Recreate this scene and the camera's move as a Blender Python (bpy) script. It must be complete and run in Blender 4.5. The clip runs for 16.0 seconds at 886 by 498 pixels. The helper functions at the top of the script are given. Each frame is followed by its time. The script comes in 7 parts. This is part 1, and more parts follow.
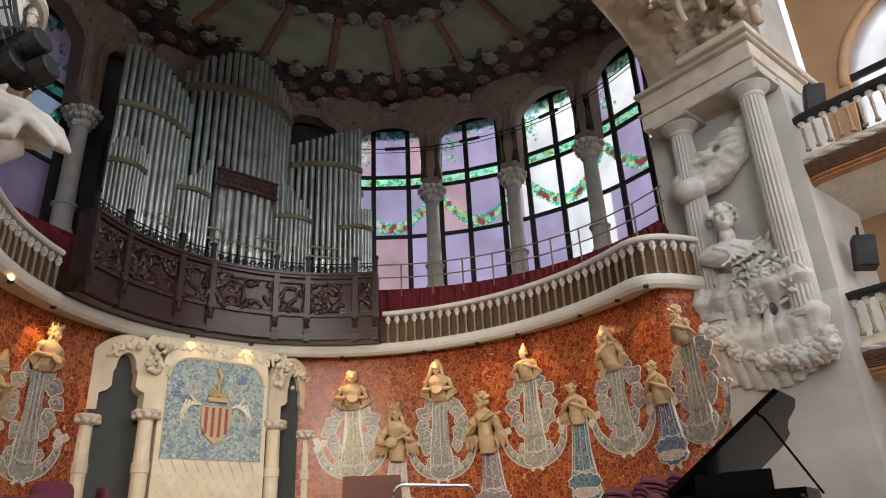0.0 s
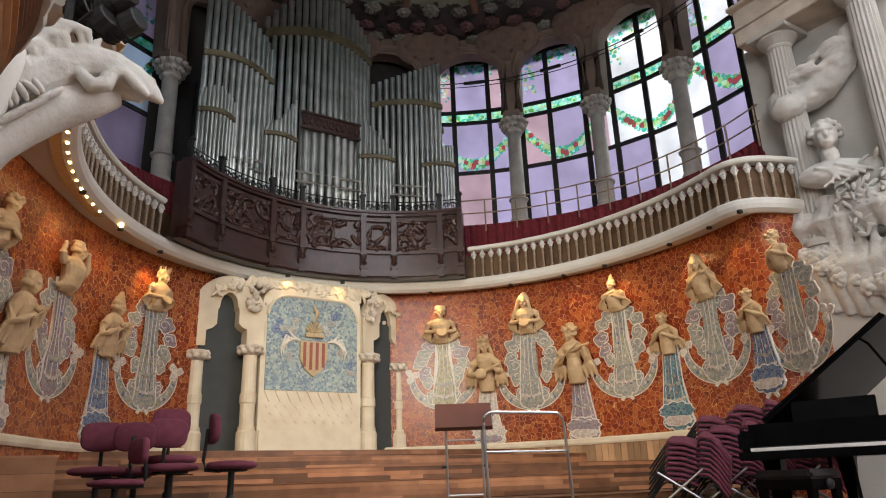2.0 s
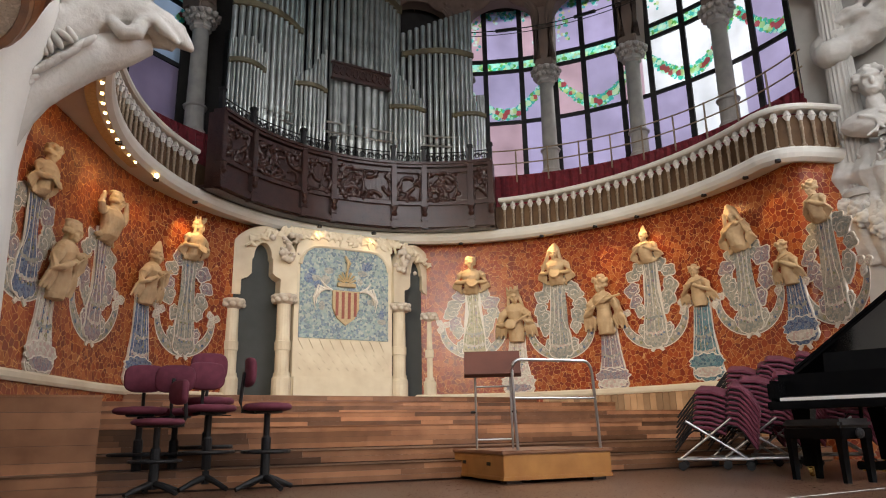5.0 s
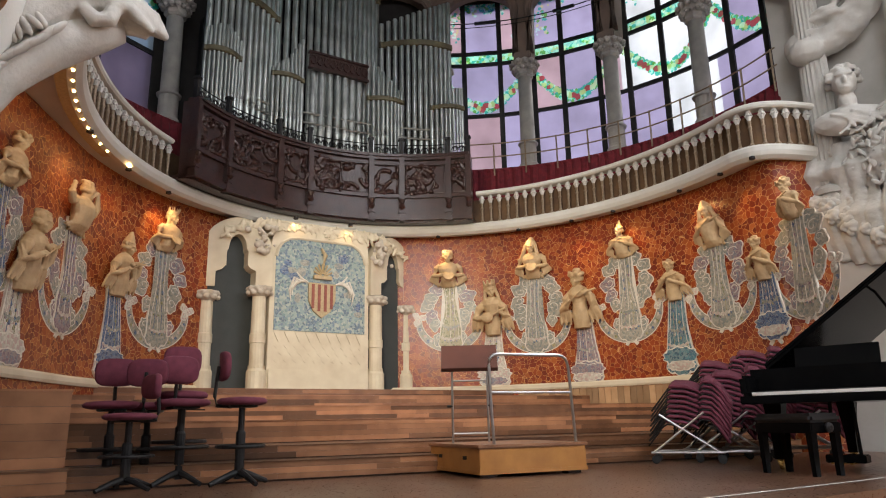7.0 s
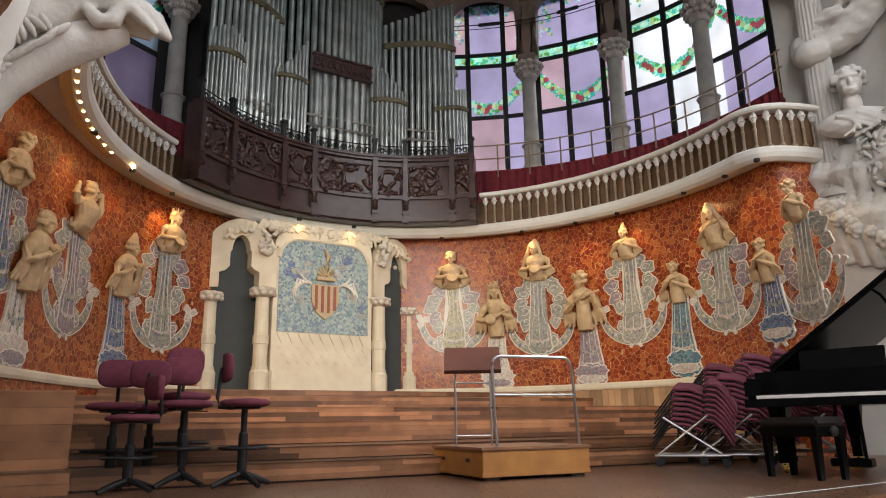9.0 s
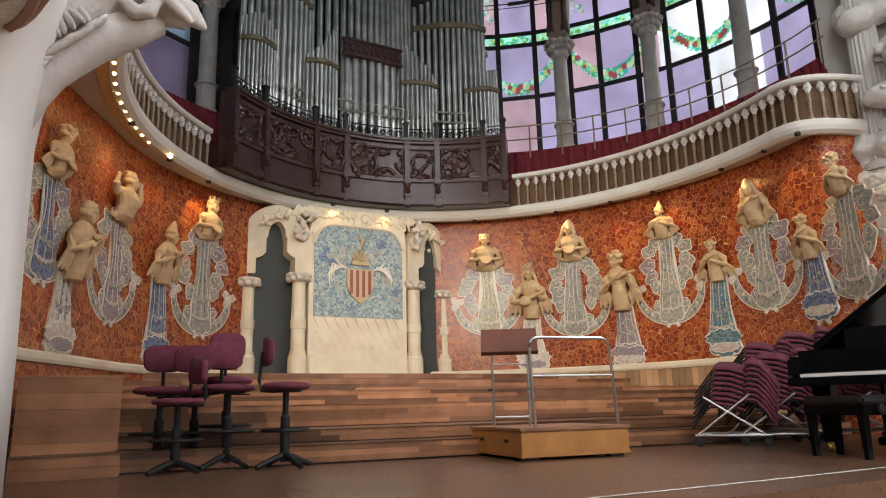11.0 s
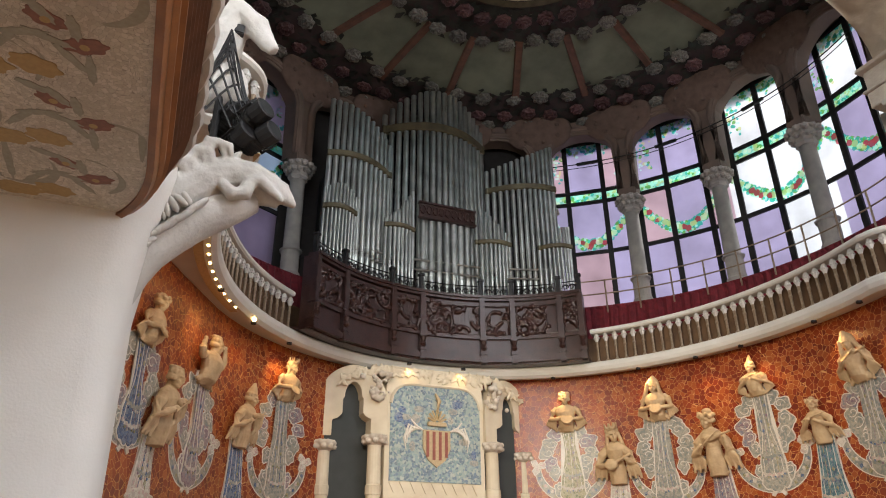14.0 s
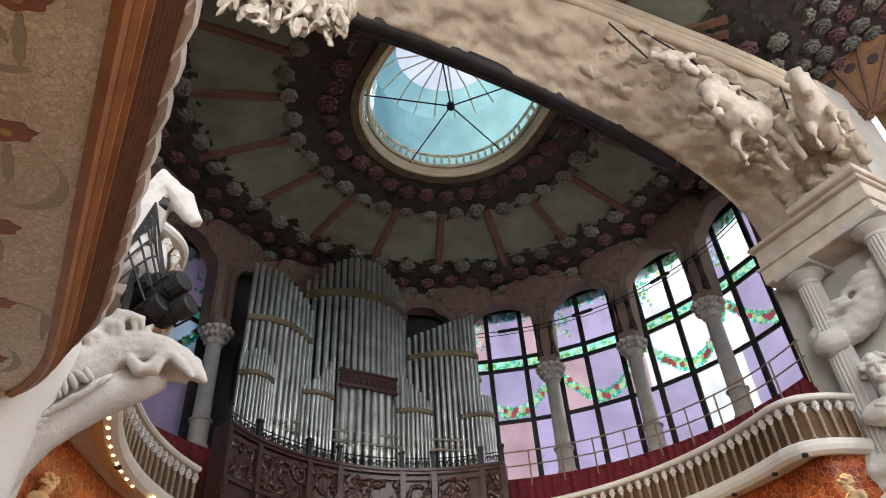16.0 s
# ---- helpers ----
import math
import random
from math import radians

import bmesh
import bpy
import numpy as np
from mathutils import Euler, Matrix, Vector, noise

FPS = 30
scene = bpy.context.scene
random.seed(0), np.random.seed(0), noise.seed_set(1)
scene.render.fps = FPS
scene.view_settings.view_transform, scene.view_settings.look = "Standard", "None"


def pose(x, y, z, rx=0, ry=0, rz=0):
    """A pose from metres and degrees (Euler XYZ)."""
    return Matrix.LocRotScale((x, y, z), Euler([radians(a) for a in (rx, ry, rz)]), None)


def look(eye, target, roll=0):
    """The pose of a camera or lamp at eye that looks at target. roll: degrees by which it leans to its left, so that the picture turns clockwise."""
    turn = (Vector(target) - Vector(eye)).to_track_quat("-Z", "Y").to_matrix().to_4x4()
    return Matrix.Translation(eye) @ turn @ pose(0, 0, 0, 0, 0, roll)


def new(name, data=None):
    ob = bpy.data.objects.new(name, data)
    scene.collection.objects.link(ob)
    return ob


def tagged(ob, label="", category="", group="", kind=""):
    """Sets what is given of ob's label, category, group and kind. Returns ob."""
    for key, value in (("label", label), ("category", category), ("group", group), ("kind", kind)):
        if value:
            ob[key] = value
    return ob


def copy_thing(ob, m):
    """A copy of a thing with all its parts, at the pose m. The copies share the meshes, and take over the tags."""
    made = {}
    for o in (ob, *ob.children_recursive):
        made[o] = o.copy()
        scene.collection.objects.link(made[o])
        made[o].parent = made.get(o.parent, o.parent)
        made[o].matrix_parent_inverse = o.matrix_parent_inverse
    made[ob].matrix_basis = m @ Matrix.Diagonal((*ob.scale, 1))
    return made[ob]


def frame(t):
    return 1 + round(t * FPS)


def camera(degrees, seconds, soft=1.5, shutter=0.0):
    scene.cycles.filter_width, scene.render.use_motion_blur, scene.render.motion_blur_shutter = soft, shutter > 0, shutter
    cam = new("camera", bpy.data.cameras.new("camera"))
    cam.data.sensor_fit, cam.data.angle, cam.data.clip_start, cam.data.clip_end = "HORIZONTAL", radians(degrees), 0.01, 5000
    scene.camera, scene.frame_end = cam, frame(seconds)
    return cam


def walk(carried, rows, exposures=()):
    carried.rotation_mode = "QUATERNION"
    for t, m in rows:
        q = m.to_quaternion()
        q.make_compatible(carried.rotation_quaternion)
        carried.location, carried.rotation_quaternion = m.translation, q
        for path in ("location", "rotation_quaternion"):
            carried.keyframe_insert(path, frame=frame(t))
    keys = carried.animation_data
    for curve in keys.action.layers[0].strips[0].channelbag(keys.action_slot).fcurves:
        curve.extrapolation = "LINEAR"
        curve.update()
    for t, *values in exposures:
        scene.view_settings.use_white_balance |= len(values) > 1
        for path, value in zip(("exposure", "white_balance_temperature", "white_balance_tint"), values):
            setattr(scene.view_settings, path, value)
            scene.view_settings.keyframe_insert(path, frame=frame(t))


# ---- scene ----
cam = camera(65.33, 16.0, soft=1.05)
PATH = [
    (0.0, -5.123, -9.104, 0.614, 113.538, 2.497, -39.640),
    (0.5, -5.118, -9.122, 0.586, 112.120, 3.395, -36.591),
    (1.0, -5.128, -9.126, 0.575, 110.793, 2.892, -34.621),
    (1.5, -5.115, -9.125, 0.569, 109.965, 1.890, -32.985),
    (2.0, -5.110, -9.129, 0.567, 108.574, 1.914, -32.316),
    (2.5, -5.119, -9.113, 0.567, 106.986, 1.700, -31.979),
    (3.0, -5.122, -9.110, 0.564, 106.371, 1.525, -30.875),
    (3.5, -5.125, -9.113, 0.576, 107.018, 1.660, -29.237),
    (4.0, -5.112, -9.127, 0.562, 106.178, 1.475, -28.804),
    (4.5, -5.102, -9.148, 0.519, 105.233, 1.155, -29.233),
    (7.0, -5.105, -9.123, 0.547, 104.041, 1.105, -31.875),
    (7.5, -5.096, -9.114, 0.556, 104.093, 0.881, -32.175),
    (8.0, -5.095, -9.115, 0.555, 104.167, 0.911, -31.900),
    (10.5, -5.102, -9.111, 0.555, 103.928, 0.721, -31.009),
    (11.0, -5.122, -9.094, 0.550, 102.803, 1.344, -28.791),
    (11.5, -5.131, -9.076, 0.560, 102.573, 1.673, -25.978),
    (12.0, -5.136, -9.068, 0.563, 103.592, 0.864, -24.711),
    (12.5, -5.148, -9.040, 0.589, 106.971, 0.730, -24.695),
    (13.0, -5.155, -9.045, 0.623, 110.441, 0.239, -23.273),
    (13.5, -5.158, -9.050, 0.651, 113.727, 0.365, -22.735),
    (14.0, -5.157, -9.067, 0.654, 115.524, 0.344, -22.728),
    (14.5, -5.157, -9.060, 0.675, 117.647, 0.115, -22.996),
    (15.0, -5.157, -9.055, 0.749, 124.186, 1.223, -26.734),
    (15.5, -5.163, -9.111, 0.743, 127.496, 1.927, -27.844),
    (16.0, -5.159, -9.136, 0.748, 128.707, 3.057, -28.431),
]
walk(cam, [(t, pose(*row)) for t, *row in PATH],
     exposures=[(t, e, 6380, 10) for t, e in ((0.0, -0.22), (2.0, -0.1), (4.5, -0.11), (10.5, -0.11), (12.0, 0.02), (13.0, -0.16), (14.0, -0.03), (15.0, 0.1), (16.0, 0.12))])

# ---- light ----
world = bpy.data.worlds.new("world")
scene.world = world
world.use_nodes = True
wn = world.node_tree.nodes
sky = wn.new("ShaderNodeTexSky")
sky.sky_type = "NISHITA"
sky.sun_disc = False
sky.sun_elevation, sky.sun_rotation = radians(48), radians(70)
world.node_tree.links.new(sky.outputs[0], wn["Background"].inputs[0])
wn["Background"].inputs[1].default_value = 0.15


def lamp(name, kind, power, place, target=None, size=1.0, size_y=None, color=(1, 1, 1), angle=60, blend=0.6):
    data = bpy.data.lights.new(name, kind)
    data.energy, data.color = power, color
    if kind == "AREA":
        data.size = size
        if size_y:
            data.shape, data.size_y = "RECTANGLE", size_y
    elif kind == "SUN":
        data.angle = size
    elif kind == "SPOT":
        data.spot_size, data.spot_blend, data.shadow_soft_size = radians(angle), blend, size
    else:
        data.shadow_soft_size = size
    ob = new(name, data)
    ob.matrix_world = look(place, target) if target else pose(*place)
    return ob


lamp("sun", "SUN", 2.6, (20, 8, 24), (3, 0, 5), size=radians(8), color=(1, 0.95, 0.88))
# daylight of the glazed hall and its big stained skylight behind the camera
lamp("hall_daylight", "AREA", 2600, (0, -12.5, 12.9), (0, -6.5, 0.0), size=14, size_y=7, color=(0.97, 0.975, 1.0))
for x in (-8.9, 8.7):
    lamp("hall_window_daylight", "AREA", 1550, (x, -13.5, 5.6), (0, -5, 2.6), size=6, size_y=6, color=(0.97, 0.97, 1.0))

# stage spotlight of the cluster on the pier
lamp("stage_spotlight", "SPOT", 2000, (-4.45, -4.05, 4.2), (3.4, 3.0, 1.7), size=0.5, color=(1.0, 0.84, 0.62), angle=78, blend=0.9)

# warm spotlights under the balcony's rim: place round the apse, aim round the apse, aim height, watts
RIM = [(186, 171, 3.3, 32), (158, 152, 3.2, 32), (142, 138, 2.9, 26), (129, 124.5, 3.6, 45), (97, 93, 3.7, 6), (81, 84, 3.7, 6), (57, 54, 3.3, 34), (37, 34, 3.2, 36),
       (24, 22, 2.9, 28), (14, 12, 3.2, 36), (-2, -6.5, 3.3, 50), (-12, -17, 3.0, 26), (-20, -23.5, 3.5, 55)]

# ---- materials ----
def material(name, color, rough=0.6, metal=0.0, second=None, scale=4.0, detail=6.0, mix=(0.35, 0.7), fine=60.0, bump=0.15, dist=0.01, spec=None, vary=0.0):
    """A surface with a broad stain, a fine grain, and relief."""
    m = bpy.data.materials.new(name)
    m.use_nodes = True
    n, l = m.node_tree.nodes, m.node_tree.links
    b = n["Principled BSDF"]
    b.inputs["Roughness"].default_value, b.inputs["Metallic"].default_value = rough, metal
    if spec is not None:
        b.inputs["Specular IOR Level"].default_value = spec
    co = n.new("ShaderNodeTexCoord")
    big = n.new("ShaderNodeTexNoise")
    big.inputs["Scale"].default_value, big.inputs["Detail"].default_value = scale, detail
    l.new(co.outputs["Object"], big.inputs["Vector"])
    ramp = n.new("ShaderNodeMapRange")
    ramp.inputs["From Min"].default_value, ramp.inputs["From Max"].default_value = mix
    l.new(big.outputs["Fac"], ramp.inputs["Value"])
    mx = n.new("ShaderNodeMix")
    mx.data_type = "RGBA"
    mx.inputs["A"].default_value = (*color, 1)
    mx.inputs["B"].default_value = (*(second or [c * 0.78 for c in color]), 1)
    l.new(ramp.outputs["Result"], mx.inputs["Factor"])
    out = mx.outputs["Result"]
    if vary:
        info = n.new("ShaderNodeObjectInfo")
        hsv = n.new("ShaderNodeHueSaturation")
        vr = n.new("ShaderNodeMapRange")
        vr.inputs["To Min"].default_value, vr.inputs["To Max"].default_value = 1 - vary, 1 + vary
        l.new(info.outputs["Random"], vr.inputs["Value"])
        l.new(vr.outputs["Result"], hsv.inputs["Value"])
        l.new(out, hsv.inputs["Color"])
        out = hsv.outputs["Color"]
    l.new(out, b.inputs["Base Color"])
    grain = n.new("ShaderNodeTexNoise")
    grain.inputs["Scale"].default_value, grain.inputs["Detail"].default_value = fine, 4.0
    l.new(co.outputs["Object"], grain.inputs["Vector"])
    if bump:
        bp = n.new("ShaderNodeBump")
        bp.inputs["Strength"].default_value, bp.inputs["Distance"].default_value = bump, dist
        l.new(grain.outputs["Fac"], bp.inputs["Height"])
        l.new(bp.outputs["Normal"], b.inputs["Normal"])
    rr = n.new("ShaderNodeMapRange")
    rr.inputs["To Min"].default_value, rr.inputs["To Max"].default_value = max(0.02, rough - 0.1), min(1, rough + 0.1)
    l.new(grain.outputs["Fac"], rr.inputs["Value"])
    l.new(rr.outputs["Result"], b.inputs["Roughness"])
    return m


STONE = material("pale_stone", (0.62, 0.56, 0.47), 0.8, second=(0.5, 0.43, 0.34), scale=2.5, bump=0.3, dist=0.01)
WHITE = material("white_plaster", (0.66, 0.65, 0.6), 0.75, second=(0.56, 0.54, 0.48), scale=1.2, bump=0.15)
CREAM = material("cream_stucco", (0.72, 0.64, 0.48), 0.7, second=(0.62, 0.53, 0.38), scale=3)
GREY_STONE = material("grey_stone", (0.36, 0.34, 0.31), 0.8, second=(0.25, 0.24, 0.23), scale=3, bump=0.3)
DARK_WOOD = material("dark_carved_oak", (0.046, 0.02, 0.016), 0.3, second=(0.024, 0.011, 0.009), scale=6, fine=90, spec=0.5)
PIPE = material("tin_pipe", (0.5, 0.52, 0.5), 0.34, 0.85, second=(0.3, 0.315, 0.295), scale=3, bump=0.03, vary=0.16)
BAND = material("dull_brass_band", (0.13, 0.11, 0.06), 0.5, 0.2, second=(0.06, 0.05, 0.03))
BLACK = material("black_iron", (0.01, 0.01, 0.011), 0.5, 0.0, second=(0.025, 0.024, 0.024), spec=0.25)
VELVET = material("red_velvet", (0.16, 0.012, 0.02), 0.9, second=(0.09, 0.006, 0.012), scale=9)
CHAIR = material("burgundy_cloth", (0.17, 0.036, 0.06), 0.9, second=(0.125, 0.026, 0.046), scale=12, fine=300)
LACQUER = material("black_lacquer", (0.003, 0.003, 0.0035), 0.14, second=(0.005, 0.005, 0.005), bump=0.0, spec=0.04)
CHROME = material("chrome_tube", (0.5, 0.49, 0.48), 0.32, 1.0, bump=0.0)
BRASS = material("polished_brass", (0.7, 0.48, 0.16), 0.25, 1.0, bump=0.02)
ORANGE_WOOD = material("varnished_podium_wood", (0.42, 0.19, 0.045), 0.4, second=(0.32, 0.13, 0.03), scale=5)


def mosaic(name, colors, cell=9.0, grout=(0.42, 0.3, 0.2), width=0.03, rough=0.35, joint=1.0):
    """Broken glazed tile in cement: cells of several colours with recessed joints."""
    m = bpy.data.materials.new(name)
    m.use_nodes = True
    n, l = m.node_tree.nodes, m.node_tree.links
    b = n["Principled BSDF"]
    co = n.new("ShaderNodeTexCoord")
    v1, v2 = n.new("ShaderNodeTexVoronoi"), n.new("ShaderNodeTexVoronoi")
    v2.feature = "DISTANCE_TO_EDGE"
    for v in (v1, v2):
        v.inputs["Scale"].default_value = cell
        l.new(co.outputs["Object"], v.inputs["Vector"])
    sep = n.new("ShaderNodeSeparateColor")
    l.new(v1.outputs["Color"], sep.inputs["Color"])
    ramp = n.new("ShaderNodeValToRGB")
    ramp.color_ramp.interpolation = "CONSTANT"
    els = ramp.color_ramp.elements
    while len(els) < len(colors):
        els.new(0.5)
    for i, c in enumerate(colors):
        els[i].position, els[i].color = i / len(colors), (*c, 1)
    l.new(sep.outputs[0], ramp.inputs["Fac"])
    noi = n.new("ShaderNodeTexNoise")
    noi.inputs["Scale"].default_value = 1.3
    l.new(co.outputs["Object"], noi.inputs["Vector"])
    hsv = n.new("ShaderNodeHueSaturation")
    vr = n.new("ShaderNodeMapRange")
    vr.inputs["To Min"].default_value, vr.inputs["To Max"].default_value = 0.65, 1.35
    l.new(noi.outputs["Fac"], vr.inputs["Value"])
    l.new(vr.outputs["Result"], hsv.inputs["Value"])
    l.new(ramp.outputs["Color"], hsv.inputs["Color"])
    edge = n.new("ShaderNodeMapRange")
    edge.inputs["From Min"].default_value, edge.inputs["From Max"].default_value = width * 0.5, width
    l.new(v2.outputs["Distance"], edge.inputs["Value"])
    mx = n.new("ShaderNodeMix")
    mx.data_type = "RGBA"
    mx.inputs["A"].default_value = (*grout, 1)
    l.new(hsv.outputs["Color"], mx.inputs["B"])
    l.new(edge.outputs["Result"], mx.inputs["Factor"])
    l.new(mx.outputs["Result"], b.inputs["Base Color"])
    rr = n.new("ShaderNodeMapRange")
    rr.inputs["To Min"].default_value, rr.inputs["To Max"].default_value = 0.85, rough
    l.new(edge.outputs["Result"], rr.inputs["Value"])
    l.new(rr.outputs["Result"], b.inputs["Roughness"])
    bp = n.new("ShaderNodeBump")
    bp.inputs["Strength"].default_value, bp.inputs["Distance"].default_value = 0.5 * joint, 0.01
    l.new(edge.outputs["Result"], bp.inputs["Height"])
    l.new(bp.outputs["Normal"], b.inputs["Normal"])
    return m


RED_MOSAIC = mosaic("red_trencadis", [(0.25, 0.036, 0.008), (0.31, 0.06, 0.012), (0.2, 0.027, 0.008), (0.35, 0.088, 0.02), (0.27, 0.043, 0.009), (0.18, 0.024, 0.008), (0.24, 0.034, 0.008), (0.39, 0.11, 0.028)], 10.5, grout=(0.66, 0.38, 0.16), width=0.028, rough=0.3)
BEIGE_MOSAIC = mosaic("beige_trencadis", [(0.68, 0.63, 0.53), (0.6, 0.55, 0.46), (0.74, 0.69, 0.6), (0.64, 0.6, 0.5)], 44, grout=(0.4, 0.36, 0.3), rough=0.5)
BLUE_MOSAIC = mosaic("blue_green_trencadis", [(0.2, 0.29, 0.28), (0.32, 0.39, 0.35), (0.15, 0.21, 0.27), (0.42, 0.45, 0.39), (0.26, 0.34, 0.34), (0.13, 0.18, 0.22)], 21, grout=(0.4, 0.42, 0.36))


def planks(name, light, dark, across=9.0):
    m = material(name, light, 0.42, second=dark, scale=2.0, fine=40, bump=0.05)
    return m


WOOD = planks("stage_wood", (0.33, 0.17, 0.085), (0.2, 0.09, 0.042))


FLOOR_WOOD = material("worn_stage_boards", (0.13, 0.068, 0.04), 0.3, second=(0.09, 0.046, 0.027), scale=1.5, fine=30, bump=0.04)
WAINSCOT = material("tan_glazed_board", (0.42, 0.26, 0.14), 0.5, second=(0.34, 0.2, 0.1), scale=4, vary=0.4)
BALUSTER = material("tarnished_metal_baluster", (0.3, 0.23, 0.16), 0.42, 0.4, second=(0.22, 0.16, 0.1), scale=20)
DARK_WALL = material("near_black_wall", (0.03, 0.027, 0.025), 0.9, second=(0.02, 0.018, 0.017))
GOLD = material("gold_mosaic", (0.52, 0.39, 0.2), 0.4, second=(0.4, 0.29, 0.15), scale=30)
DULL_RED = material("dull_red_tile", (0.3, 0.08, 0.045), 0.5, second=(0.22, 0.06, 0.035), scale=20)
ARCH_STONE = material("weathered_buff_stone", (0.46, 0.385, 0.29), 0.85, second=(0.33, 0.27, 0.2), scale=1.6, fine=14, bump=0.5, dist=0.03)
FLOWER_RED = material("brick_red_inlay", (0.3, 0.13, 0.095), 0.5, second=(0.22, 0.1, 0.07), scale=40)
FLOWER_GREY = material("sage_grey_inlay", (0.4, 0.38, 0.3), 0.5, second=(0.33, 0.31, 0.24), scale=40)
FLOWER_YELLOW = material("ochre_yellow_inlay", (0.5, 0.34, 0.14), 0.5, second=(0.42, 0.28, 0.11), scale=40)
BOARD = material("brown_hardwood_board", (0.27, 0.128, 0.064), 0.36, second=(0.16, 0.07, 0.034), scale=3.0, fine=60, bump=0.05, vary=0.62)
DESK_WOOD = material("dark_red_desk_wood", (0.1, 0.035, 0.025), 0.5, second=(0.07, 0.025, 0.018), scale=6)
IVORY = material("ivory_keys", (0.75, 0.74, 0.72), 0.3, second=(0.7, 0.69, 0.66))
OCHRE = material("ochre_board", (0.15, 0.085, 0.04), 0.8, second=(0.09, 0.05, 0.026))
DOME_STONE = material("dusky_rose_stone", (0.17, 0.12, 0.095), 0.8, second=(0.12, 0.09, 0.075), scale=2, bump=0.3)
VAULT = material("sage_green_vault", (0.19, 0.215, 0.155), 0.8, second=(0.11, 0.125, 0.09), scale=1.5)
ROUNDEL = material("faded_rose_plaster", (0.15, 0.1, 0.078), 0.8, second=(0.1, 0.066, 0.052), scale=6)
TERRACOTTA = material("terracotta_rib", (0.16, 0.078, 0.052), 0.8, second=(0.1, 0.055, 0.04), scale=5)
ORANGE_PLASTER = material("orange_painted_plaster", (0.3, 0.155, 0.075), 0.75, second=(0.2, 0.105, 0.055), scale=5, fine=40)
PLUM = material("dark_plum_band", (0.042, 0.03, 0.032), 0.8, second=(0.06, 0.042, 0.04), scale=5)
HORSE_STONE = material("carved_buff_stone", (0.54, 0.48, 0.4), 0.85, second=(0.4, 0.34, 0.27), scale=3, fine=25, bump=0.4, dist=0.02)
DARK_LEAF = material("dark_glazed_leaf", (0.03, 0.035, 0.028), 0.6, second=(0.02, 0.022, 0.02))
ROSE_PALE = material("pale_glazed_rose", (0.2, 0.2, 0.175), 0.5, second=(0.09, 0.085, 0.075), scale=30, vary=0.3)
ROSE_RED = material("plum_rose", (0.12, 0.06, 0.062), 0.5, second=(0.08, 0.04, 0.042), scale=30, vary=0.3)
TERRA_STATUE = material("warm_ochre_terracotta", (0.6, 0.44, 0.25), 0.7, second=(0.45, 0.31, 0.17), scale=5, bump=0.25)
SCULPT = material("carved_white_stone", (0.58, 0.565, 0.53), 0.8, second=(0.42, 0.405, 0.37), scale=3, fine=25, bump=0.4, dist=0.02)
PIER = material("whitewashed_stone", (0.77, 0.765, 0.73), 0.75, second=(0.68, 0.67, 0.63), scale=1.4, bump=0.2)
SLATE = material("slate_green_door", (0.036, 0.042, 0.039), 0.7, second=(0.045, 0.05, 0.048))
ORANGE_MOULD = material("orange_glazed_moulding", (0.34, 0.15, 0.055), 0.45, second=(0.22, 0.095, 0.04), scale=6)
BROWN_MOULD = material("brown_reeded_moulding", (0.16, 0.075, 0.045), 0.55, second=(0.1, 0.05, 0.03), scale=8)
EAST_STONE = material("grey_white_stone", (0.48, 0.465, 0.43), 0.8, second=(0.38, 0.365, 0.33), scale=1.5, fine=20, bump=0.3)
PLAIN_HALL = material("ochre_hall_wall", (0.42, 0.25, 0.13), 0.75, second=(0.33, 0.19, 0.1), scale=1.0)
PAPER = material("white_outline_tile", (0.76, 0.71, 0.62), 0.4, second=(0.64, 0.59, 0.5), scale=20)


def glass(name, color, clear=0.35):
    """Coloured leaded glass that lets daylight through and scatters part of it."""
    m = bpy.data.materials.new(name)
    m.use_nodes = True
    n, l = m.node_tree.nodes, m.node_tree.links
    n.remove(n["Principled BSDF"])
    out = n["Material Output"]
    co = n.new("ShaderNodeTexCoord")
    noi = n.new("ShaderNodeTexNoise")
    noi.inputs["Scale"].default_value, noi.inputs["Detail"].default_value = 1.1, 4
    l.new(co.outputs["Object"], noi.inputs["Vector"])
    hsv = n.new("ShaderNodeHueSaturation")
    hsv.inputs["Color"].default_value = (*color, 1)
    mr = n.new("ShaderNodeMapRange")
    mr.inputs["To Min"].default_value, mr.inputs["To Max"].default_value = 0.6, 1.35
    l.new(noi.outputs["Fac"], mr.inputs["Value"])
    l.new(mr.outputs["Result"], hsv.inputs["Value"])
    tl, tp, gl = n.new("ShaderNodeBsdfTranslucent"), n.new("ShaderNodeBsdfTransparent"), n.new("ShaderNodeBsdfGlossy")
    gl.inputs["Roughness"].default_value = 0.15
    l.new(hsv.outputs["Color"], tl.inputs["Color"])
    l.new(hsv.outputs["Color"], tp.inputs["Color"])
    mx, mg = n.new("ShaderNodeMixShader"), n.new("ShaderNodeMixShader")
    mx.inputs["Fac"].default_value = clear
    l.new(tl.outputs[0], mx.inputs[1])
    l.new(tp.outputs[0], mx.inputs[2])
    mg.inputs["Fac"].default_value = 0.04
    l.new(mx.outputs[0], mg.inputs[1])
    l.new(gl.outputs[0], mg.inputs[2])
    l.new(mg.outputs[0], out.inputs["Surface"])
    return m


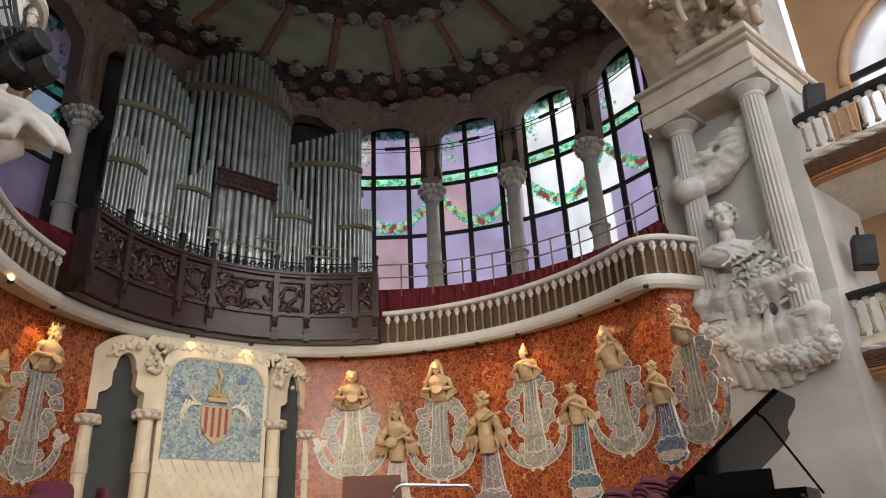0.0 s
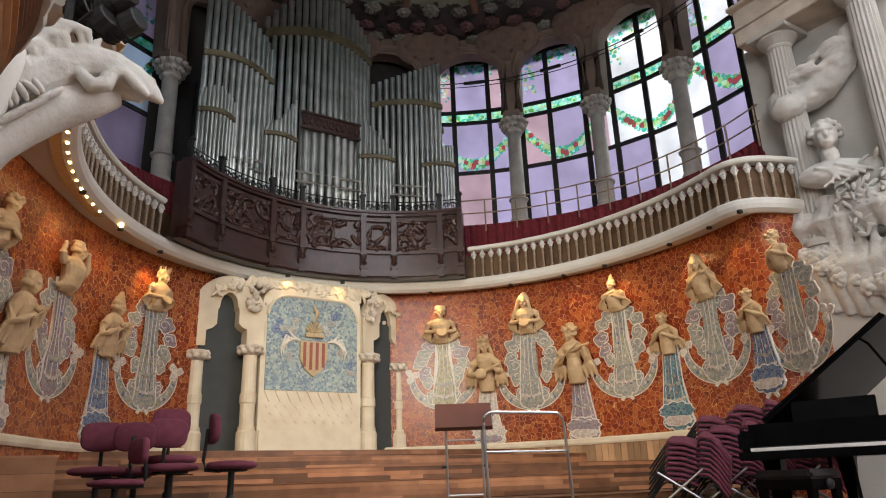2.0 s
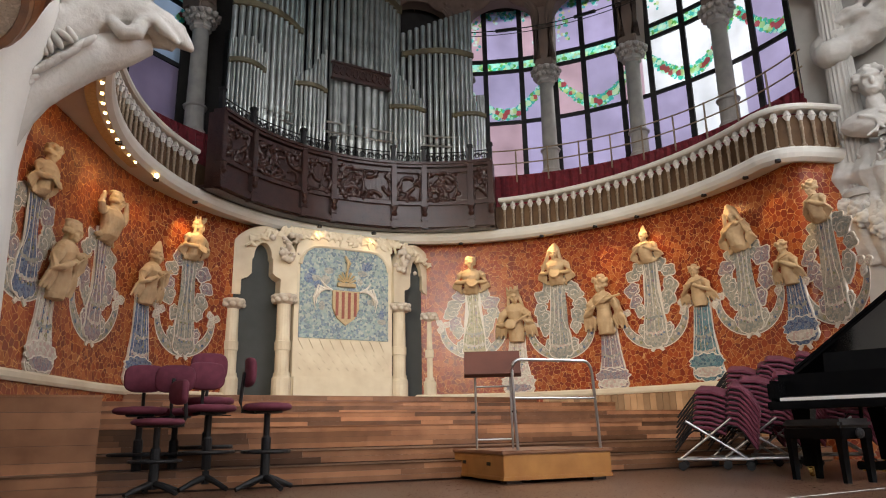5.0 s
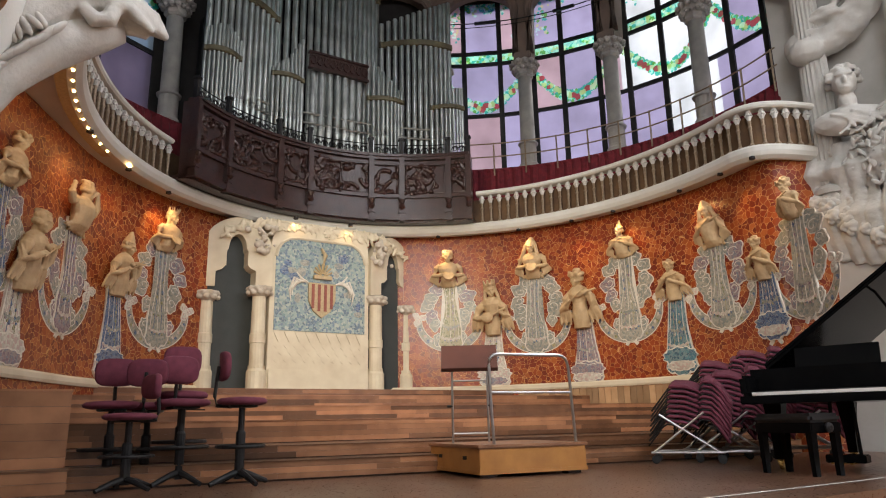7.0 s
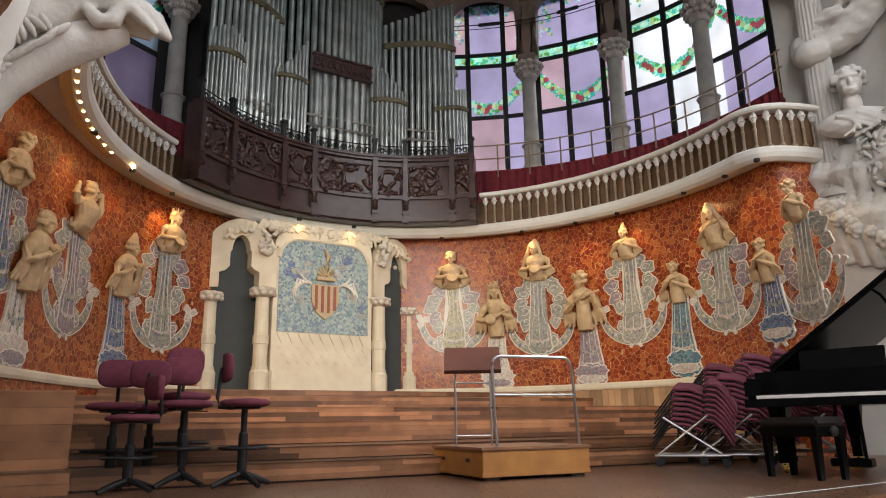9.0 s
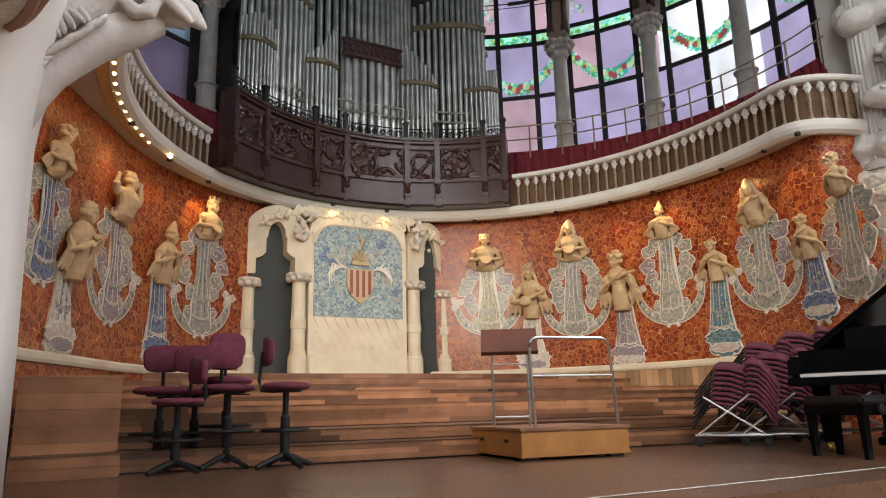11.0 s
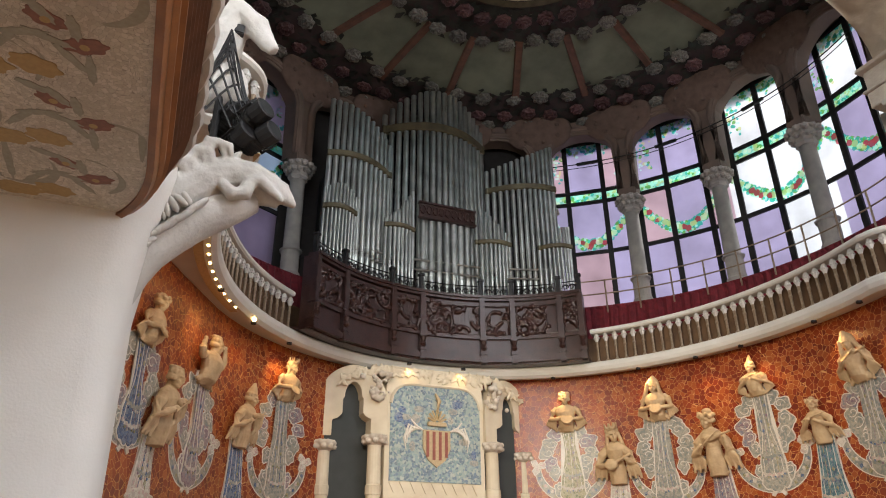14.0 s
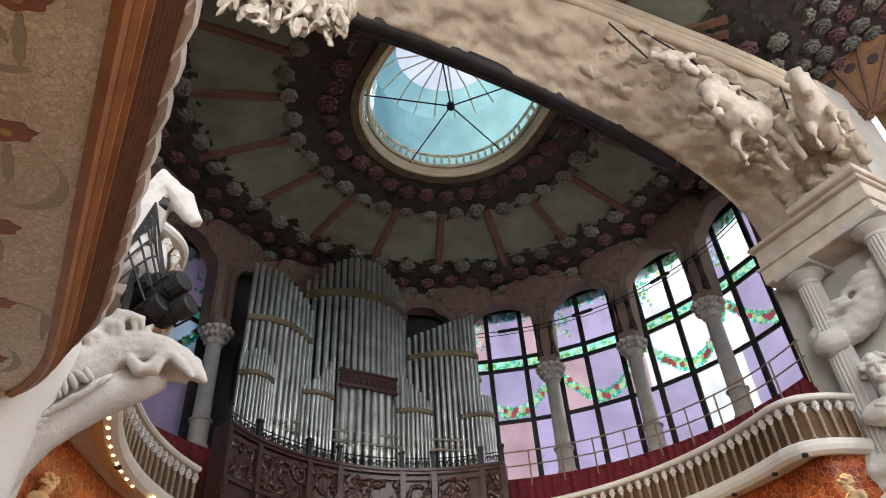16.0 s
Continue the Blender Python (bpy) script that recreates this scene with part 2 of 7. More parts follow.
LILAC = glass("lilac_glass", (0.58, 0.53, 0.69))
PINK = glass("pink_glass", (0.68, 0.53, 0.58))
CLEAR = glass("clear_and_glare_glass", (1.0, 1.0, 1.0), 0.45)
TEAL = glass("teal_glass", (0.12, 0.55, 0.5))
MINT = glass("pale_mint_glass", (0.6, 0.9, 0.82))
LEAF_G = glass("leaf_green_glass", (0.22, 0.5, 0.16))
YELLOW_G = glass("yellow_glass", (0.72, 0.72, 0.4))
RED_G = glass("red_glass", (0.62, 0.1, 0.14))
CREAM_G = glass("cream_glass", (0.92, 0.9, 0.78))
SKY_GLASS = glass("teal_skylight_glass", (0.42, 0.72, 0.66), 0.5)


GLOW = bpy.data.materials.new("warm_bulb")
GLOW.use_nodes = True
GLOW.node_tree.nodes["Principled BSDF"].inputs["Emission Color"].default_value = (1.0, 0.6, 0.2, 1)
GLOW.node_tree.nodes["Principled BSDF"].inputs["Emission Strength"].default_value = 25.0


# ---- building helpers ----
def part(name, bm, mat, parent=None, label="", smooth=False):
    me = bpy.data.meshes.new(name)
    bmesh.ops.recalc_face_normals(bm, faces=bm.faces)
    bm.to_mesh(me)
    bm.free()
    mats = mat if isinstance(mat, (list, tuple)) else [mat]
    for k in mats:
        me.materials.append(k)
    if smooth:
        me.polygons.foreach_set("use_smooth", [True] * len(me.polygons))
    ob = new(name, me)
    if parent:
        ob.parent = parent
    if label:
        tagged(ob, label)
    return ob


def shared(name, me, m, parent):
    ob = new(name, me)
    ob.parent = parent
    ob.matrix_local = m
    return ob


def box(bm, x0, y0, z0, x1, y1, z1, m=None, bevel=0.0):
    r = bmesh.ops.create_cube(bm, size=1)
    vs = r["verts"]
    bmesh.ops.scale(bm, vec=(x1 - x0, y1 - y0, z1 - z0), verts=vs)
    bmesh.ops.translate(bm, vec=((x0 + x1) / 2, (y0 + y1) / 2, (z0 + z1) / 2), verts=vs)
    if bevel:
        es = list({e for v in vs for e in v.link_edges})
        g = bmesh.ops.bevel(bm, geom=es, offset=bevel, segments=2, affect="EDGES")
        vs = list({v for f in g["faces"] for v in f.verts} | {v for v in vs if v.is_valid})
    if m is not None:
        bmesh.ops.transform(bm, matrix=m, verts=vs)
    return vs


def lathe(bm, profile, seg=16, m=None, flute=0.0):
    """A turned form from (radius, height) pairs."""
    rings = []
    for r, z in profile:
        ring = []
        for i in range(seg):
            a = 2 * math.pi * i / seg
            rr = r * (1 - flute * (i % 2))
            ring.append(bm.verts.new((rr * math.cos(a), rr * math.sin(a), z)))
        rings.append(ring)
    for a, b in zip(rings, rings[1:]):
        for i in range(seg):
            bm.faces.new((a[i], a[(i + 1) % seg], b[(i + 1) % seg], b[i]))
    bm.faces.new(rings[0][::-1])
    bm.faces.new(rings[-1])
    vs = [v for ring in rings for v in ring]
    if m is not None:
        bmesh.ops.transform(bm, matrix=m, verts=vs)
    return vs


def tube(bm, pts, r, seg=8, taper=None):
    """A round bar along points."""
    pts = [Vector(p) for p in pts]
    rings = []
    for i, p in enumerate(pts):
        d = (pts[min(i + 1, len(pts) - 1)] - pts[max(i - 1, 0)]).normalized()
        q = d.to_track_quat("Z", "Y").to_matrix()
        rad = r if taper is None else r * taper[i]
        rings.append([bm.verts.new(p + q @ Vector((rad * math.cos(2 * math.pi * k / seg), rad * math.sin(2 * math.pi * k / seg), 0))) for k in range(seg)])
    for a, b in zip(rings, rings[1:]):
        for k in range(seg):
            bm.faces.new((a[k], a[(k + 1) % seg], b[(k + 1) % seg], b[k]))
    bm.faces.new(rings[0][::-1])
    bm.faces.new(rings[-1])


def loft(bm, sections, closed=False):
    """Skin a run of equally long vertex lists; each section is a closed loop when closed is set."""
    rows = [[bm.verts.new(p) for p in s] for s in sections]
    for a, b in zip(rows, rows[1:]):
        n = len(a)
        for i in range(n if closed else n - 1):
            bm.faces.new((a[i], a[(i + 1) % n], b[(i + 1) % n], b[i]))
    if closed:
        bm.faces.new(rows[0][::-1])
        bm.faces.new(rows[-1])
    return rows


def empty(name, place=(0, 0, 0), rz=0):
    ob = new(name)
    ob.matrix_world = pose(*place, 0, 0, rz)
    return ob



# ---- structure ----
CX, AX, BY, CY = 0.1, 4.85, 5.45, -1.0
Z_LOW, Z_FLOOR, Z_RAIL = 4.63, 4.83, 5.57


def ell(phi, d=0.0, a=None, b=None):
    """Point and outward normal on the apse's curve at an angle in degrees."""
    a, b = (AX if a is None else a), (BY if b is None else b)
    t = radians(phi)
    n = Vector((math.cos(t) / a, math.sin(t) / b)).normalized()
    return Vector((CX + a * math.cos(t), CY + b * math.sin(t))) + n * d, n


def run(d=0.0, lo=-16.0, hi=196.0, n=100, flare=True, straight=False):
    """The apse's plan, from the right-hand end round to the left, moved outwards by d."""
    pts = [ell(lo + (hi - lo) * i / n, d)[0] for i in range(n + 1)]
    if flare:
        s, e = pts[0], pts[-1]
        out = [Vector((s.x + 1.25 * t ** 2.6, s.y - (0.95 - 0.3 * d) * t ** 0.8)) for t in [k / 12 for k in range(12, 0, -1)]]
        left = [Vector((2 * CX - p.x, p.y)) for p in reversed(out)]
        if straight:
            pts = [p for p in pts if p.x > CX or p.y > -0.9]
            e = pts[-1]
            left = [Vector((e.x - 0.02 * k, e.y - 0.25 * k)) for k in range(1, 9)]
        pts = out + pts + left
    return pts


def wall_at(phi, d=0.0):
    """The mosaic wall's plan; its western end leaves the curve in a straight line."""
    if phi <= 148:
        return ell(phi, 0.5 - d)
    p, _ = ell(148, 0.5)
    n = Vector((-0.898, 0.44))
    return p + Vector((-0.44, -0.898)) * (0.0934 * (phi - 148)) - n * d, n


def wall_run(d=0.0):
    return [p for p in run(0.5 - d) if p.x > 0.1] + [wall_at(91 + 1.0 * k, d)[0] for k in range(106)]


def rim(bm, inner, outer, z0, z1):
    loft(bm, [[(p.x, p.y, z0), (p.x, p.y, z1), (q.x, q.y, z1), (q.x, q.y, z0)] for p, q in zip(inner, outer)], closed=True)


def mould(bm, pts, profile, normals=None):
    """Sweep a closed profile of (outwards, up) along a plan line."""
    secs = []
    for i, p in enumerate(pts):
        d = (pts[min(i + 1, len(pts) - 1)] - pts[max(i - 1, 0)]).normalized()
        n = Vector((d.y, -d.x))
        secs.append([(p.x + n.x * u, p.y + n.y * u, v) for u, v in profile])
    loft(bm, secs, closed=True)


def structure(name, bm, mat, smooth=False):
    return tagged(part(name, bm, mat, smooth=smooth), kind="structure")


# floors
# unseen hall floor, coloured lighter to bounce light up under the box
bm = bmesh.new()
box(bm, -16, -30, -1.0, 16, -6.2, -0.85)
structure("floor", bm, PLAIN_HALL)
bm = bmesh.new()
edge = [(-9 + 18 * i / 30, -5.35 - 0.9 * (1 - ((-9 + 18 * i / 30) / 9) ** 2)) for i in range(31)]
loft(bm, [[(x, y, -0.9), (x, y, 0.0), (x, 7, 0.0), (x, 7, -0.9)] for x, y in edge], closed=True)
structure("stage_floor", bm, FLOOR_WOOD)
bm = bmesh.new()
for i in range(30):
    (x0, y0), (x1, y1) = edge[i], edge[i + 1]
    vs = [bm.verts.new(p) for p in ((x0, y0 + 0.42, 0.004), (x1, y1 + 0.42, 0.004), (x1, y1 + 0.455, 0.004), (x0, y0 + 0.455, 0.004))]
    bm.faces.new(vs)
structure("floor_line", bm, WHITE)

# the curved mosaic wall under the balcony, its base moulding and the white balcony rim
bm = bmesh.new()
rim(bm, wall_run(), wall_run(-0.5), 0.0, Z_LOW + 0.12)
structure("wall_apse", bm, RED_MOSAIC, smooth=False)
bm = bmesh.new()
mould(bm, wall_run(0.05), [(0.04, 1.16), (0.0, 1.16), (-0.02, 1.2), (-0.02, 1.26), (0.0, 1.29), (0.04, 1.29)])
structure("baseboard", bm, CREAM)
bm = bmesh.new()
mould(bm, run(0.0), [(0.6, Z_LOW + 0.05), (0.22, Z_LOW + 0.05), (0.16, Z_LOW - 0.02), (0.07, Z_LOW - 0.03), (0.0, Z_LOW + 0.02), (-0.03, Z_LOW + 0.09), (-0.03, Z_FLOOR - 0.04), (0.0, Z_FLOOR), (0.5, Z_FLOOR)])
structure("balcony_rim", bm, WHITE, smooth=False)
bm = bmesh.new()
rim(bm, run(0.4), run(2.6), Z_LOW + 0.06, Z_FLOOR - 0.01)
structure("balcony_floor", bm, WHITE)
bm = bmesh.new()
rim(bm, run(0.24), run(0.3), Z_FLOOR, Z_RAIL - 0.14)
structure("balcony_back_board", bm, OCHRE)

# windows' ring
RA, RB = 7.0, 6.75


def ring_run(d, lo, hi, n):
    return [ell(lo + (hi - lo) * i / n, d, RA, RB)[0] for i in range(n + 1)]


bm = bmesh.new()
rim(bm, ring_run(-0.25, -17, 193, 90), ring_run(0.6, -17, 193, 90), Z_FLOOR - 0.05, 6.55)
structure("wall_parapet", bm, GREY_STONE)
# arcaded wall with arched openings between the columns
STEP, FIRST = 18.75, 3.4
COLS = [FIRST + STEP * k for k in range(-1, 11)]


def arcade():
    bm = bmesh.new()
    z_top = 12.25
    for lo, hi in zip(COLS, COLS[1:]):
        mid, half = (lo + hi) / 2, (hi - lo) / 2
        inner, outer = [], []
        m = 40
        for i in range(m + 1):
            f = -1 + 2 * i / m
            phi = mid + f * half
            w = 0.8
            if abs(f) < w:
                z = 10.92 + 0.76 * math.sqrt(max(0, 1 - (f / w) ** 2))
            else:
                z = 9.62
            inner.append((phi, z))
        rows = []
        for phi, z in inner:
            p, n = ell(phi, 0, RA, RB)
            a, b = p - n * 0.2, p + n * 0.25
            rows.append([(a.x, a.y, z), (a.x, a.y, z_top), (b.x, b.y, z_top), (b.x, b.y, z)])
        loft(bm, rows, closed=True)
    return structure("wall_arcade", bm, DOME_STONE)


arcade()
bm = bmesh.new()
for lo, hi in zip(COLS, COLS[1:]):
    mid, half = (lo + hi) / 2, (hi - lo) / 2
    for dd, rr, wide, rise in ((-0.22, 0.085, 0.86, 0.9), (-0.25, 0.035, 0.8, 0.8), (-0.2, 0.05, 0.78, 0.75)):
        pts = []
        for i in range(25):
            t = math.pi * i / 24
            f = wide * math.cos(t)
            p = ell(mid + f * half, dd, RA, RB)[0]
            pts.append((p.x, p.y, 10.92 + rise * math.sin(t)))
        pts = [(pts[0][0], pts[0][1], 9.65)] + pts + [(pts[-1][0], pts[-1][1], 9.65)]
        tube(bm, pts, rr, 8)
structure("arch_trim", bm, DOME_STONE, smooth=True)

# wall over the glass and the passage's ceiling behind the arcade
bm = bmesh.new()
rim(bm, [ell(-17 + 2.1 * i, -0.02, 7.55, 7.3)[0] for i in range(101)], [ell(-17 + 2.1 * i, 0.3, 7.55, 7.3)[0] for i in range(101)], 11.8, 12.6)
structure("wall_over_windows", bm, DOME_STONE)
bm = bmesh.new()
rim(bm, ring_run(0.2, -17, 193, 90), ring_run(0.9, -17, 193, 90), 12.26, 12.4)
structure("ceiling_passage", bm, DOME_STONE)

# hall behind and beside the camera
bm = bmesh.new()
box(bm, -9.6, -30, -1, -9.2, -2.0, 14)
structure("wall_west", bm, WHITE)
bm = bmesh.new()
box(bm, -16, -30.4, -1, 16, -30, 14)
structure("wall_south", bm, WHITE)
bm = bmesh.new()
box(bm, -11, 9.6, -1, 11, 9.9, 5)
structure("wall_north", bm, GREY_STONE)


# the ceiling of the apse: a shallow green and brown vault round an eye of glass
SX, SY, SR, SZ = 0.34, -0.7, 1.95, 12.7


def eye(t, r):
    """Plan of the skylight: half a circle, drawn out squarely towards the hall."""
    c, s = math.cos(t), math.sin(t)
    if s >= 0:
        return SX + r * c, SY + r * s
    return SX + r * math.copysign(abs(c) ** 0.45, c) * (1 + 0.06 * s), SY - r * 1.1 * abs(s) ** 0.7


def vault_point(phi, f):
    """f = 0 at the outer wall, 1 at the eye."""
    p = ell(phi, 0.1, RA, RB)[0]
    q = Vector(eye(radians(phi), SR))
    r = p.lerp(q, f)
    return Vector((r.x, r.y, 12.05 + (SZ - 12.05) * math.sin(f * math.pi / 2)))


bm = bmesh.new()
seg = 120
rows = [[vault_point(-120 + 360 * i / seg, f) for f in (0, 0.25, 0.5, 0.75, 1.0)] for i in range(seg + 1)]
loft(bm, rows)
rows = [[v + Vector((0, 0, 0.3)) for v in r] for r in rows]
loft(bm, rows)
tagged(part("ceiling", bm, VAULT), kind="structure")
bm = bmesh.new()
rows = []
for i in range(seg + 1):
    t = 2 * math.pi * i / seg
    rows.append([(*eye(t, r), z) for r, z in ((SR + 0.1, SZ - 0.03), (SR + 0.08, SZ - 0.07), (SR + 0.02, SZ - 0.07), (SR, SZ + 0.02), (SR - 0.02, SZ + 0.14), (SR + 0.1, SZ + 0.14))])
loft(bm, rows)
structure("skylight_rim", bm, CREAM)
bm = bmesh.new()
rows = []
for i in range(seg + 1):
    t = 2 * math.pi * i / seg
    rows.append([(*eye(t, r), z) for r, z in ((SR + 0.09, SZ - 0.09), (SR + 0.26, SZ - 0.1), (SR + 0.28, SZ - 0.02), (SR + 0.09, SZ - 0.01))])
loft(bm, rows)
structure("skylight_trim", bm, BAND)

# ---- glazing of the ring ----
def solid_quad(bm, a, b, c, d, t):
    """A pane or bar from four corners, thickened along t."""
    lo = [bm.verts.new(Vector(p)) for p in (a, b, c, d)]
    hi = [bm.verts.new(Vector(p) + t) for p in (a, b, c, d)]
    bm.faces.new(lo[::-1])
    bm.faces.new(hi)
    for i in range(4):
        bm.faces.new((lo[i], lo[(i + 1) % 4], hi[(i + 1) % 4], hi[i]))


GA, GB = 7.55, 7.3
Z_BARS = [6.5, 8.38, 9.88, 10.22, 11.8]
EAST_BARS = [-13.6, -6.4, 0.4, 7.0, 13.5, 20.5, 26.4, 33.8, 39.8, 46.7, 54.2]
BARS = EAST_BARS + [180 - b for b in reversed(EAST_BARS)]


def window_bay(index, lo, hi, tints):
    win = empty("window_%d" % index)
    tagged(win, kind="structure")
    inside = [b for b in BARS if lo < b < hi]
    cuts = [lo] + inside + [hi]

    def at(phi, z, d=0.0):
        p, n = ell(phi, d, GA, GB)
        return Vector((p.x, p.y, z))
    rnd = random.Random(index)
    for a, b in zip(cuts, cuts[1:]):
        n3 = ell((a + b) / 2, 0, GA, GB)[1].to_3d() * 0.012
        for j in range(4):
            bm = bmesh.new()
            solid_quad(bm, at(a, Z_BARS[j]), at(b, Z_BARS[j]), at(b, Z_BARS[j + 1]), at(a, Z_BARS[j + 1]), n3)
            ob = part("pane", bm, TEALISH if j == 2 else rnd.choice(tints if j < 3 else tints[::-1]), win)
            ob.visible_shadow = False
    # iron bars
    for f in inside:
        bm = bmesh.new()
        p, n = ell(f, -0.07, GA, GB)
        t = Vector((-n.y, n.x)) * 0.065
        solid_quad(bm, (p.x - t.x, p.y - t.y, 6.4), (p.x + t.x, p.y + t.y, 6.4), (p.x + t.x, p.y + t.y, 12.0), (p.x - t.x, p.y - t.y, 12.0), n.to_3d() * 0.06)
        part("mullion", bm, BLACK, win)
    for z in Z_BARS[1:]:
        bm = bmesh.new()
        for a, b in zip(cuts, cuts[1:]):
            p, n = ell(a, -0.06, GA, GB)
            q = ell(b, -0.06, GA, GB)[0]
            solid_quad(bm, (p.x, p.y, z - 0.05), (q.x, q.y, z - 0.05), (q.x, q.y, z + 0.05), (p.x, p.y, z + 0.05), n.to_3d() * 0.05)
        part("transom", bm, BLACK, win)
    # flower garland hanging in a swag and a cornered spray of leaves above
    pieces = {LEAF_G: bmesh.new(), MINT: bmesh.new(), TEAL: bmesh.new(), YELLOW_G: bmesh.new(), RED_G: bmesh.new(), CREAM_G: bmesh.new()}

    def bit(mat, phi, z, r, dd):
        bm = pieces[mat]
        p, n = ell(phi, dd, GA, GB)
        t = Vector((-n.y, n.x))
        k = rnd.randint(5, 7)
        w = rnd.random()
        vs = []
        for i in range(k):
            g = 2 * math.pi * i / k + w
            rr = r * rnd.uniform(0.75, 1.1)
            vs.append(bm.verts.new((p.x + t.x * rr * math.cos(g), p.y + t.y * rr * math.cos(g), z + rr * math.sin(g))))
        bm.faces.new(vs)
    for k in range(460):
        f = rnd.random()
        z = 8.62 + 1.05 * abs(2 * f - 1) ** 1.8 + rnd.uniform(-0.15, 0.15)
        mat = rnd.choice([LEAF_G, LEAF_G, TEAL, TEAL, TEAL, MINT, MINT])
        bit(mat, lo + (hi - lo) * f, z, rnd.uniform(0.03, 0.065), -0.012 - 0.002 * (k % 9))
    # round blooms along the garland
    for k in range(26):
        f = (k + rnd.uniform(0.2, 0.8)) / 26
        z = 8.62 + 1.05 * abs(2 * f - 1) ** 1.8 + rnd.uniform(-0.08, 0.08)
        bit(rnd.choice([RED_G, YELLOW_G, YELLOW_G, CREAM_G, CREAM_G, RED_G]), lo + (hi - lo) * f, z, rnd.uniform(0.07, 0.1), -0.034)
    for k in range(260):
        f = rnd.random()
        edge = 11.45 + 0.1 * math.sin(f * 40) - (0.85 if 0.02 < f < 0.16 or f > 0.76 else 0)
        z = rnd.uniform(edge, 11.76)
        bit(rnd.choice([LEAF_G, YELLOW_G, TEAL, MINT, MINT, TEAL]), lo + (hi - lo) * f, z, rnd.uniform(0.03, 0.065), -0.012 - 0.002 * (k % 9))
    for k in range(150):
        f = rnd.random()
        bit(rnd.choice([TEAL, LEAF_G, MINT, CREAM_G, YELLOW_G, MINT]), lo + (hi - lo) * f, rnd.uniform(9.95, 10.16), rnd.uniform(0.04, 0.07), -0.012 - 0.002 * (k % 9))
    for mat, nm in ((LEAF_G, "green_leaves"), (TEAL, "teal_leaves"), (MINT, "mint_leaves"), (YELLOW_G, "yellow_flowers"), (RED_G, "red_flowers"), (CREAM_G, "cream_flowers")):
        ob = part(nm, pieces[mat], mat, win)
        ob.visible_shadow = False
    return win


TEALISH = glass("sea_green_glass", (0.45, 0.75, 0.7))
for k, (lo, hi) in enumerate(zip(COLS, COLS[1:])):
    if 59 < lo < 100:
        # plain near-black wall closes the bays behind the organ pipes
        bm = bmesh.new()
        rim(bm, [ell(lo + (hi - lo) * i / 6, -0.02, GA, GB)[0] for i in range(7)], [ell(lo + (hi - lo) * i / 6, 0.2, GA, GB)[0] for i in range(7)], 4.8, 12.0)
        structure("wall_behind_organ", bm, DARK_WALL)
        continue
    # sun glare on the first two bays is put into white panes
    window_bay(k + 1, lo, hi, [CLEAR, CLEAR, LILAC] if k == 1 else [CLEAR, LILAC, LILAC] if k == 0 else [PINK, CLEAR] if k > 6 else [LILAC, LILAC, PINK])


def ring_column():
    col = empty("window_column")
    bm = bmesh.new()
    lathe(bm, [(0.24, 0.0), (0.24, 0.1), (0.21, 0.14), (0.2, 0.2), (0.2, 0.62)], 18)
    part("base", bm, GREY_STONE, col, smooth=False)
    bm = bmesh.new()
    lathe(bm, [(0.24, 0.62), (0.25, 0.66), (0.185, 0.7), (0.17, 2.45)], 18)
    part("shaft", bm, GREY_STONE, col, smooth=True)
    bm = bmesh.new()
    lathe(bm, [(0.2, 2.45), (0.24, 2.5), (0.22, 2.56), (0.3, 2.75), (0.36, 2.86), (0.3, 2.9)], 14, flute=0.12)
    rnd = random.Random(4)
    for i in range(26):
        a = 2 * math.pi * i / 13 + (0.2 if i > 12 else 0)
        z = 2.66 if i > 12 else 2.8
        r = 0.26 if i > 12 else 0.34
        bmesh.ops.create_icosphere(bm, subdivisions=1, radius=rnd.uniform(0.06, 0.09), matrix=Matrix.Translation((r * math.cos(a), r * math.sin(a), z)))
    part("capital", bm, GREY_STONE, col)
    bm = bmesh.new()
    box(bm, -0.22, -0.22, 2.88, 0.22, 0.22, 3.12, bevel=0.03)
    part("abacus", bm, DOME_STONE, col)
    return tagged(col, "grey stone column with a carved flower capital", "column", "columns of the window ring")


first = ring_column()
for k, phi in enumerate(COLS[1:-1]):
    p = ell(phi, -0.15, RA, RB)[0]
    m = pose(p.x, p.y, 6.55, 0, 0, phi)
    if k == 0:
        first.matrix_world = m
    else:
        copy_thing(first, m)

# crimson drapery before the ring, with its low tubular rail
drape = empty("crimson_drapery")
for lo, hi in zip(COLS, COLS[1:]):
    n = 40
    pts = ring_run(-0.55, lo, hi, n)
    rows = []
    for i, p in enumerate(pts):
        k = i + lo * 2.1
        w = 0.035 * math.sin(k * 1.6) + 0.025 * math.sin(k * 0.71)
        d = (p - Vector((CX, CY))).normalized()
        q, top = p - d * w, p + d * 0.45
        rows.append([(q.x - d.x * 0.12, q.y - d.y * 0.12, 5.5), (q.x, q.y, 6.42), (p.x, p.y, 6.5), (top.x, top.y, 6.56), (top.x, top.y, 6.5), (q.x + d.x * 0.06, q.y + d.y * 0.06, 6.36), (q.x - d.x * 0.05, q.y - d.y * 0.05, 5.5)])
    bm = bmesh.new()
    loft(bm, rows, closed=True)
    part("velvet_panel", bm, VELVET, drape)
tagged(drape, "crimson velvet drapery over the parapet before the windows", "drapery")
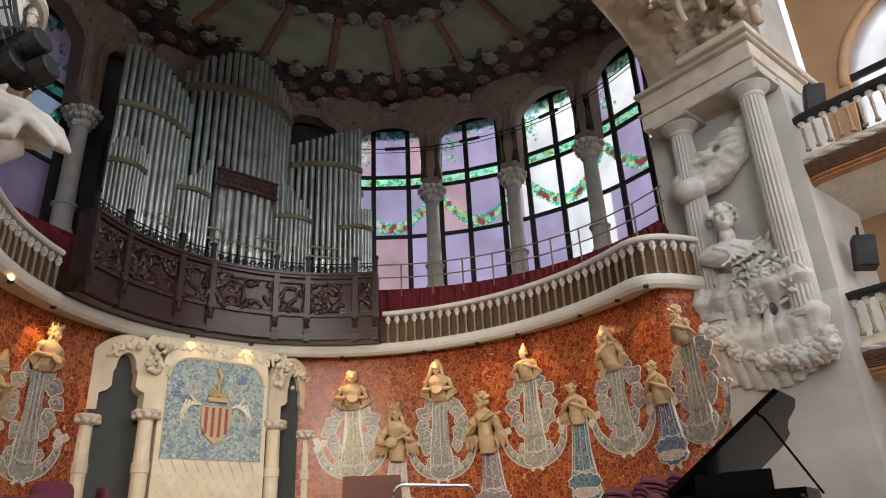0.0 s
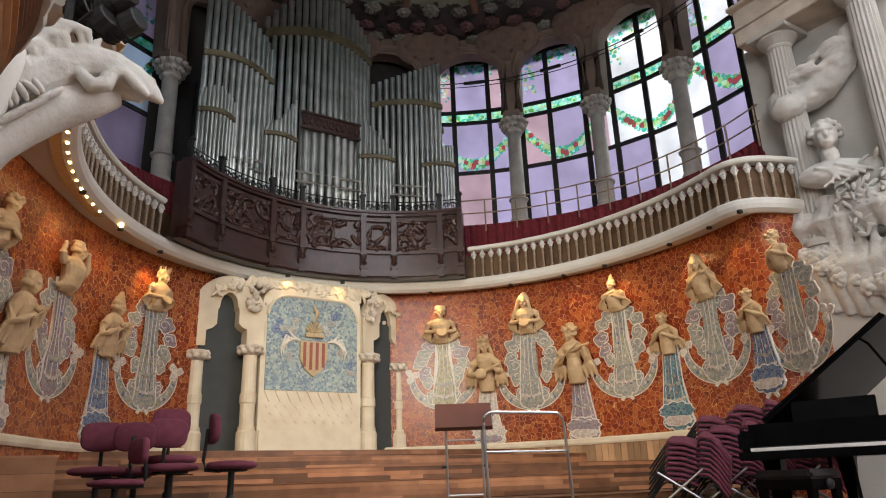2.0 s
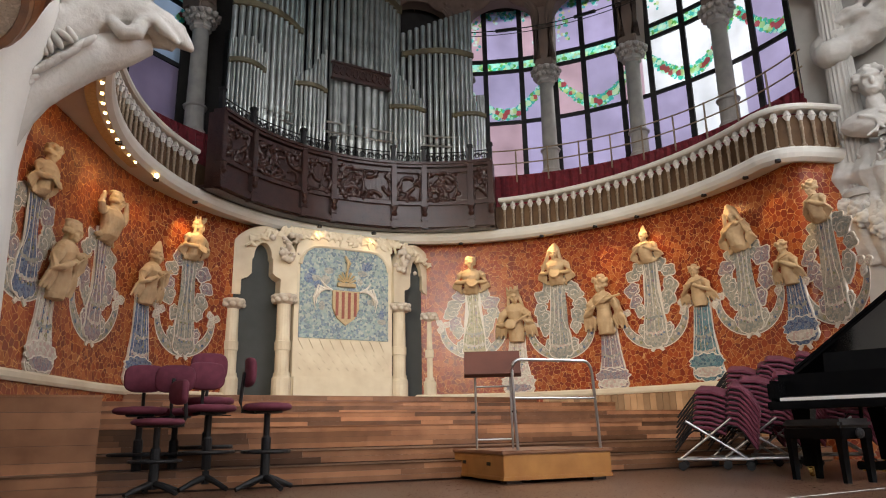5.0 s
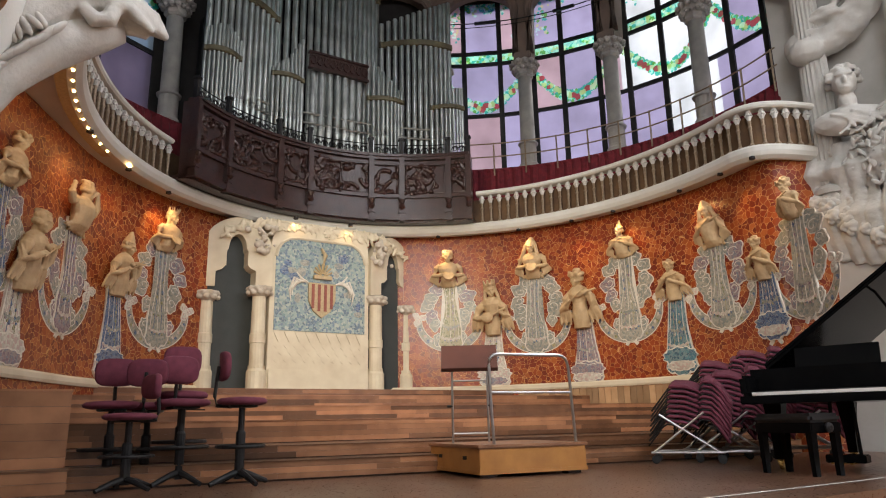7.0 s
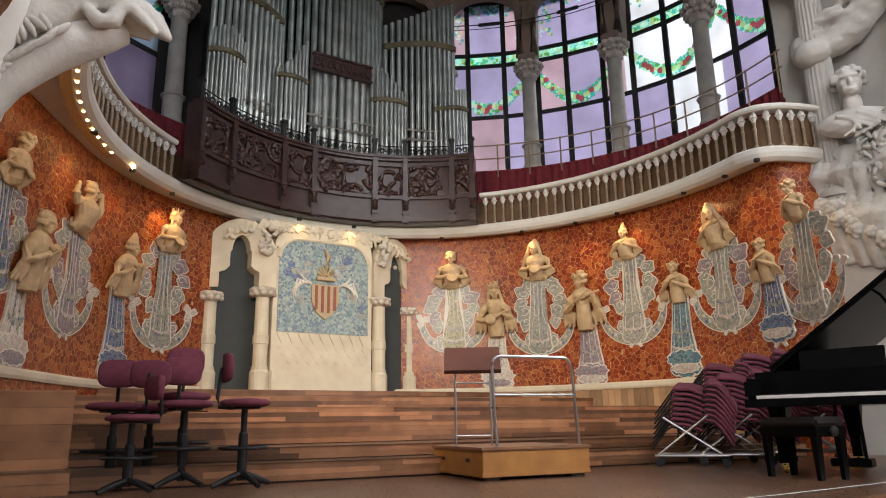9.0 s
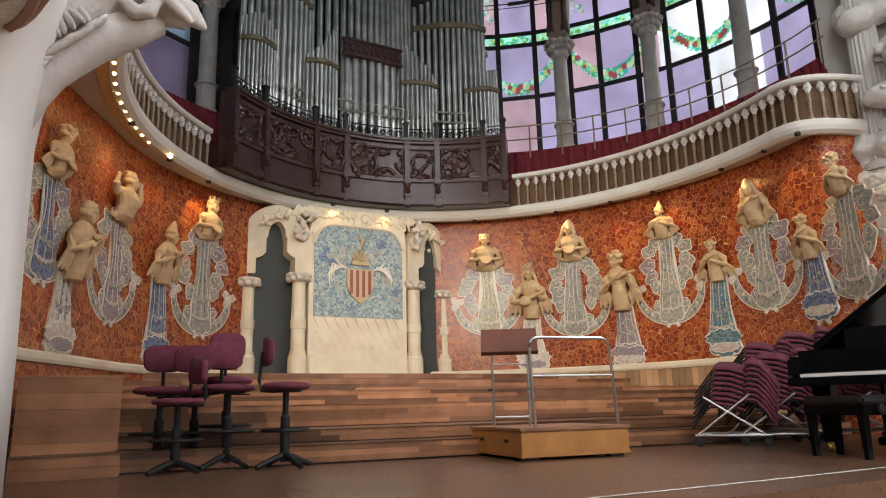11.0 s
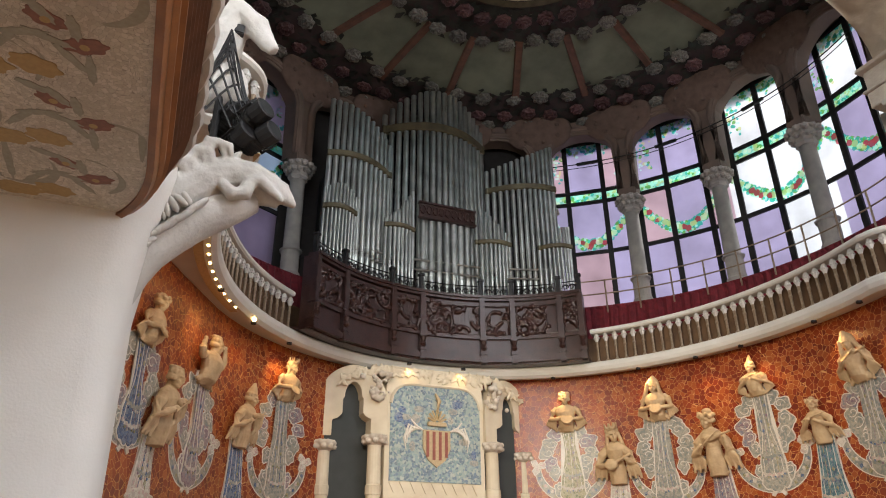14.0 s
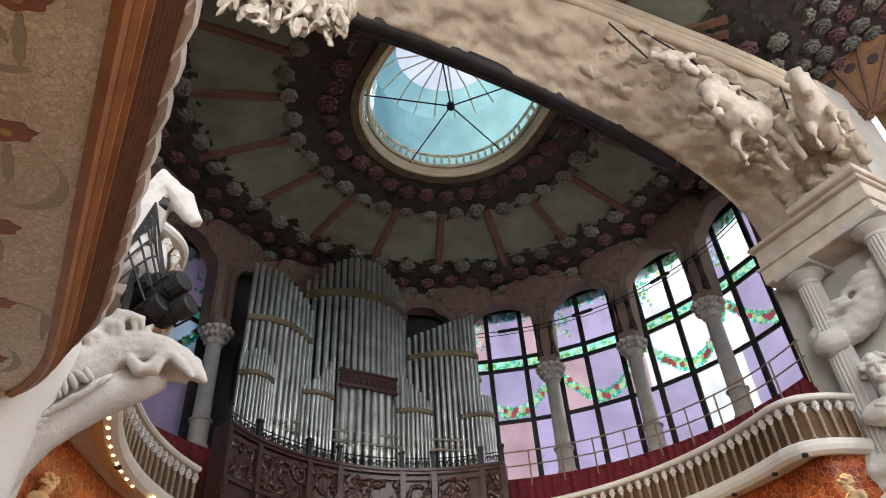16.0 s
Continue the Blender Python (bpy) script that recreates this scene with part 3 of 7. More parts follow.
# lighting track across the window heads
track = empty("lighting_track")
bm = bmesh.new()
tube(bm, [(p.x, p.y, 10.62) for p in ring_run(-0.35, -12, 58, 40)], 0.014, 6)
part("cable", bm, BLACK, track)
bm = bmesh.new()
tube(bm, [(p.x, p.y, 10.5) for p in ring_run(-0.35, -12, 58, 40)], 0.01, 6)
part("cable", bm, BLACK, track)
for phi in (11, 31, 49):
    p = ell(phi, -0.35, RA, RB)[0]
    bm = bmesh.new()
    box(bm, -0.04, -0.28, -0.035, 0.04, 0.28, 0.035, pose(p.x, p.y, 10.62, 0, 0, phi), bevel=0.01)
    part("luminaire", bm, BLACK, track)
tagged(track, "black lighting track on cables across the window heads", "lighting track")
guard = empty("guard_rail")
for z in (6.78, 7.12):
    bm = bmesh.new()
    tube(bm, [(p.x, p.y, z) for p in ring_run(-0.62, -16, 62, 40)], 0.016, 6)
    part("rail", bm, BALUSTER, guard)
for i in range(12):
    p = ell(-15 + 7 * i, -0.62, RA, RB)[0]
    bm = bmesh.new()
    tube(bm, [(p.x, p.y, 6.3), (p.x, p.y, 7.14)], 0.02, 6)
    part("post", bm, BALUSTER, guard)
tagged(guard, "thin dark tubular guard rail along the parapet", "railing")

# ---- skylight ----
dome = empty("skylight")
bm = bmesh.new()
rows = []
for i in range(49):
    t = 2 * math.pi * i / 48
    rows.append([(*eye(t, r), SZ + z) for r, z in ((SR - 0.03, 0.14), (SR - 0.05, 0.5), (SR - 0.12, 1.1), (1.75, 1.75), (1.2, 2.2))])
loft(bm, rows)
ob = part("side_glass", bm, SKY_GLASS, dome)
ob.visible_shadow = False
bm = bmesh.new()
bm.faces.new([bm.verts.new((*eye(2 * math.pi * i / 48, 1.2), SZ + 2.21)) for i in range(48)])
ob = part("top_glass", bm, CLEAR, dome)
ob.visible_shadow = False
for i in range(20):
    t = 2 * math.pi * i / 20
    bm = bmesh.new()
    tube(bm, [(*eye(t, r), SZ + z) for r, z in ((1.73, 1.74), (1.18, 2.17), (0.1, 2.17))], 0.02, 6)
    part("rib", bm, CREAM, dome)
for i in range(64):
    t = 2 * math.pi * i / 64
    bm = bmesh.new()
    lathe(bm, [(0.035, 0), (0.02, 0.06), (0.045, 0.16), (0.02, 0.24), (0.04, 0.3)], 6, pose(*eye(t, SR - 0.1), SZ + 0.16))
    part("baluster", bm, CREAM, dome)
for z in (0.14, 0.48):
    bm = bmesh.new()
    tube(bm, [(*eye(2 * math.pi * i / 64, SR - 0.1), SZ + z) for i in range(65)], 0.04, 6)
    part("ring", bm, CREAM, dome)
for a in (20, 92, 164, 236, 308):
    bm = bmesh.new()
    tube(bm, [(SX, SY, SZ + 0.15), (*eye(radians(a), SR), SZ + 0.12)], 0.018, 6)
    part("tie_rod", bm, BLACK, dome)
bm = bmesh.new()
lathe(bm, [(0.05, 0.04), (0.09, 0.1), (0.09, 0.2), (0.05, 0.26)], 12, pose(SX, SY, SZ))
part("hub", bm, BLACK, dome)
tagged(dome, "round glass skylight with white ribs and black tie rods", "skylight")

# dark ground of the rose bands
for f0, f1 in ((-0.02, 0.31), (0.69, 0.99)):
    bm = bmesh.new()
    loft(bm, [[vault_point(-60 + 2.5 * i, f0 + (f1 - f0) * k / 5 + (0.012 * math.sin(i * 2.4) if k in (0, 5) else 0)) - Vector((0, 0, 0.012)) for k in range(6)] for i in range(121)])
    tagged(part("vault_band", bm, PLUM), kind="structure")
# ribs, leaves and roses on the vault
for i in range(20):
    phi = FIRST + STEP * (i + 0.5) - 60
    bm = bmesh.new()
    pr = [vault_point(phi, f) - Vector((0, 0, 0.02)) for f in (0.26, 0.4, 0.55, 0.7)]
    d = (pr[-1] - pr[0]).normalized()
    s = d.cross(Vector((0, 0, 1))).normalized() * 0.1
    loft(bm, [[p - s, p - s * 0.7 - Vector((0, 0, 0.07)), p + s * 0.7 - Vector((0, 0, 0.07)), p + s] for p in pr], closed=True)
    tagged(part("vault_rib", bm, TERRACOTTA), kind="structure")


def rose_mesh(name, mat):
    bm = bmesh.new()
    seg, rings = 20, []
    for r, z, lobes, wave in ((0.03, 0.02, 0, 0), (0.16, 0.02, 7, 0.1), (0.172, -0.025, 7, 0.12), (0.135, -0.06, 7, 0.1), (0.118, -0.03, 5, 0.1), (0.112, -0.085, 5, 0.14), (0.085, -0.095, 5, 0.12), (0.07, -0.055, 3, 0.1), (0.06, -0.11, 3, 0.2), (0.035, -0.115, 3, 0.15), (0.02, -0.08, 0, 0)):
        rings.append([bm.verts.new((r * (1 + wave * math.cos(lobes * q * 2 * math.pi / seg + r * 40)) * math.cos(q * 2 * math.pi / seg), r * (1 + wave * math.cos(lobes * q * 2 * math.pi / seg + r * 40)) * math.sin(q * 2 * math.pi / seg), z)) for q in range(seg)])
    for u, v in zip(rings, rings[1:]):
        for q in range(seg):
            bm.faces.new((u[q], u[(q + 1) % seg], v[(q + 1) % seg], v[q]))
    bm.faces.new(rings[0][::-1])
    bm.faces.new(rings[-1])
    ob = part(name, bm, mat)
    me = ob.data
    bpy.data.objects.remove(ob)
    return me


rose_a, rose_b = rose_mesh("rose", ROSE_PALE), rose_mesh("rose", ROSE_RED)
rnd = random.Random(11)
count = 0
roses = empty("vault_rose_band")
tagged(roses, "bands of pale grey and plum ceramic roses on the vault", "ceiling roses")
for f0, n in ((0.07, 62), (0.18, 58), (0.3, 46), (0.7, 36), (0.86, 34)):
    for i in range(n):
        phi = -90 + 360 * (i + 0.5 * (f0 in (0.18, 0.86))) / n
        if not -45 < phi < 225:
            continue
        p = vault_point(phi + rnd.uniform(-0.8, 0.8), f0 + rnd.uniform(-0.02, 0.02))
        shared("rose", rose_b if f0 in (0.18, 0.86) else rose_a, pose(p.x, p.y, p.z - 0.07, rnd.uniform(-12, 12), rnd.uniform(-12, 12), rnd.uniform(0, 360)) @ Matrix.Scale(rnd.uniform(1.05, 1.3), 4), roses)
        count += 1
bm = bmesh.new()
rnd = random.Random(12)
for f0, f1, n in ((-0.02, 0.34, 1900), (0.66, 0.94, 1000)):
    for i in range(n):
        phi = rnd.uniform(-60, 240)
        f = rnd.uniform(f0, f1) + 0.02 * math.sin(radians(phi) * 40)
        p = vault_point(phi, f) - Vector((0, 0, rnd.uniform(0.012, 0.03)))
        m = pose(p.x, p.y, p.z, rnd.uniform(-14, 14), rnd.uniform(-14, 14), rnd.uniform(0, 360))
        s = rnd.uniform(0.09, 0.17)
        vs = [bm.verts.new(m @ Vector(v)) for v in ((-s, 0, 0), (-s * 0.3, -s * 0.6, -0.01), (s, 0, -0.02), (-s * 0.3, s * 0.6, -0.01))]
        bm.faces.new(vs)
tagged(part("vault_foliage", bm, DARK_LEAF), "dark glazed leaves between the ceiling roses", "ceramic foliage", kind="stuff")
# painted roundels between the arches
for phi in COLS[1:-1]:
    bm = bmesh.new()
    p, n = ell(phi, -0.32, RA, RB)
    q = bmesh.ops.create_uvsphere(bm, u_segments=16, v_segments=8, radius=1.0, matrix=pose(p.x, p.y, 11.82, 0, -14, phi) @ Matrix.Diagonal((0.13, 0.94, 0.6, 1)))
    for i in range(7):
        a = 2 * math.pi * i / 7
        bmesh.ops.create_icosphere(bm, subdivisions=1, radius=0.075, matrix=pose(p.x, p.y, 11.82, 0, -14, phi) @ Matrix.Translation((-0.095, 0.56 * math.cos(a), 0.34 * math.sin(a))) @ Matrix.Diagonal((0.25, 1, 1, 1)))
    tagged(part("roundel", bm, ROUNDEL, smooth=True), "domed terracotta roundel with flowers above the columns", "roundel", "roundels of the vault")

# ---- organ ----
def gal(phi, d=-0.4):
    return ell(phi, d)


organ = empty("pipe_organ", (0.2, 4.5, Z_FLOOR))
INV = organ.matrix_world.inverted()


def fix(ob, root=None):
    """Keep a part that was built in world places where it stands under its thing."""
    ob.matrix_parent_inverse = (root or organ).matrix_world.inverted()
    return ob


bpy.context.view_layer.update()
INV = Matrix.Translation((-0.2, -4.5, -Z_FLOOR))


# the pipework stands behind the gallery's carved front and is a little larger than its drawing
SETBACK = INV @ Matrix.Translation((-5.12, -9.11, 0.56)) @ Matrix.Scale(1.028, 4) @ Matrix.Translation((5.12, 9.11, -0.56))


def opart(name, bm, mat, parent=None, label="", smooth=False):
    ob = part(name, bm, mat, parent or organ, label, smooth)
    if parent is None:
        ob.matrix_parent_inverse = SETBACK if name in ("pipe", "band", "plaque", "pipe_stay", "case") else INV
    return ob


G0, G1 = 47.5, 129.5
POSTS = [G0 + 0.4, 53.4, 66.4, 75.0, 92.8, 101.9, 118.0, G1 - 0.4]


def gal_run(d, lo=G0, hi=G1, n=48):
    return [ell(lo + (hi - lo) * i / n, d)[0] for i in range(n + 1)]


def band_of(bm, d0, d1, z0, z1, lo=G0, hi=G1, n=48):
    rim(bm, gal_run(d0, lo, hi, n), gal_run(d1, lo, hi, n), z0, z1)


bm = bmesh.new()
band_of(bm, -0.34, -0.1, Z_FLOOR - 0.02, 6.3)
opart("gallery_board", bm, DARK_WOOD)
bm = bmesh.new()
band_of(bm, -0.3, 0.35, Z_FLOOR + 0.005, Z_FLOOR + 0.06)
opart("gallery_floor", bm, DARK_WOOD)
for nm, d, z0, z1 in (("sill_moulding", -0.44, 4.84, 4.95), ("sill_moulding", -0.39, 4.95, 5.0), ("lower_rail", -0.4, 5.36, 5.44), ("upper_rail", -0.4, 6.12, 6.2), ("cornice", -0.44, 6.24, 6.3), ("cornice", -0.48, 6.3, 6.36)):
    bm = bmesh.new()
    band_of(bm, d, -0.2, z0, z1)
    opart(nm, bm, DARK_WOOD)
for phi in POSTS:
    p, n = gal(phi, -0.38)
    m = pose(p.x, p.y, 0, 0, 0, phi - 90)
    bm = bmesh.new()
    box(bm, -0.06, -0.08, 4.8, 0.06, 0.08, 6.34, m, 0.012)
    for z in (4.8, 4.98, 5.3):
        box(bm, -0.075, -0.1, z, 0.075, 0.1, z + 0.07, m, 0.015)
    lathe(bm, [(0.03, 5.07), (0.07, 5.12), (0.045, 5.2), (0.075, 5.28), (0.03, 5.3)], 8, m @ pose(0, -0.08, 0))
    opart("post", bm, DARK_WOOD)
    bm = bmesh.new()
    box(bm, -0.045, -0.045, 6.34, 0.045, 0.045, 6.74, m @ pose(0, 0.05, 0), 0.008)
    box(bm, -0.065, -0.065, 6.72, 0.065, 0.065, 6.78, m @ pose(0, 0.05, 0), 0.01)
    opart("finial", bm, BLACK)
rnd = random.Random(5)
for a, b in zip(POSTS, POSTS[1:]):
    lo, hi = a + 1.0, b - 1.0
    wide = (hi - lo) * 0.085
    # carved branches, leaves and knots
    bm = bmesh.new()

    def g3(s, z, d):
        p = ell(lo + (hi - lo) * s, -0.345 - d)[0]
        return Vector((p.x, p.y, z))
    band_of(bm, -0.35, -0.335, 5.46, 6.11, lo, hi, 8)
    for k in range(max(6, int(wide * 12))):
        s0, z0 = rnd.uniform(0.05, 0.95), rnd.uniform(5.5, 6.05)
        ang, cur = rnd.uniform(0, 6.28), rnd.choice((-1, 1)) * rnd.uniform(0.25, 0.5)
        pts, tap = [], []
        x, z = s0 * wide, z0
        for i in range(14):
            pts.append(g3(min(max(x / wide, 0.02), 0.98), min(max(z, 5.47), 6.1), 0.05 + 0.02 * math.sin(i + k)))
            tap.append(1.3 - 0.065 * i)
            x += 0.065 * math.cos(ang)
            z += 0.065 * math.sin(ang)
            ang += cur * (0.6 + 0.05 * i)
        tube(bm, pts, 0.034, 6, tap)
        for i in range(3):
            c = pts[rnd.randrange(14)]
            bmesh.ops.create_icosphere(bm, subdivisions=1, radius=rnd.uniform(0.035, 0.065), matrix=Matrix.Translation(c + Vector((rnd.uniform(-0.07, 0.07), 0, rnd.uniform(-0.06, 0.06)))))
    ob = opart("carved_panel", bm, DARK_WOOD, smooth=True)
    r = ob.modifiers.new("fuse", "REMESH")
    r.mode, r.voxel_size, r.use_smooth_shade = "VOXEL", 0.014, True
    # wrought scrolls above the cornice
    bm = bmesh.new()
    n = max(2, int(wide / 0.17))
    for k in range(n):
        c = lo + (hi - lo) * (k + 0.5) / n
        for sgn in (-1, 1):
            pts = []
            for i in range(12):
                t = i / 11 * 4.2
                r = 0.085 * (1 - i / 14)
                p = ell(c + sgn * math.degrees(r * math.cos(t)) / 5.2, -0.33)[0]
                pts.append((p.x, p.y, 6.48 + r * math.sin(t) * 1.25))
            tube(bm, pts, 0.013, 5)
    for z in (6.37, 6.62):
        tube(bm, [(p.x, p.y, z) for p in gal_run(-0.33, lo, hi, 10)], 0.013, 5)
    opart("wrought_cresting", bm, BLACK)


def pipe(x, y, z0, top, r):
    bm = bmesh.new()
    h = 0.45 + 0.9 * r
    lathe(bm, [(r * 0.3, z0), (r, z0 + h), (r * 1.04, z0 + h + 0.01), (r * 0.84, z0 + h + 0.03), (r * 0.84, z0 + h + 0.13), (r * 1.04, z0 + h + 0.15), (r, z0 + h + 0.17), (r, top), (r * 0.85, top - 0.02)], 14, pose(x, y, 0))
    return opart("pipe", bm, PIPE, smooth=False)


def rank(x0, x1, y0, y1, n, z0, tops, bulge, band=None, bh=0.16, r=None):
    """A flat or bowed field of pipes with its brass band."""
    line = []
    for i in range(n):
        f = (i + 0.5) / n
        x = x0 + (x1 - x0) * f
        y = y0 + (y1 - y0) * f - bulge * (1 - (2 * f - 1) ** 2)
        k = f * (len(tops) - 1)
        j = min(int(k), len(tops) - 2)
        top = tops[j] + (tops[j + 1] - tops[j]) * (k - j)
        rr = r or abs(x1 - x0) / n * 0.44
        pipe(x, y, z0, top, rr)
        line.append((x, y, rr))
    if band:
        bm = bmesh.new()
        f, l = line[0], line[-1]
        pts = [(f[0] - f[2], f[1])] + [(x, y) for x, y, _ in line] + [(l[0] + l[2], l[1])]
        secs = [[(x, y - rr0, band), (x, y - rr0 - 0.03, band + 0.02), (x, y - rr0 - 0.03, band + bh - 0.02), (x, y - rr0, band + bh), (x, y + 0.02, band + bh), (x, y + 0.02, band)] for (x, y), rr0 in zip(pts, [line[0][2]] * len(pts))]
        loft(bm, secs, closed=True)
        opart("band", bm, BAND)


rank(-2.52, -0.88, 3.75, 4.2, 12, 6.2, [10.62, 10.45, 10.2, 9.92], 0.32, 9.05)
rank(-1.05, 1.67, 4.55, 4.45, 18, 6.2, [11.0, 11.45, 11.68, 11.74, 11.68, 11.45, 11.1], 0.6, 10.5, 0.24)
rank(1.5, 3.06, 4.1, 3.35, 13, 6.2, [9.75, 9.92, 10.15, 10.45], 0.25, 9.12)
rank(-2.58, -1.8, 3.5, 3.62, 10, 6.2, [8.1, 8.25, 8.05], 0.2, 7.6, 0.13)
rank(-1.12, -0.38, 3.85, 3.9, 8, 6.2, [7.8, 8.1, 8.75], 0.14, 7.62, 0.12)
rank(-0.25, 1.0, 3.95, 3.9, 7, 6.1, [8.1, 8.1], 0.1, None, r=0.075)
rank(1.05, 1.9, 3.8, 3.62, 9, 6.2, [8.65, 8.15, 7.75], 0.14, 7.55, 0.12)
rank(2.4, 3.1, 3.3, 2.95, 9, 6.2, [7.7, 7.9, 8.0], 0.16, 7.42, 0.12)
# pierced wooden plaque over the middle flat
bm = bmesh.new()
box(bm, -0.32, 3.72, 7.98, 1.06, 3.78, 8.38, bevel=0.01)
for z in (7.98, 8.34):
    box(bm, -0.34, 3.68, z, 1.08, 3.8, z + 0.05, bevel=0.008)
for k in range(9):
    x = -0.24 + 0.153 * k
    tube(bm, [(x + 0.06 * math.cos(t), 3.7, 8.18 + 0.1 * math.sin(t)) for t in [0.7 * i for i in range(10)]], 0.018, 5)
opart("plaque", bm, DARK_WOOD)
# windchest and dark case behind the pipes
bm = bmesh.new()
box(bm, -2.3, 4.75, 4.9, 2.9, 5.4, 6.6)
box(bm, -2.3, 5.0, 6.6, 2.5, 5.4, 9.3)
box(bm, -1.0, 4.95, 9.3, 1.6, 5.3, 10.9)
opart("case", bm, BLACK)
for z in (6.75, 6.98):
    bm = bmesh.new()
    tube(bm, [(-2.5, 3.72, z), (-1.7, 3.66, z), (-0.9, 3.9, z), (0.3, 3.8, z), (1.2, 3.72, z), (2.3, 3.4, z), (3.1, 2.95, z)], 0.025, 6)
    opart("pipe_stay", bm, PIPE)
tagged(organ, "grey tin pipe organ above a carved dark oak gallery", "pipe organ")

# ---- balustrade ----
def resample(pts, step):
    out, rest = [], 0.0
    for a, b in zip(pts, pts[1:]):
        d = (b - a).length
        t = rest
        while t < d:
            out.append(a.lerp(b, t / d))
            t += step
        rest = t - d
    return out


bm = bmesh.new()
lathe(bm, [(0.045, 0.0), (0.05, 0.03), (0.028, 0.06), (0.024, 0.1), (0.026, 0.3), (0.036, 0.34), (0.026, 0.38), (0.03, 0.46)], 8)
shaft_mesh = part("baluster", bm, BALUSTER)
bm = bmesh.new()
lathe(bm, [(0.028, 0.46), (0.045, 0.5), (0.058, 0.55), (0.05, 0.6), (0.03, 0.64)], 10, flute=0.12)
for i in range(8):
    bmesh.ops.create_icosphere(bm, subdivisions=1, radius=0.02, matrix=Matrix.Translation((0.05 * math.cos(i * 0.785), 0.05 * math.sin(i * 0.785), 0.55)))
cap_mesh = part("flower_capital", bm, SCULPT)
sm, cm = shaft_mesh.data, cap_mesh.data
bpy.data.objects.remove(shaft_mesh)
bpy.data.objects.remove(cap_mesh)
for side in (0, 1):
    root = empty("balustrade")
    full = run(0.1, -16, 196, 212)
    pts = full[:76] if side == 0 else full[158:]
    bm = bmesh.new()
    mould(bm, pts, [(-0.08, Z_RAIL - 0.1), (0.12, Z_RAIL - 0.1), (0.15, Z_RAIL - 0.08), (0.15, Z_RAIL - 0.02), (0.12, Z_RAIL), (-0.08, Z_RAIL), (-0.11, Z_RAIL - 0.03), (-0.11, Z_RAIL - 0.07)])
    part("handrail", bm, WHITE, root)
    for p in resample(pts, 0.2):
        b = shared("baluster", sm, pose(p.x, p.y, Z_FLOOR), root)
        shared("flower_capital", cm, Matrix.Identity(4), b)
    tagged(root, "curved white balustrade with turned balusters and flower capitals", "balustrade", "balustrades of the gallery")

# ---- figures and mosaics on the curved wall ----
def rough(ob, strength=0.12, size=0.35):
    """Break a carved block's surfaces up with a cloud displacement."""
    tex = bpy.data.textures.new("carving", "CLOUDS")
    tex.noise_scale, tex.noise_depth = size, 3
    d = ob.modifiers.new("carving", "DISPLACE")
    d.texture, d.strength, d.mid_level, d.texture_coords = tex, strength, 0.5, "GLOBAL"
    return ob



def on_wall(phi0, s, z, d=0.0):
    """A place on the mosaic wall: s metres to the viewer's right of phi0, d metres proud."""
    t = radians(phi0)
    speed = math.hypot((AX + 0.5) * math.sin(t), (BY + 0.5) * math.cos(t))
    if phi0 > 148:
        speed = 0.0934 * 180 / math.pi
    p = wall_at(phi0 - math.degrees(s / speed), d)[0]
    return Vector((p.x, p.y, z))


def relief(bm, phi, outline, d0, d1):
    """A flat inlay with thickness from an outline of (s, z)."""
    lo = [bm.verts.new(on_wall(phi, s, z, d0)) for s, z in outline]
    hi = [bm.verts.new(on_wall(phi, s, z, d1)) for s, z in outline]
    n = len(lo)
    for i in range(n):
        bm.faces.new((lo[i], lo[(i + 1) % n], hi[(i + 1) % n], hi[i]))
    f = bm.faces.new(hi)
    bmesh.ops.triangulate(bm, faces=[f])


def ribbon(bm, phi, line, width, d0, d1):
    """An inlaid band along a line of (s, z); width may change along it."""
    secs = []
    n = len(line)
    for i, (s, z) in enumerate(line):
        a, b = line[max(i - 1, 0)], line[min(i + 1, n - 1)]
        ds, dz = b[0] - a[0], b[1] - a[1]
        L = math.hypot(ds, dz) or 1
        w = width[i] if isinstance(width, list) else width
        us, uz = -dz / L * w / 2, ds / L * w / 2
        secs.append([on_wall(phi, s + us, z + uz, d0), on_wall(phi, s + us, z + uz, d1), on_wall(phi, s - us, z - uz, d1), on_wall(phi, s - us, z - uz, d0)])
    loft(bm, secs, closed=True)


def grown(outline, g):
    """The outline pushed outwards by g."""
    out = []
    n = len(outline)
    area = sum(outline[i][0] * outline[(i + 1) % n][1] - outline[(i + 1) % n][0] * outline[i][1] for i in range(n))
    sg = 1 if area > 0 else -1
    for i in range(n):
        (ax, ay), (bx, by) = outline[i - 1], outline[(i + 1) % n]
        dx, dy = bx - ax, by - ay
        L = math.hypot(dx, dy) or 1
        out.append((outline[i][0] + sg * dy / L * g, outline[i][1] - sg * dx / L * g))
    return out


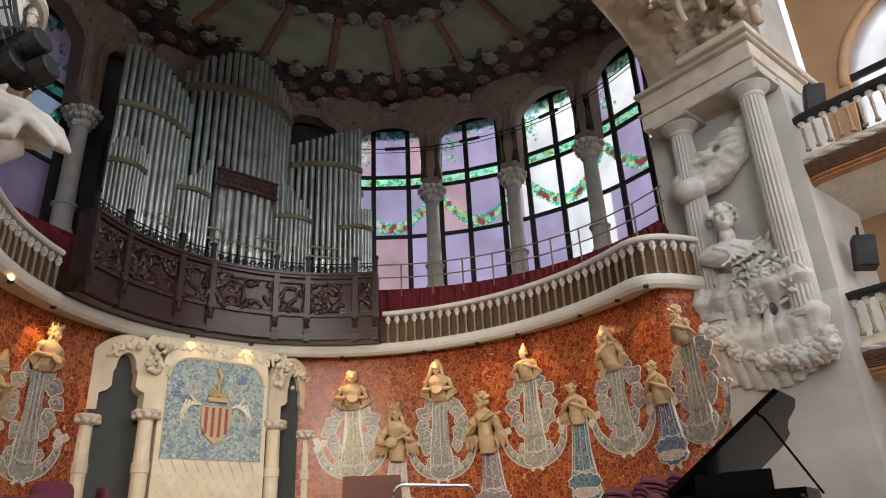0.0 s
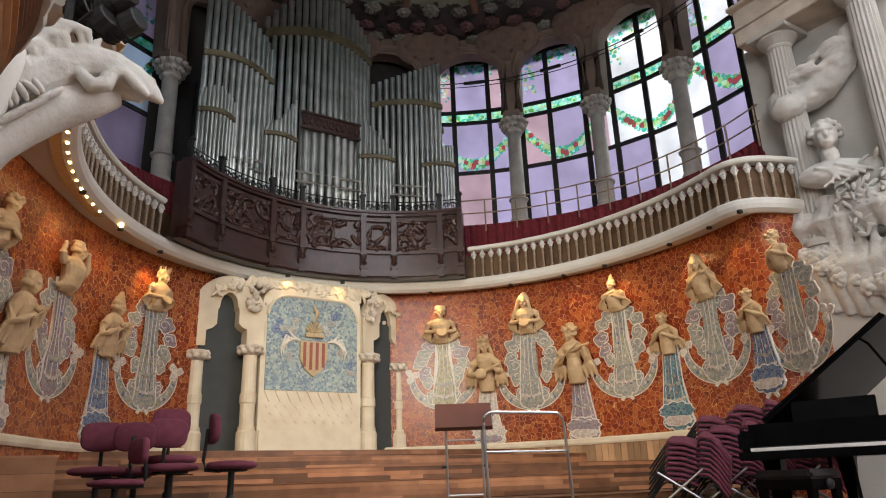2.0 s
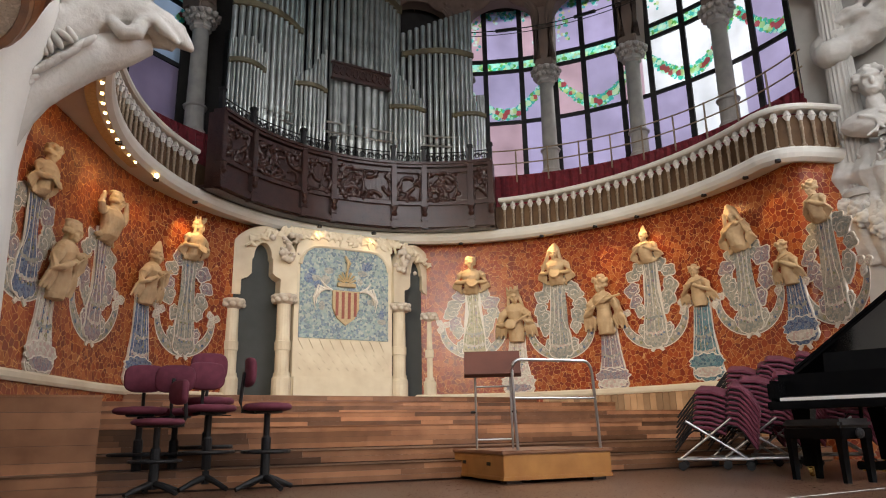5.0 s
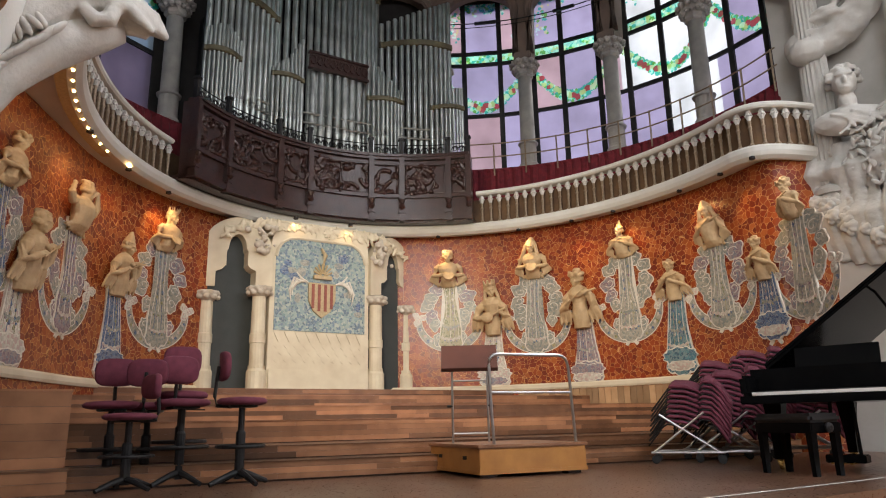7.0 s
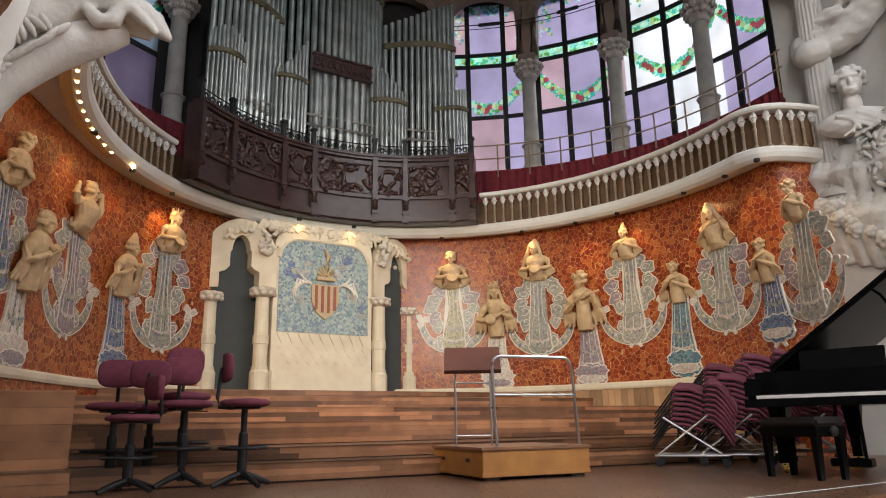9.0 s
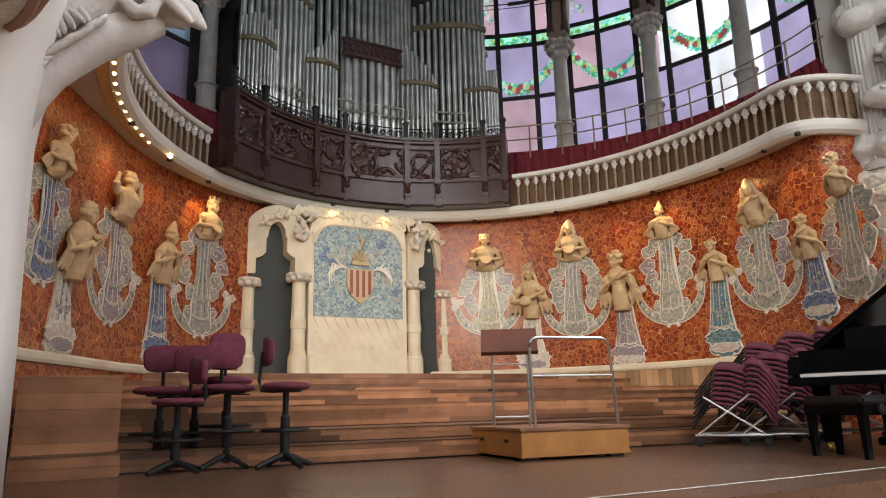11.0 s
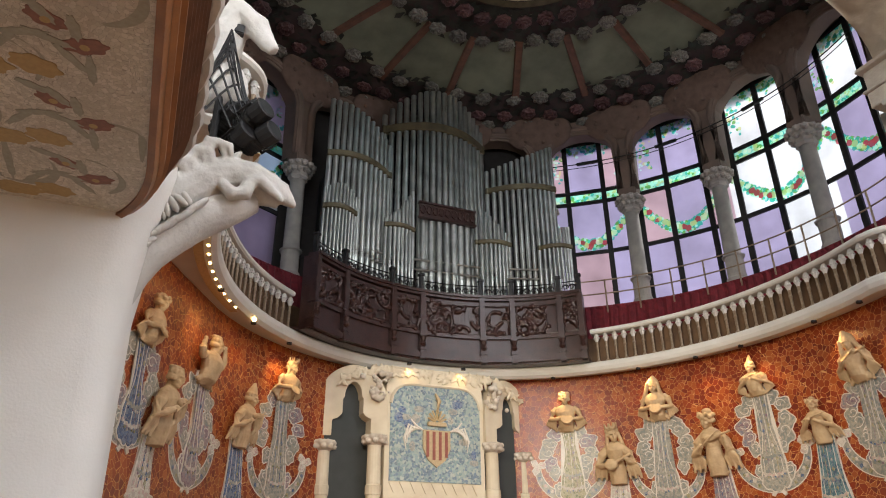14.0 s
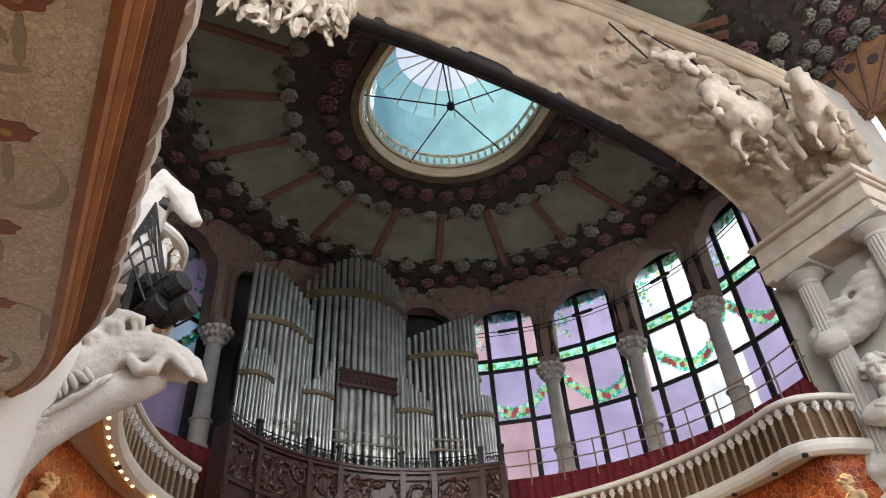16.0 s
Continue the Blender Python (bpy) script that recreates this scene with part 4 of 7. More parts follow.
def dress(z1, z0, w1, w0, sway, tiers=0):
    """Outline of a long gown: a slim body, a flared hem with rounded lobes, or tiers of ruffles."""
    right, n = [], 20
    for i in range(n + 1):
        f = i / n
        if tiers:
            w = w1 * (0.8 + 0.35 * f) + (w0 - w1) * max(0, f - 0.45) / 0.55 * (0.8 + 0.2 * abs(math.sin(f * math.pi * tiers * 1.8)))
        else:
            w = w1 * (1 - 0.3 * math.sin(min(1, f / 0.8) * math.pi)) + (w0 - w1) * max(0, (f - 0.6) / 0.4) ** 0.8 * (0.82 + 0.18 * math.cos(f * 17))
        right.append((w / 2 + sway * math.sin(f * 2.6), z1 + (z0 - z1) * f))
    left = [(-w + 2 * sway * math.sin(f * 2.6), z) for (w, z), f in zip(right, [i / n for i in range(n + 1)])]
    a, b = right[-1], left[-1]
    hem = []
    for i in range(1, 20):
        f = i / 20
        hem.append((a[0] + (b[0] - a[0]) * f, z0 - 0.1 * math.sin(f * math.pi) - 0.05 * abs(math.sin(f * math.pi * 4))))
    return right + hem + left[::-1]


SKIRTS = {
    "grey": mosaic("grey_green_mosaic", [(0.331, 0.324, 0.274), (0.396, 0.374, 0.31), (0.245, 0.266, 0.245), (0.432, 0.396, 0.324)], 26, grout=(0.3, 0.27, 0.2)),
    "blue": mosaic("blue_mosaic", [(0.072, 0.122, 0.238), (0.115, 0.18, 0.302), (0.173, 0.216, 0.288), (0.0576, 0.0864, 0.18)], 24, grout=(0.4, 0.4, 0.38)),
    "teal": mosaic("teal_mosaic", [(0.072, 0.173, 0.216), (0.115, 0.238, 0.274), (0.18, 0.274, 0.288), (0.0576, 0.122, 0.173)], 24, grout=(0.4, 0.42, 0.38)),
    "lilac": mosaic("lilac_mosaic", [(0.238, 0.158, 0.194), (0.302, 0.216, 0.23), (0.216, 0.216, 0.259), (0.331, 0.274, 0.259)], 24, grout=(0.5, 0.44, 0.38)),
    "white": mosaic("white_mosaic", [(0.6, 0.55, 0.47), (0.52, 0.47, 0.4), (0.55, 0.4, 0.35), (0.64, 0.6, 0.52)], 24, grout=(0.5, 0.44, 0.36)),
    "green": mosaic("olive_mosaic", [(0.302, 0.266, 0.13), (0.36, 0.317, 0.173), (0.18, 0.194, 0.0864), (0.396, 0.36, 0.23)], 24, grout=(0.5, 0.44, 0.3)),
}


def skirt(phi, z1, z0, w1, w0, tone, sway, seed, label, low=False):
    root = empty("mosaic_gown")
    o = dress(z1, z0, w1, w0, sway, 3 if low else 0)
    bm = bmesh.new()
    relief(bm, phi, grown(o, 0.022), 0.0, 0.034)
    part("pale_outline", bm, PAPER, root)
    bm = bmesh.new()
    relief(bm, phi, o, 0.0, 0.042)
    part("gown", bm, SKIRTS[tone], root)
    rnd = random.Random(seed)
    H = z1 - z0

    def width(f):
        ws = [x for x, z in o if abs(z - (z1 - H * f)) < H * 0.05]
        return (max(ws) - min(ws)) if ws else w1
    # long folds that open towards the hem
    for k in range(5):
        g = (k - 2) / 5.4
        bm = bmesh.new()
        ribbon(bm, phi, [(g * width(t / 10) + sway * math.sin(t / 10 * 2.6), z1 - H * (0.03 + 0.9 * t / 10)) for t in range(11)], 0.011, 0.03, 0.047)
        part("fold", bm, PAPER if k % 2 == 0 else SKIRTS[rnd.choice(["blue", "lilac", "green"])], root)
    # patterned bands, ruffles on the low gowns
    for j, f in enumerate((0.5, 0.7, 0.88) if low else (0.72, 0.9)):
        w = width(f) * 0.94
        line = [(w * (t / 14 - 0.5) + sway * math.sin(f * 2.6), z1 - H * f - 0.045 * math.sin(t / 14 * math.pi) + 0.014 * math.sin(t * 2.1)) for t in range(15)]
        bm = bmesh.new()
        ribbon(bm, phi, line, 0.045, 0.03, 0.05)
        part("hem_band", bm, SKIRTS["white" if j % 2 else "grey"], root)
        for t in range(1, 14, 2):
            x, z = line[t]
            bm = bmesh.new()
            relief(bm, phi, [(x + 0.017 * math.cos(q * 1.05), z - 0.045 + 0.02 * math.sin(q * 1.05)) for q in range(6)], 0.03, 0.053)
            part("inlay", bm, SKIRTS[rnd.choice(["white", "lilac", "green", "blue"])], root)
    for k in range(12):
        f = 0.06 + 0.052 * k
        z = z1 - H * f
        x = sway * math.sin(f * 2.6) + (0.06 * (1 if k % 2 else -1))
        bm = bmesh.new()
        g = rnd.uniform(0.016, 0.03)
        relief(bm, phi, [(x - g, z), (x, z - g * 1.3), (x + g, z), (x, z + g * 1.3)], 0.03, 0.052)
        part("inlay", bm, SKIRTS[rnd.choice(["white", "lilac", "green", "blue"])], root)
    if low:
        # scalloped ruffle round the hem
        for f, rx, rz, mat, d in ((0.86, 0.62, 0.17, PAPER, 0.054), (0.86, 0.585, 0.15, SKIRTS[tone], 0.058), (0.98, 0.5, 0.1, PAPER, 0.061), (0.98, 0.465, 0.082, SKIRTS["white" if tone != "white" else "lilac"], 0.064)):
            c = sway * math.sin(f * 2.6)
            bm = bmesh.new()
            relief(bm, phi, [(c + w0 * rx * (1 + 0.07 * math.cos(11 * q * 0.1047)) * math.cos(q * 0.1047), z1 - H * f + rz * (1 + 0.1 * math.cos(11 * q * 0.1047)) * math.sin(q * 0.1047)) for q in range(60)], 0.03, d)
            part("ruffle", bm, mat, root)
    for sgn in (-1, 1):
        bm = bmesh.new()
        c = sway * 0.5
        relief(bm, phi, [(c + sgn * 0.02, z0 - 0.08), (c + sgn * 0.08, z0 - 0.1), (c + sgn * 0.15, z0 - 0.2), (c + sgn * 0.1, z0 - 0.23), (c + sgn * 0.04, z0 - 0.17)][::sgn], 0.0, 0.02)
        part("shoe", bm, PAPER, root)
    return tagged(root, label, "mosaic gown", "mosaic gowns of the figures")


def scrolls(phi, zt, zb, seed, label, width=0.95):
    """The lobed scarves that frame a figure and the flowered swag below it."""
    root = empty("mosaic_scarf")
    rnd = random.Random(seed)
    depth = 0

    def lobe(cs, cz, r, turn, tone):
        nonlocal depth
        depth += 1
        out = []
        for i in range(30):
            t = 2 * math.pi * i / 30
            rr = r * (1 + 0.13 * math.cos(5 * t + seed)) * (1 + 0.35 * math.cos(t))
            x, y = rr * math.cos(t), 0.72 * rr * math.sin(t)
            out.append((cs + x * math.cos(turn) - y * math.sin(turn), cz + x * math.sin(turn) + y * math.cos(turn)))
        bm = bmesh.new()
        relief(bm, phi, grown(out, 0.017), 0.0, 0.008 + 0.0009 * depth)
        part("pale_outline", bm, PAPER, root)
        bm = bmesh.new()
        relief(bm, phi, out, 0.0, 0.0125 + 0.0009 * depth)
        part("scarf_fold", bm, SKIRTS[tone], root)
        # a curl drawn in white tile
        bm = bmesh.new()
        ribbon(bm, phi, [(cs + r * 0.75 * (1 - i / 15) * math.cos(turn + i * 0.5), cz + r * 0.6 * (1 - i / 15) * math.sin(turn + i * 0.5)) for i in range(13)], 0.013, 0.01, 0.015 + 0.0009 * depth)
        part("curl", bm, PAPER, root)
    H = zt - zb
    for sgn in (-1, 1):
        for c, (out, f, r) in enumerate(((0.2, 0.0, 0.15), (0.34, 0.1, 0.16), (0.42, 0.24, 0.15), (0.37, 0.38, 0.16), (0.3, 0.52, 0.13), (0.27, 0.78, 0.14))):
            lobe(sgn * (out + rnd.uniform(-0.03, 0.03)), zt - H * f + rnd.uniform(-0.03, 0.03), r * rnd.uniform(0.9, 1.15), math.pi / 2 - sgn * (1.0 + 0.55 * c) + rnd.uniform(-0.4, 0.4), "grey" if rnd.random() < 0.7 else "lilac")
    line = []
    for i in range(25):
        t = math.pi * i / 24
        line.append((-width / 2 * math.cos(t) * 1.45, zb + 0.68 - 0.62 * math.sin(t) ** 0.9))
    wd = [0.1 + 0.08 * math.sin(math.pi * i / 24) for i in range(25)]
    bm = bmesh.new()
    ribbon(bm, phi, line, [w + 0.035 for w in wd], 0.0, 0.004)
    part("pale_outline", bm, PAPER, root)
    bm = bmesh.new()
    ribbon(bm, phi, line, wd, 0.0, 0.0055)
    part("swag", bm, SKIRTS["grey"], root)
    for k in range(1, 24):
        x, z = line[k]
        bm = bmesh.new()
        g, w = rnd.uniform(0, 6.3), rnd.uniform(0.024, 0.036)
        dz = 0.03 * (1 if k % 2 else -1)
        relief(bm, phi, [(x + w * (1 + 0.3 * (q % 2)) * math.cos(g + q * 0.785), z + dz + w * (1 + 0.3 * (q % 2)) * math.sin(g + q * 0.785)) for q in range(8)], 0.0, 0.0068)
        part("leaf", bm, SKIRTS[("green", "white", "blue", "white")[k % 4]], root)
    # bow at the upper ends
    for sgn in (-1, 1):
        x, z = sgn * width / 2 * 1.45, zb + 0.7
        for q in (0.3, 2.3, 4.2):
            lobe(x + 0.07 * math.cos(q), z + 0.07 * math.sin(q), 0.07, q, "white")
    return tagged(root, label, "mosaic scarf", "mosaic scarves round the figures")


def blob(bm, c, r, m=None):
    x = Matrix.Translation(c) @ Matrix.Diagonal((*r, 1))
    bmesh.ops.create_icosphere(bm, subdivisions=2, radius=1.0, matrix=(m @ x) if m is not None else x)


def figure(phi, z_top, z_bot, kind, seed, label, hold="lute", low=False, wide=1.0, turn=0.0):
    """A half-length carved figure, one plain fused mesh, leaning out of the wall. Sizes are shares of its height."""
    rnd = random.Random(seed)
    base, n = wall_at(phi)
    inward = -n
    ang = math.degrees(math.atan2(inward.y, inward.x)) + 90
    h = z_top - z_bot
    m = pose(base.x + inward.x * 0.02, base.y + inward.y * 0.02, z_bot, 0, 0, ang) @ Matrix.Scale(h, 4) @ Matrix.Diagonal((wide, 1.0, 1, 1))
    bm = bmesh.new()
    if low:
        body = ((0.0, 0.15, 0.12, -0.06), (0.2, 0.17, 0.13, -0.1), (0.4, 0.135, 0.11, -0.13), (0.54, 0.175, 0.14, -0.16), (0.63, 0.19, 0.12, -0.15), (0.68, 0.12, 0.09, -0.14), (0.71, 0.055, 0.06, -0.14), (0.78, 0.05, 0.055, -0.16))
    else:
        body = ((0.02, 0.15, 0.1, -0.03), (0.12, 0.18, 0.15, -0.1), (0.3, 0.19, 0.17, -0.15), (0.45, 0.25, 0.17, -0.17), (0.55, 0.27, 0.14, -0.17), (0.62, 0.17, 0.11, -0.16), (0.66, 0.075, 0.08, -0.16), (0.74, 0.065, 0.07, -0.18))
    loft(bm, [[m @ Vector((rx * math.cos(q * 0.3927), yo + ry * math.sin(q * 0.3927), z)) for q in range(16)] for z, rx, ry, yo in body], closed=True)
    # cloth gathered in folds along the lower edge
    for k in range(17):
        f = k / 8 - 1
        drop = 0.05 + 0.09 * rnd.random()
        x0 = f * (0.13 if low else 0.23)
        tube(bm, [m @ Vector(p) for p in ((x0 * 0.6, -0.2 + 0.1 * abs(f), 0.22), (x0 * 0.9, -0.17 + 0.1 * abs(f), 0.12), (x0 * 1.2, -0.06, drop - 0.05))], 0.028 * h, 6, [0.6, 1.0, 1.1])
    # head: skull, jaw, nose, brow, hair
    k = 0.98 if low else 1.2
    mh = m @ Matrix.Diagonal((1 / wide, 1, 1, 1)) @ Matrix.Translation((0.0, -0.21, 0.8 if low else 0.78)) @ pose(0, 0, 0, 14, rnd.uniform(-10, 10), turn + rnd.uniform(-18, 18)) @ Matrix.Scale(k, 4)
    blob(bm, (0, 0.0, 0.03), (0.088, 0.1, 0.1), mh)
    blob(bm, (0, -0.035, -0.04), (0.062, 0.07, 0.075), mh)
    blob(bm, (0, -0.075, -0.085), (0.03, 0.028, 0.025), mh)
    blob(bm, (0, -0.112, -0.015), (0.015, 0.022, 0.036), mh)
    blob(bm, (0, -0.09, 0.035), (0.062, 0.02, 0.014), mh)
    blob(bm, (0, -0.1, -0.055), (0.028, 0.012, 0.01), mh)
    for sg in (-1, 1):
        blob(bm, (sg * 0.042, -0.07, -0.03), (0.026, 0.026, 0.026), mh)
    if kind == "hood":
        blob(bm, (0, 0.035, 0.05), (0.13, 0.1, 0.14), mh)
        tube(bm, [mh @ Vector(p) for p in ((0, 0.03, 0.1), (0, 0.03, 0.17), (0, 0.02, 0.22))], 0.1 * h, 10, [1.1, 0.75, 0.3])
        for sg in (-1, 1):
            tube(bm, [mh @ Vector(p) for p in ((sg * 0.1, -0.03, 0.08), (sg * 0.13, -0.04, -0.08), (sg * 0.19, -0.02, -0.24))], 0.045 * h, 8, [0.8, 1.1, 1.2])
    else:
        blob(bm, (0, 0.035, 0.05), (0.105, 0.095, 0.105), mh)
        for q in range(12):
            a = 0.5 + 0.19 * q * 1.0
            for sg in (-1, 1):
                blob(bm, (sg * 0.098 * math.sin(a), -0.07 * math.cos(a) + 0.03, 0.03 + 0.05 * math.cos(q * 2.1)), (0.028, 0.03, 0.04), mh)
        if kind == "crown":
            lathe(bm, [(0.095, 0.1), (0.1, 0.15), (0.085, 0.15), (0.06, 0.1)], 14, mh)
            for q in range(7):
                a = q * 0.898
                tube(bm, [mh @ Vector((0.092 * math.cos(a), 0.092 * math.sin(a), 0.13)), mh @ Vector((0.11 * math.cos(a), 0.11 * math.sin(a), 0.215))], 0.024 * h, 6, [1.1, 0.5])
            for sg in (-1, 1):
                tube(bm, [mh @ Vector(p) for p in ((sg * 0.09, 0.02, 0.03), (sg * 0.12, 0.0, -0.1), (sg * 0.14, -0.02, -0.25))], 0.035 * h, 8)
        elif kind == "wreath":
            for q in range(13):
                a = q * 0.483
                blob(bm, (0.115 * math.cos(a), 0.105 * math.sin(a) + 0.01, 0.09 + 0.02 * math.sin(q * 3)), (0.036, 0.036, 0.034), mh)
            blob(bm, (0, 0.04, 0.14), (0.075, 0.075, 0.05), mh)
        elif kind == "cone":
            tube(bm, [mh @ Vector(p) for p in ((0, 0.02, 0.06), (0.03, 0.03, 0.15), (0.07, 0.04, 0.28))], 0.1 * h, 10, [1.1, 0.8, 0.2])
        else:
            for q in range(9):
                a = q * 0.7
                blob(bm, (0.07 * math.cos(a), 0.05 + 0.06 * math.sin(a), 0.13), (0.045, 0.045, 0.03), mh)
    # arms, wide sleeves and what is held
    reach = {"lute": ((-0.16, -0.31, 0.3), (0.2, -0.3, 0.4)), "violin": ((-0.12, -0.32, 0.42), (0.3, -0.26, 0.52)), "pipes": ((-0.06, -0.34, 0.5), (0.07, -0.34, 0.46)), "tambourine": ((-0.08, -0.33, 0.3), (0.16, -0.32, 0.28)), "raised": ((-0.36, -0.2, 0.78), (0.4, -0.16, 0.92))}[hold]
    for sg, hand in zip((-1, 1), reach):
        sx = 0.2 if low else 0.25
        up = hand[2] > 0.7
        elbow = (sg * (sx + 0.13), -0.17, 0.62 if up else 0.3)
        mid = [(elbow[q] + hand[q]) / 2 for q in range(3)]
        pts = [m @ Vector(p) for p in ((sg * (sx - 0.05), -0.15, 0.57), (sg * (sx + 0.06), -0.16, 0.48), elbow, mid, hand)]
        tube(bm, pts, 0.062 * h, 9, [1.15, 1.25, 1.15, 0.85, 0.55])
        blob(bm, hand, (0.045, 0.04, 0.042), m)
        if not up:
            for q in range(5):
                x = sg * (sx + 0.0 + 0.05 * q)
                end = 0.08 + 0.05 * (q % 2) if low else 0.06 + 0.03 * q
                tube(bm, [m @ Vector(p) for p in ((sg * (sx + 0.08), -0.17, 0.36), (x, -0.14, 0.25), (x + sg * 0.03, -0.08, end))], 0.027 * h, 7, [1.2, 1.1, 0.8])
    if hold == "lute":
        blob(bm, (-0.06, -0.31, 0.3), (0.13, 0.06, 0.1), m)
        tube(bm, [m @ Vector((0.02, -0.32, 0.33)), m @ Vector((0.32, -0.3, 0.46))], 0.024 * h, 7)
    elif hold == "violin":
        blob(bm, (0.06, -0.3, 0.52), (0.11, 0.04, 0.05), m)
        blob(bm, (0.16, -0.3, 0.55), (0.08, 0.04, 0.045), m)
        tube(bm, [m @ Vector((0.2, -0.3, 0.55)), m @ Vector((0.42, -0.27, 0.6))], 0.018 * h, 6)
        tube(bm, [m @ Vector((-0.2, -0.36, 0.36)), m @ Vector((0.26, -0.36, 0.62))], 0.01 * h, 6)
    elif hold == "pipes":
        tube(bm, [m @ Vector((-0.2, -0.33, 0.5)), m @ Vector((0.26, -0.34, 0.58))], 0.017 * h, 7)
    elif hold == "tambourine":
        lathe(bm, [(0.0, -0.02), (0.14, -0.02), (0.15, 0.0), (0.14, 0.03), (0.0, 0.03)], 20, m @ pose(0.03, -0.33, 0.27, 62, 12, 0))
    ob = part("statue", bm, TERRA_STATUE, smooth=True)
    r = ob.modifiers.new("fuse", "REMESH")
    r.mode, r.voxel_size, r.use_smooth_shade = "VOXEL", 0.0105, True
    rough(ob, 0.012, 0.045)
    return tagged(ob, label, "statue", "carved half figures on the wall")


# place round the apse, top, lower edge, gown's hem, headgear, gown, high or low, what is held, breadth
MUSES = [
    (150.5, 4.12, 3.3, 2.0, "plain", "lilac", 1, "raised", 1.45), (136.5, 3.62, 2.62, 1.42, "cone", "blue", 0, "violin", 0.95), (124.6, 4.42, 3.62, 2.05, "crown", "grey", 1, "tambourine", 1.0),
    (165.0, 3.28, 2.2, 1.38, "plain", "white", 0, "violin", 0.85), (171.5, 4.05, 3.35, 2.25, "wreath", "blue", 1, "tambourine", 1.0),
    (55.0, 4.35, 3.47, 2.22, "plain", "green", 1, "tambourine", 1.0), (44.8, 3.55, 2.36, 1.36, "crown", "white", 0, "lute", 0.9), (35.0, 4.4, 3.52, 2.1, "hood", "grey", 1, "tambourine", 0.98),
    (24.5, 3.62, 2.36, 1.36, "wreath", "lilac", 0, "violin", 0.85), (14.5, 4.37, 3.68, 2.16, "cone", "grey", 1, "pipes", 1.1), (4.0, 3.46, 2.66, 1.44, "wreath", "teal", 0, "pipes", 1.15),
    (-5.6, 4.3, 3.47, 2.18, "hood", "grey", 1, "violin", 1.0), (-15.3, 3.44, 2.68, 1.86, "wreath", "blue", 0, "pipes", 1.0), (-23.4, 4.17, 3.47, 2.1, "wreath", "grey", 1, "pipes", 0.85),
]
NAMES = {"crown": "crowned ochre stone half figure leaning from the red wall", "hood": "hooded ochre stone half figure leaning from the red wall", "wreath": "ochre stone half figure with a wreathed head on the wall", "cone": "ochre stone half figure in a pointed hat on the wall", "plain": "bare-headed ochre stone half figure leaning from the red wall"}
for k, (phi, zt, zb, zf, kind, tone, high, hold, wide) in enumerate(MUSES):
    figure(phi, zt, zb, kind, 20 + k, NAMES[kind], hold, not high, wide)
    skirt(phi, zb + 0.2, zf, 0.32 if high else 0.38, 0.58 if high else 0.6, tone, 0.04 * math.sin(k * 1.7), k, "%s mosaic gown inlaid in the red tiled wall" % {"grey": "grey-green", "green": "olive yellow"}.get(tone, tone), not high)
    if high:
        scrolls(phi, zb - 0.05, zf - 0.13, k, "grey-green mosaic scarves with a swag of leaves")

# ---- doorway bay with the coat of arms ----
NX, NF = 0.22, 4.05
bay = empty("portal", (NX, 4.3, 1.17))
BINV = Matrix.Translation((-NX, -4.3, -1.17))


def bpart(name, bm, mat, label="", smooth=False):
    ob = part(name, bm, mat, bay, label, smooth)
    ob.matrix_parent_inverse = BINV
    return ob


def arch_pts(x0, x1, z_spring, rise, n=14):
    c, h = (x0 + x1) / 2, (x1 - x0) / 2
    return [(c - h * math.cos(math.pi * i / n), z_spring + rise * math.sin(math.pi * i / n)) for i in range(n + 1)]


def flat(bm, outline, y0, y1):
    lo = [bm.verts.new((x, y0, z)) for x, z in outline]
    hi = [bm.verts.new((x, y1, z)) for x, z in outline]
    n = len(lo)
    for i in range(n):
        bm.faces.new((lo[i], lo[(i + 1) % n], hi[(i + 1) % n], hi[i]))
    for f in (bm.faces.new(lo[::-1]), bm.faces.new(hi)):
        bmesh.ops.triangulate(bm, faces=[f])


# central body with rounded shoulders, panel recess and plinth
body = [(NX - 1.08, 1.17), (NX - 1.08, 4.0)] + [(NX - 1.08 + 0.25 * (1 - math.cos(t)), 4.0 + 0.55 * math.sin(t)) for t in (0.4, 0.8, 1.2, 1.57)] + [(NX + 1.08 - 0.25 * (1 - math.cos(t)), 4.0 + 0.55 * math.sin(t)) for t in (1.57, 1.2, 0.8, 0.4)] + [(NX + 1.08, 4.0), (NX + 1.08, 1.17)]
bm = bmesh.new()
flat(bm, body, NF + 0.06, 5.1)
bpart("body", bm, CREAM)
bm = bmesh.new()
flat(bm, [(NX - 1.06, 1.17), (NX - 1.06, 1.6), (NX + 1.06, 1.6), (NX + 1.06, 1.17)], NF + 0.0, NF + 0.2)
bpart("plinth", bm, CREAM)
panel = [(NX - 0.98, 2.36), (NX - 0.98, 3.85)] + [(NX - 0.98 + 0.42 * (1 - math.cos(t)), 3.85 + 0.42 * math.sin(t)) for t in (0.4, 0.8, 1.2, 1.57)] + [(NX + 0.98 - 0.42 * (1 - math.cos(t)), 3.85 + 0.42 * math.sin(t)) for t in (1.57, 1.2, 0.8, 0.4)] + [(NX + 0.98, 3.85), (NX + 0.98, 2.36)]
bm = bmesh.new()
flat(bm, panel, NF + 0.035, NF + 0.1)
bpart("mosaic_panel", bm, BLUE_MOSAIC, "blue-green mosaic panel with an arched head")
bm = bmesh.new()
tube(bm, [(x, NF + 0.03, z) for x, z in panel[1:-1]], 0.035, 6)
bpart("panel_moulding", bm, CREAM)
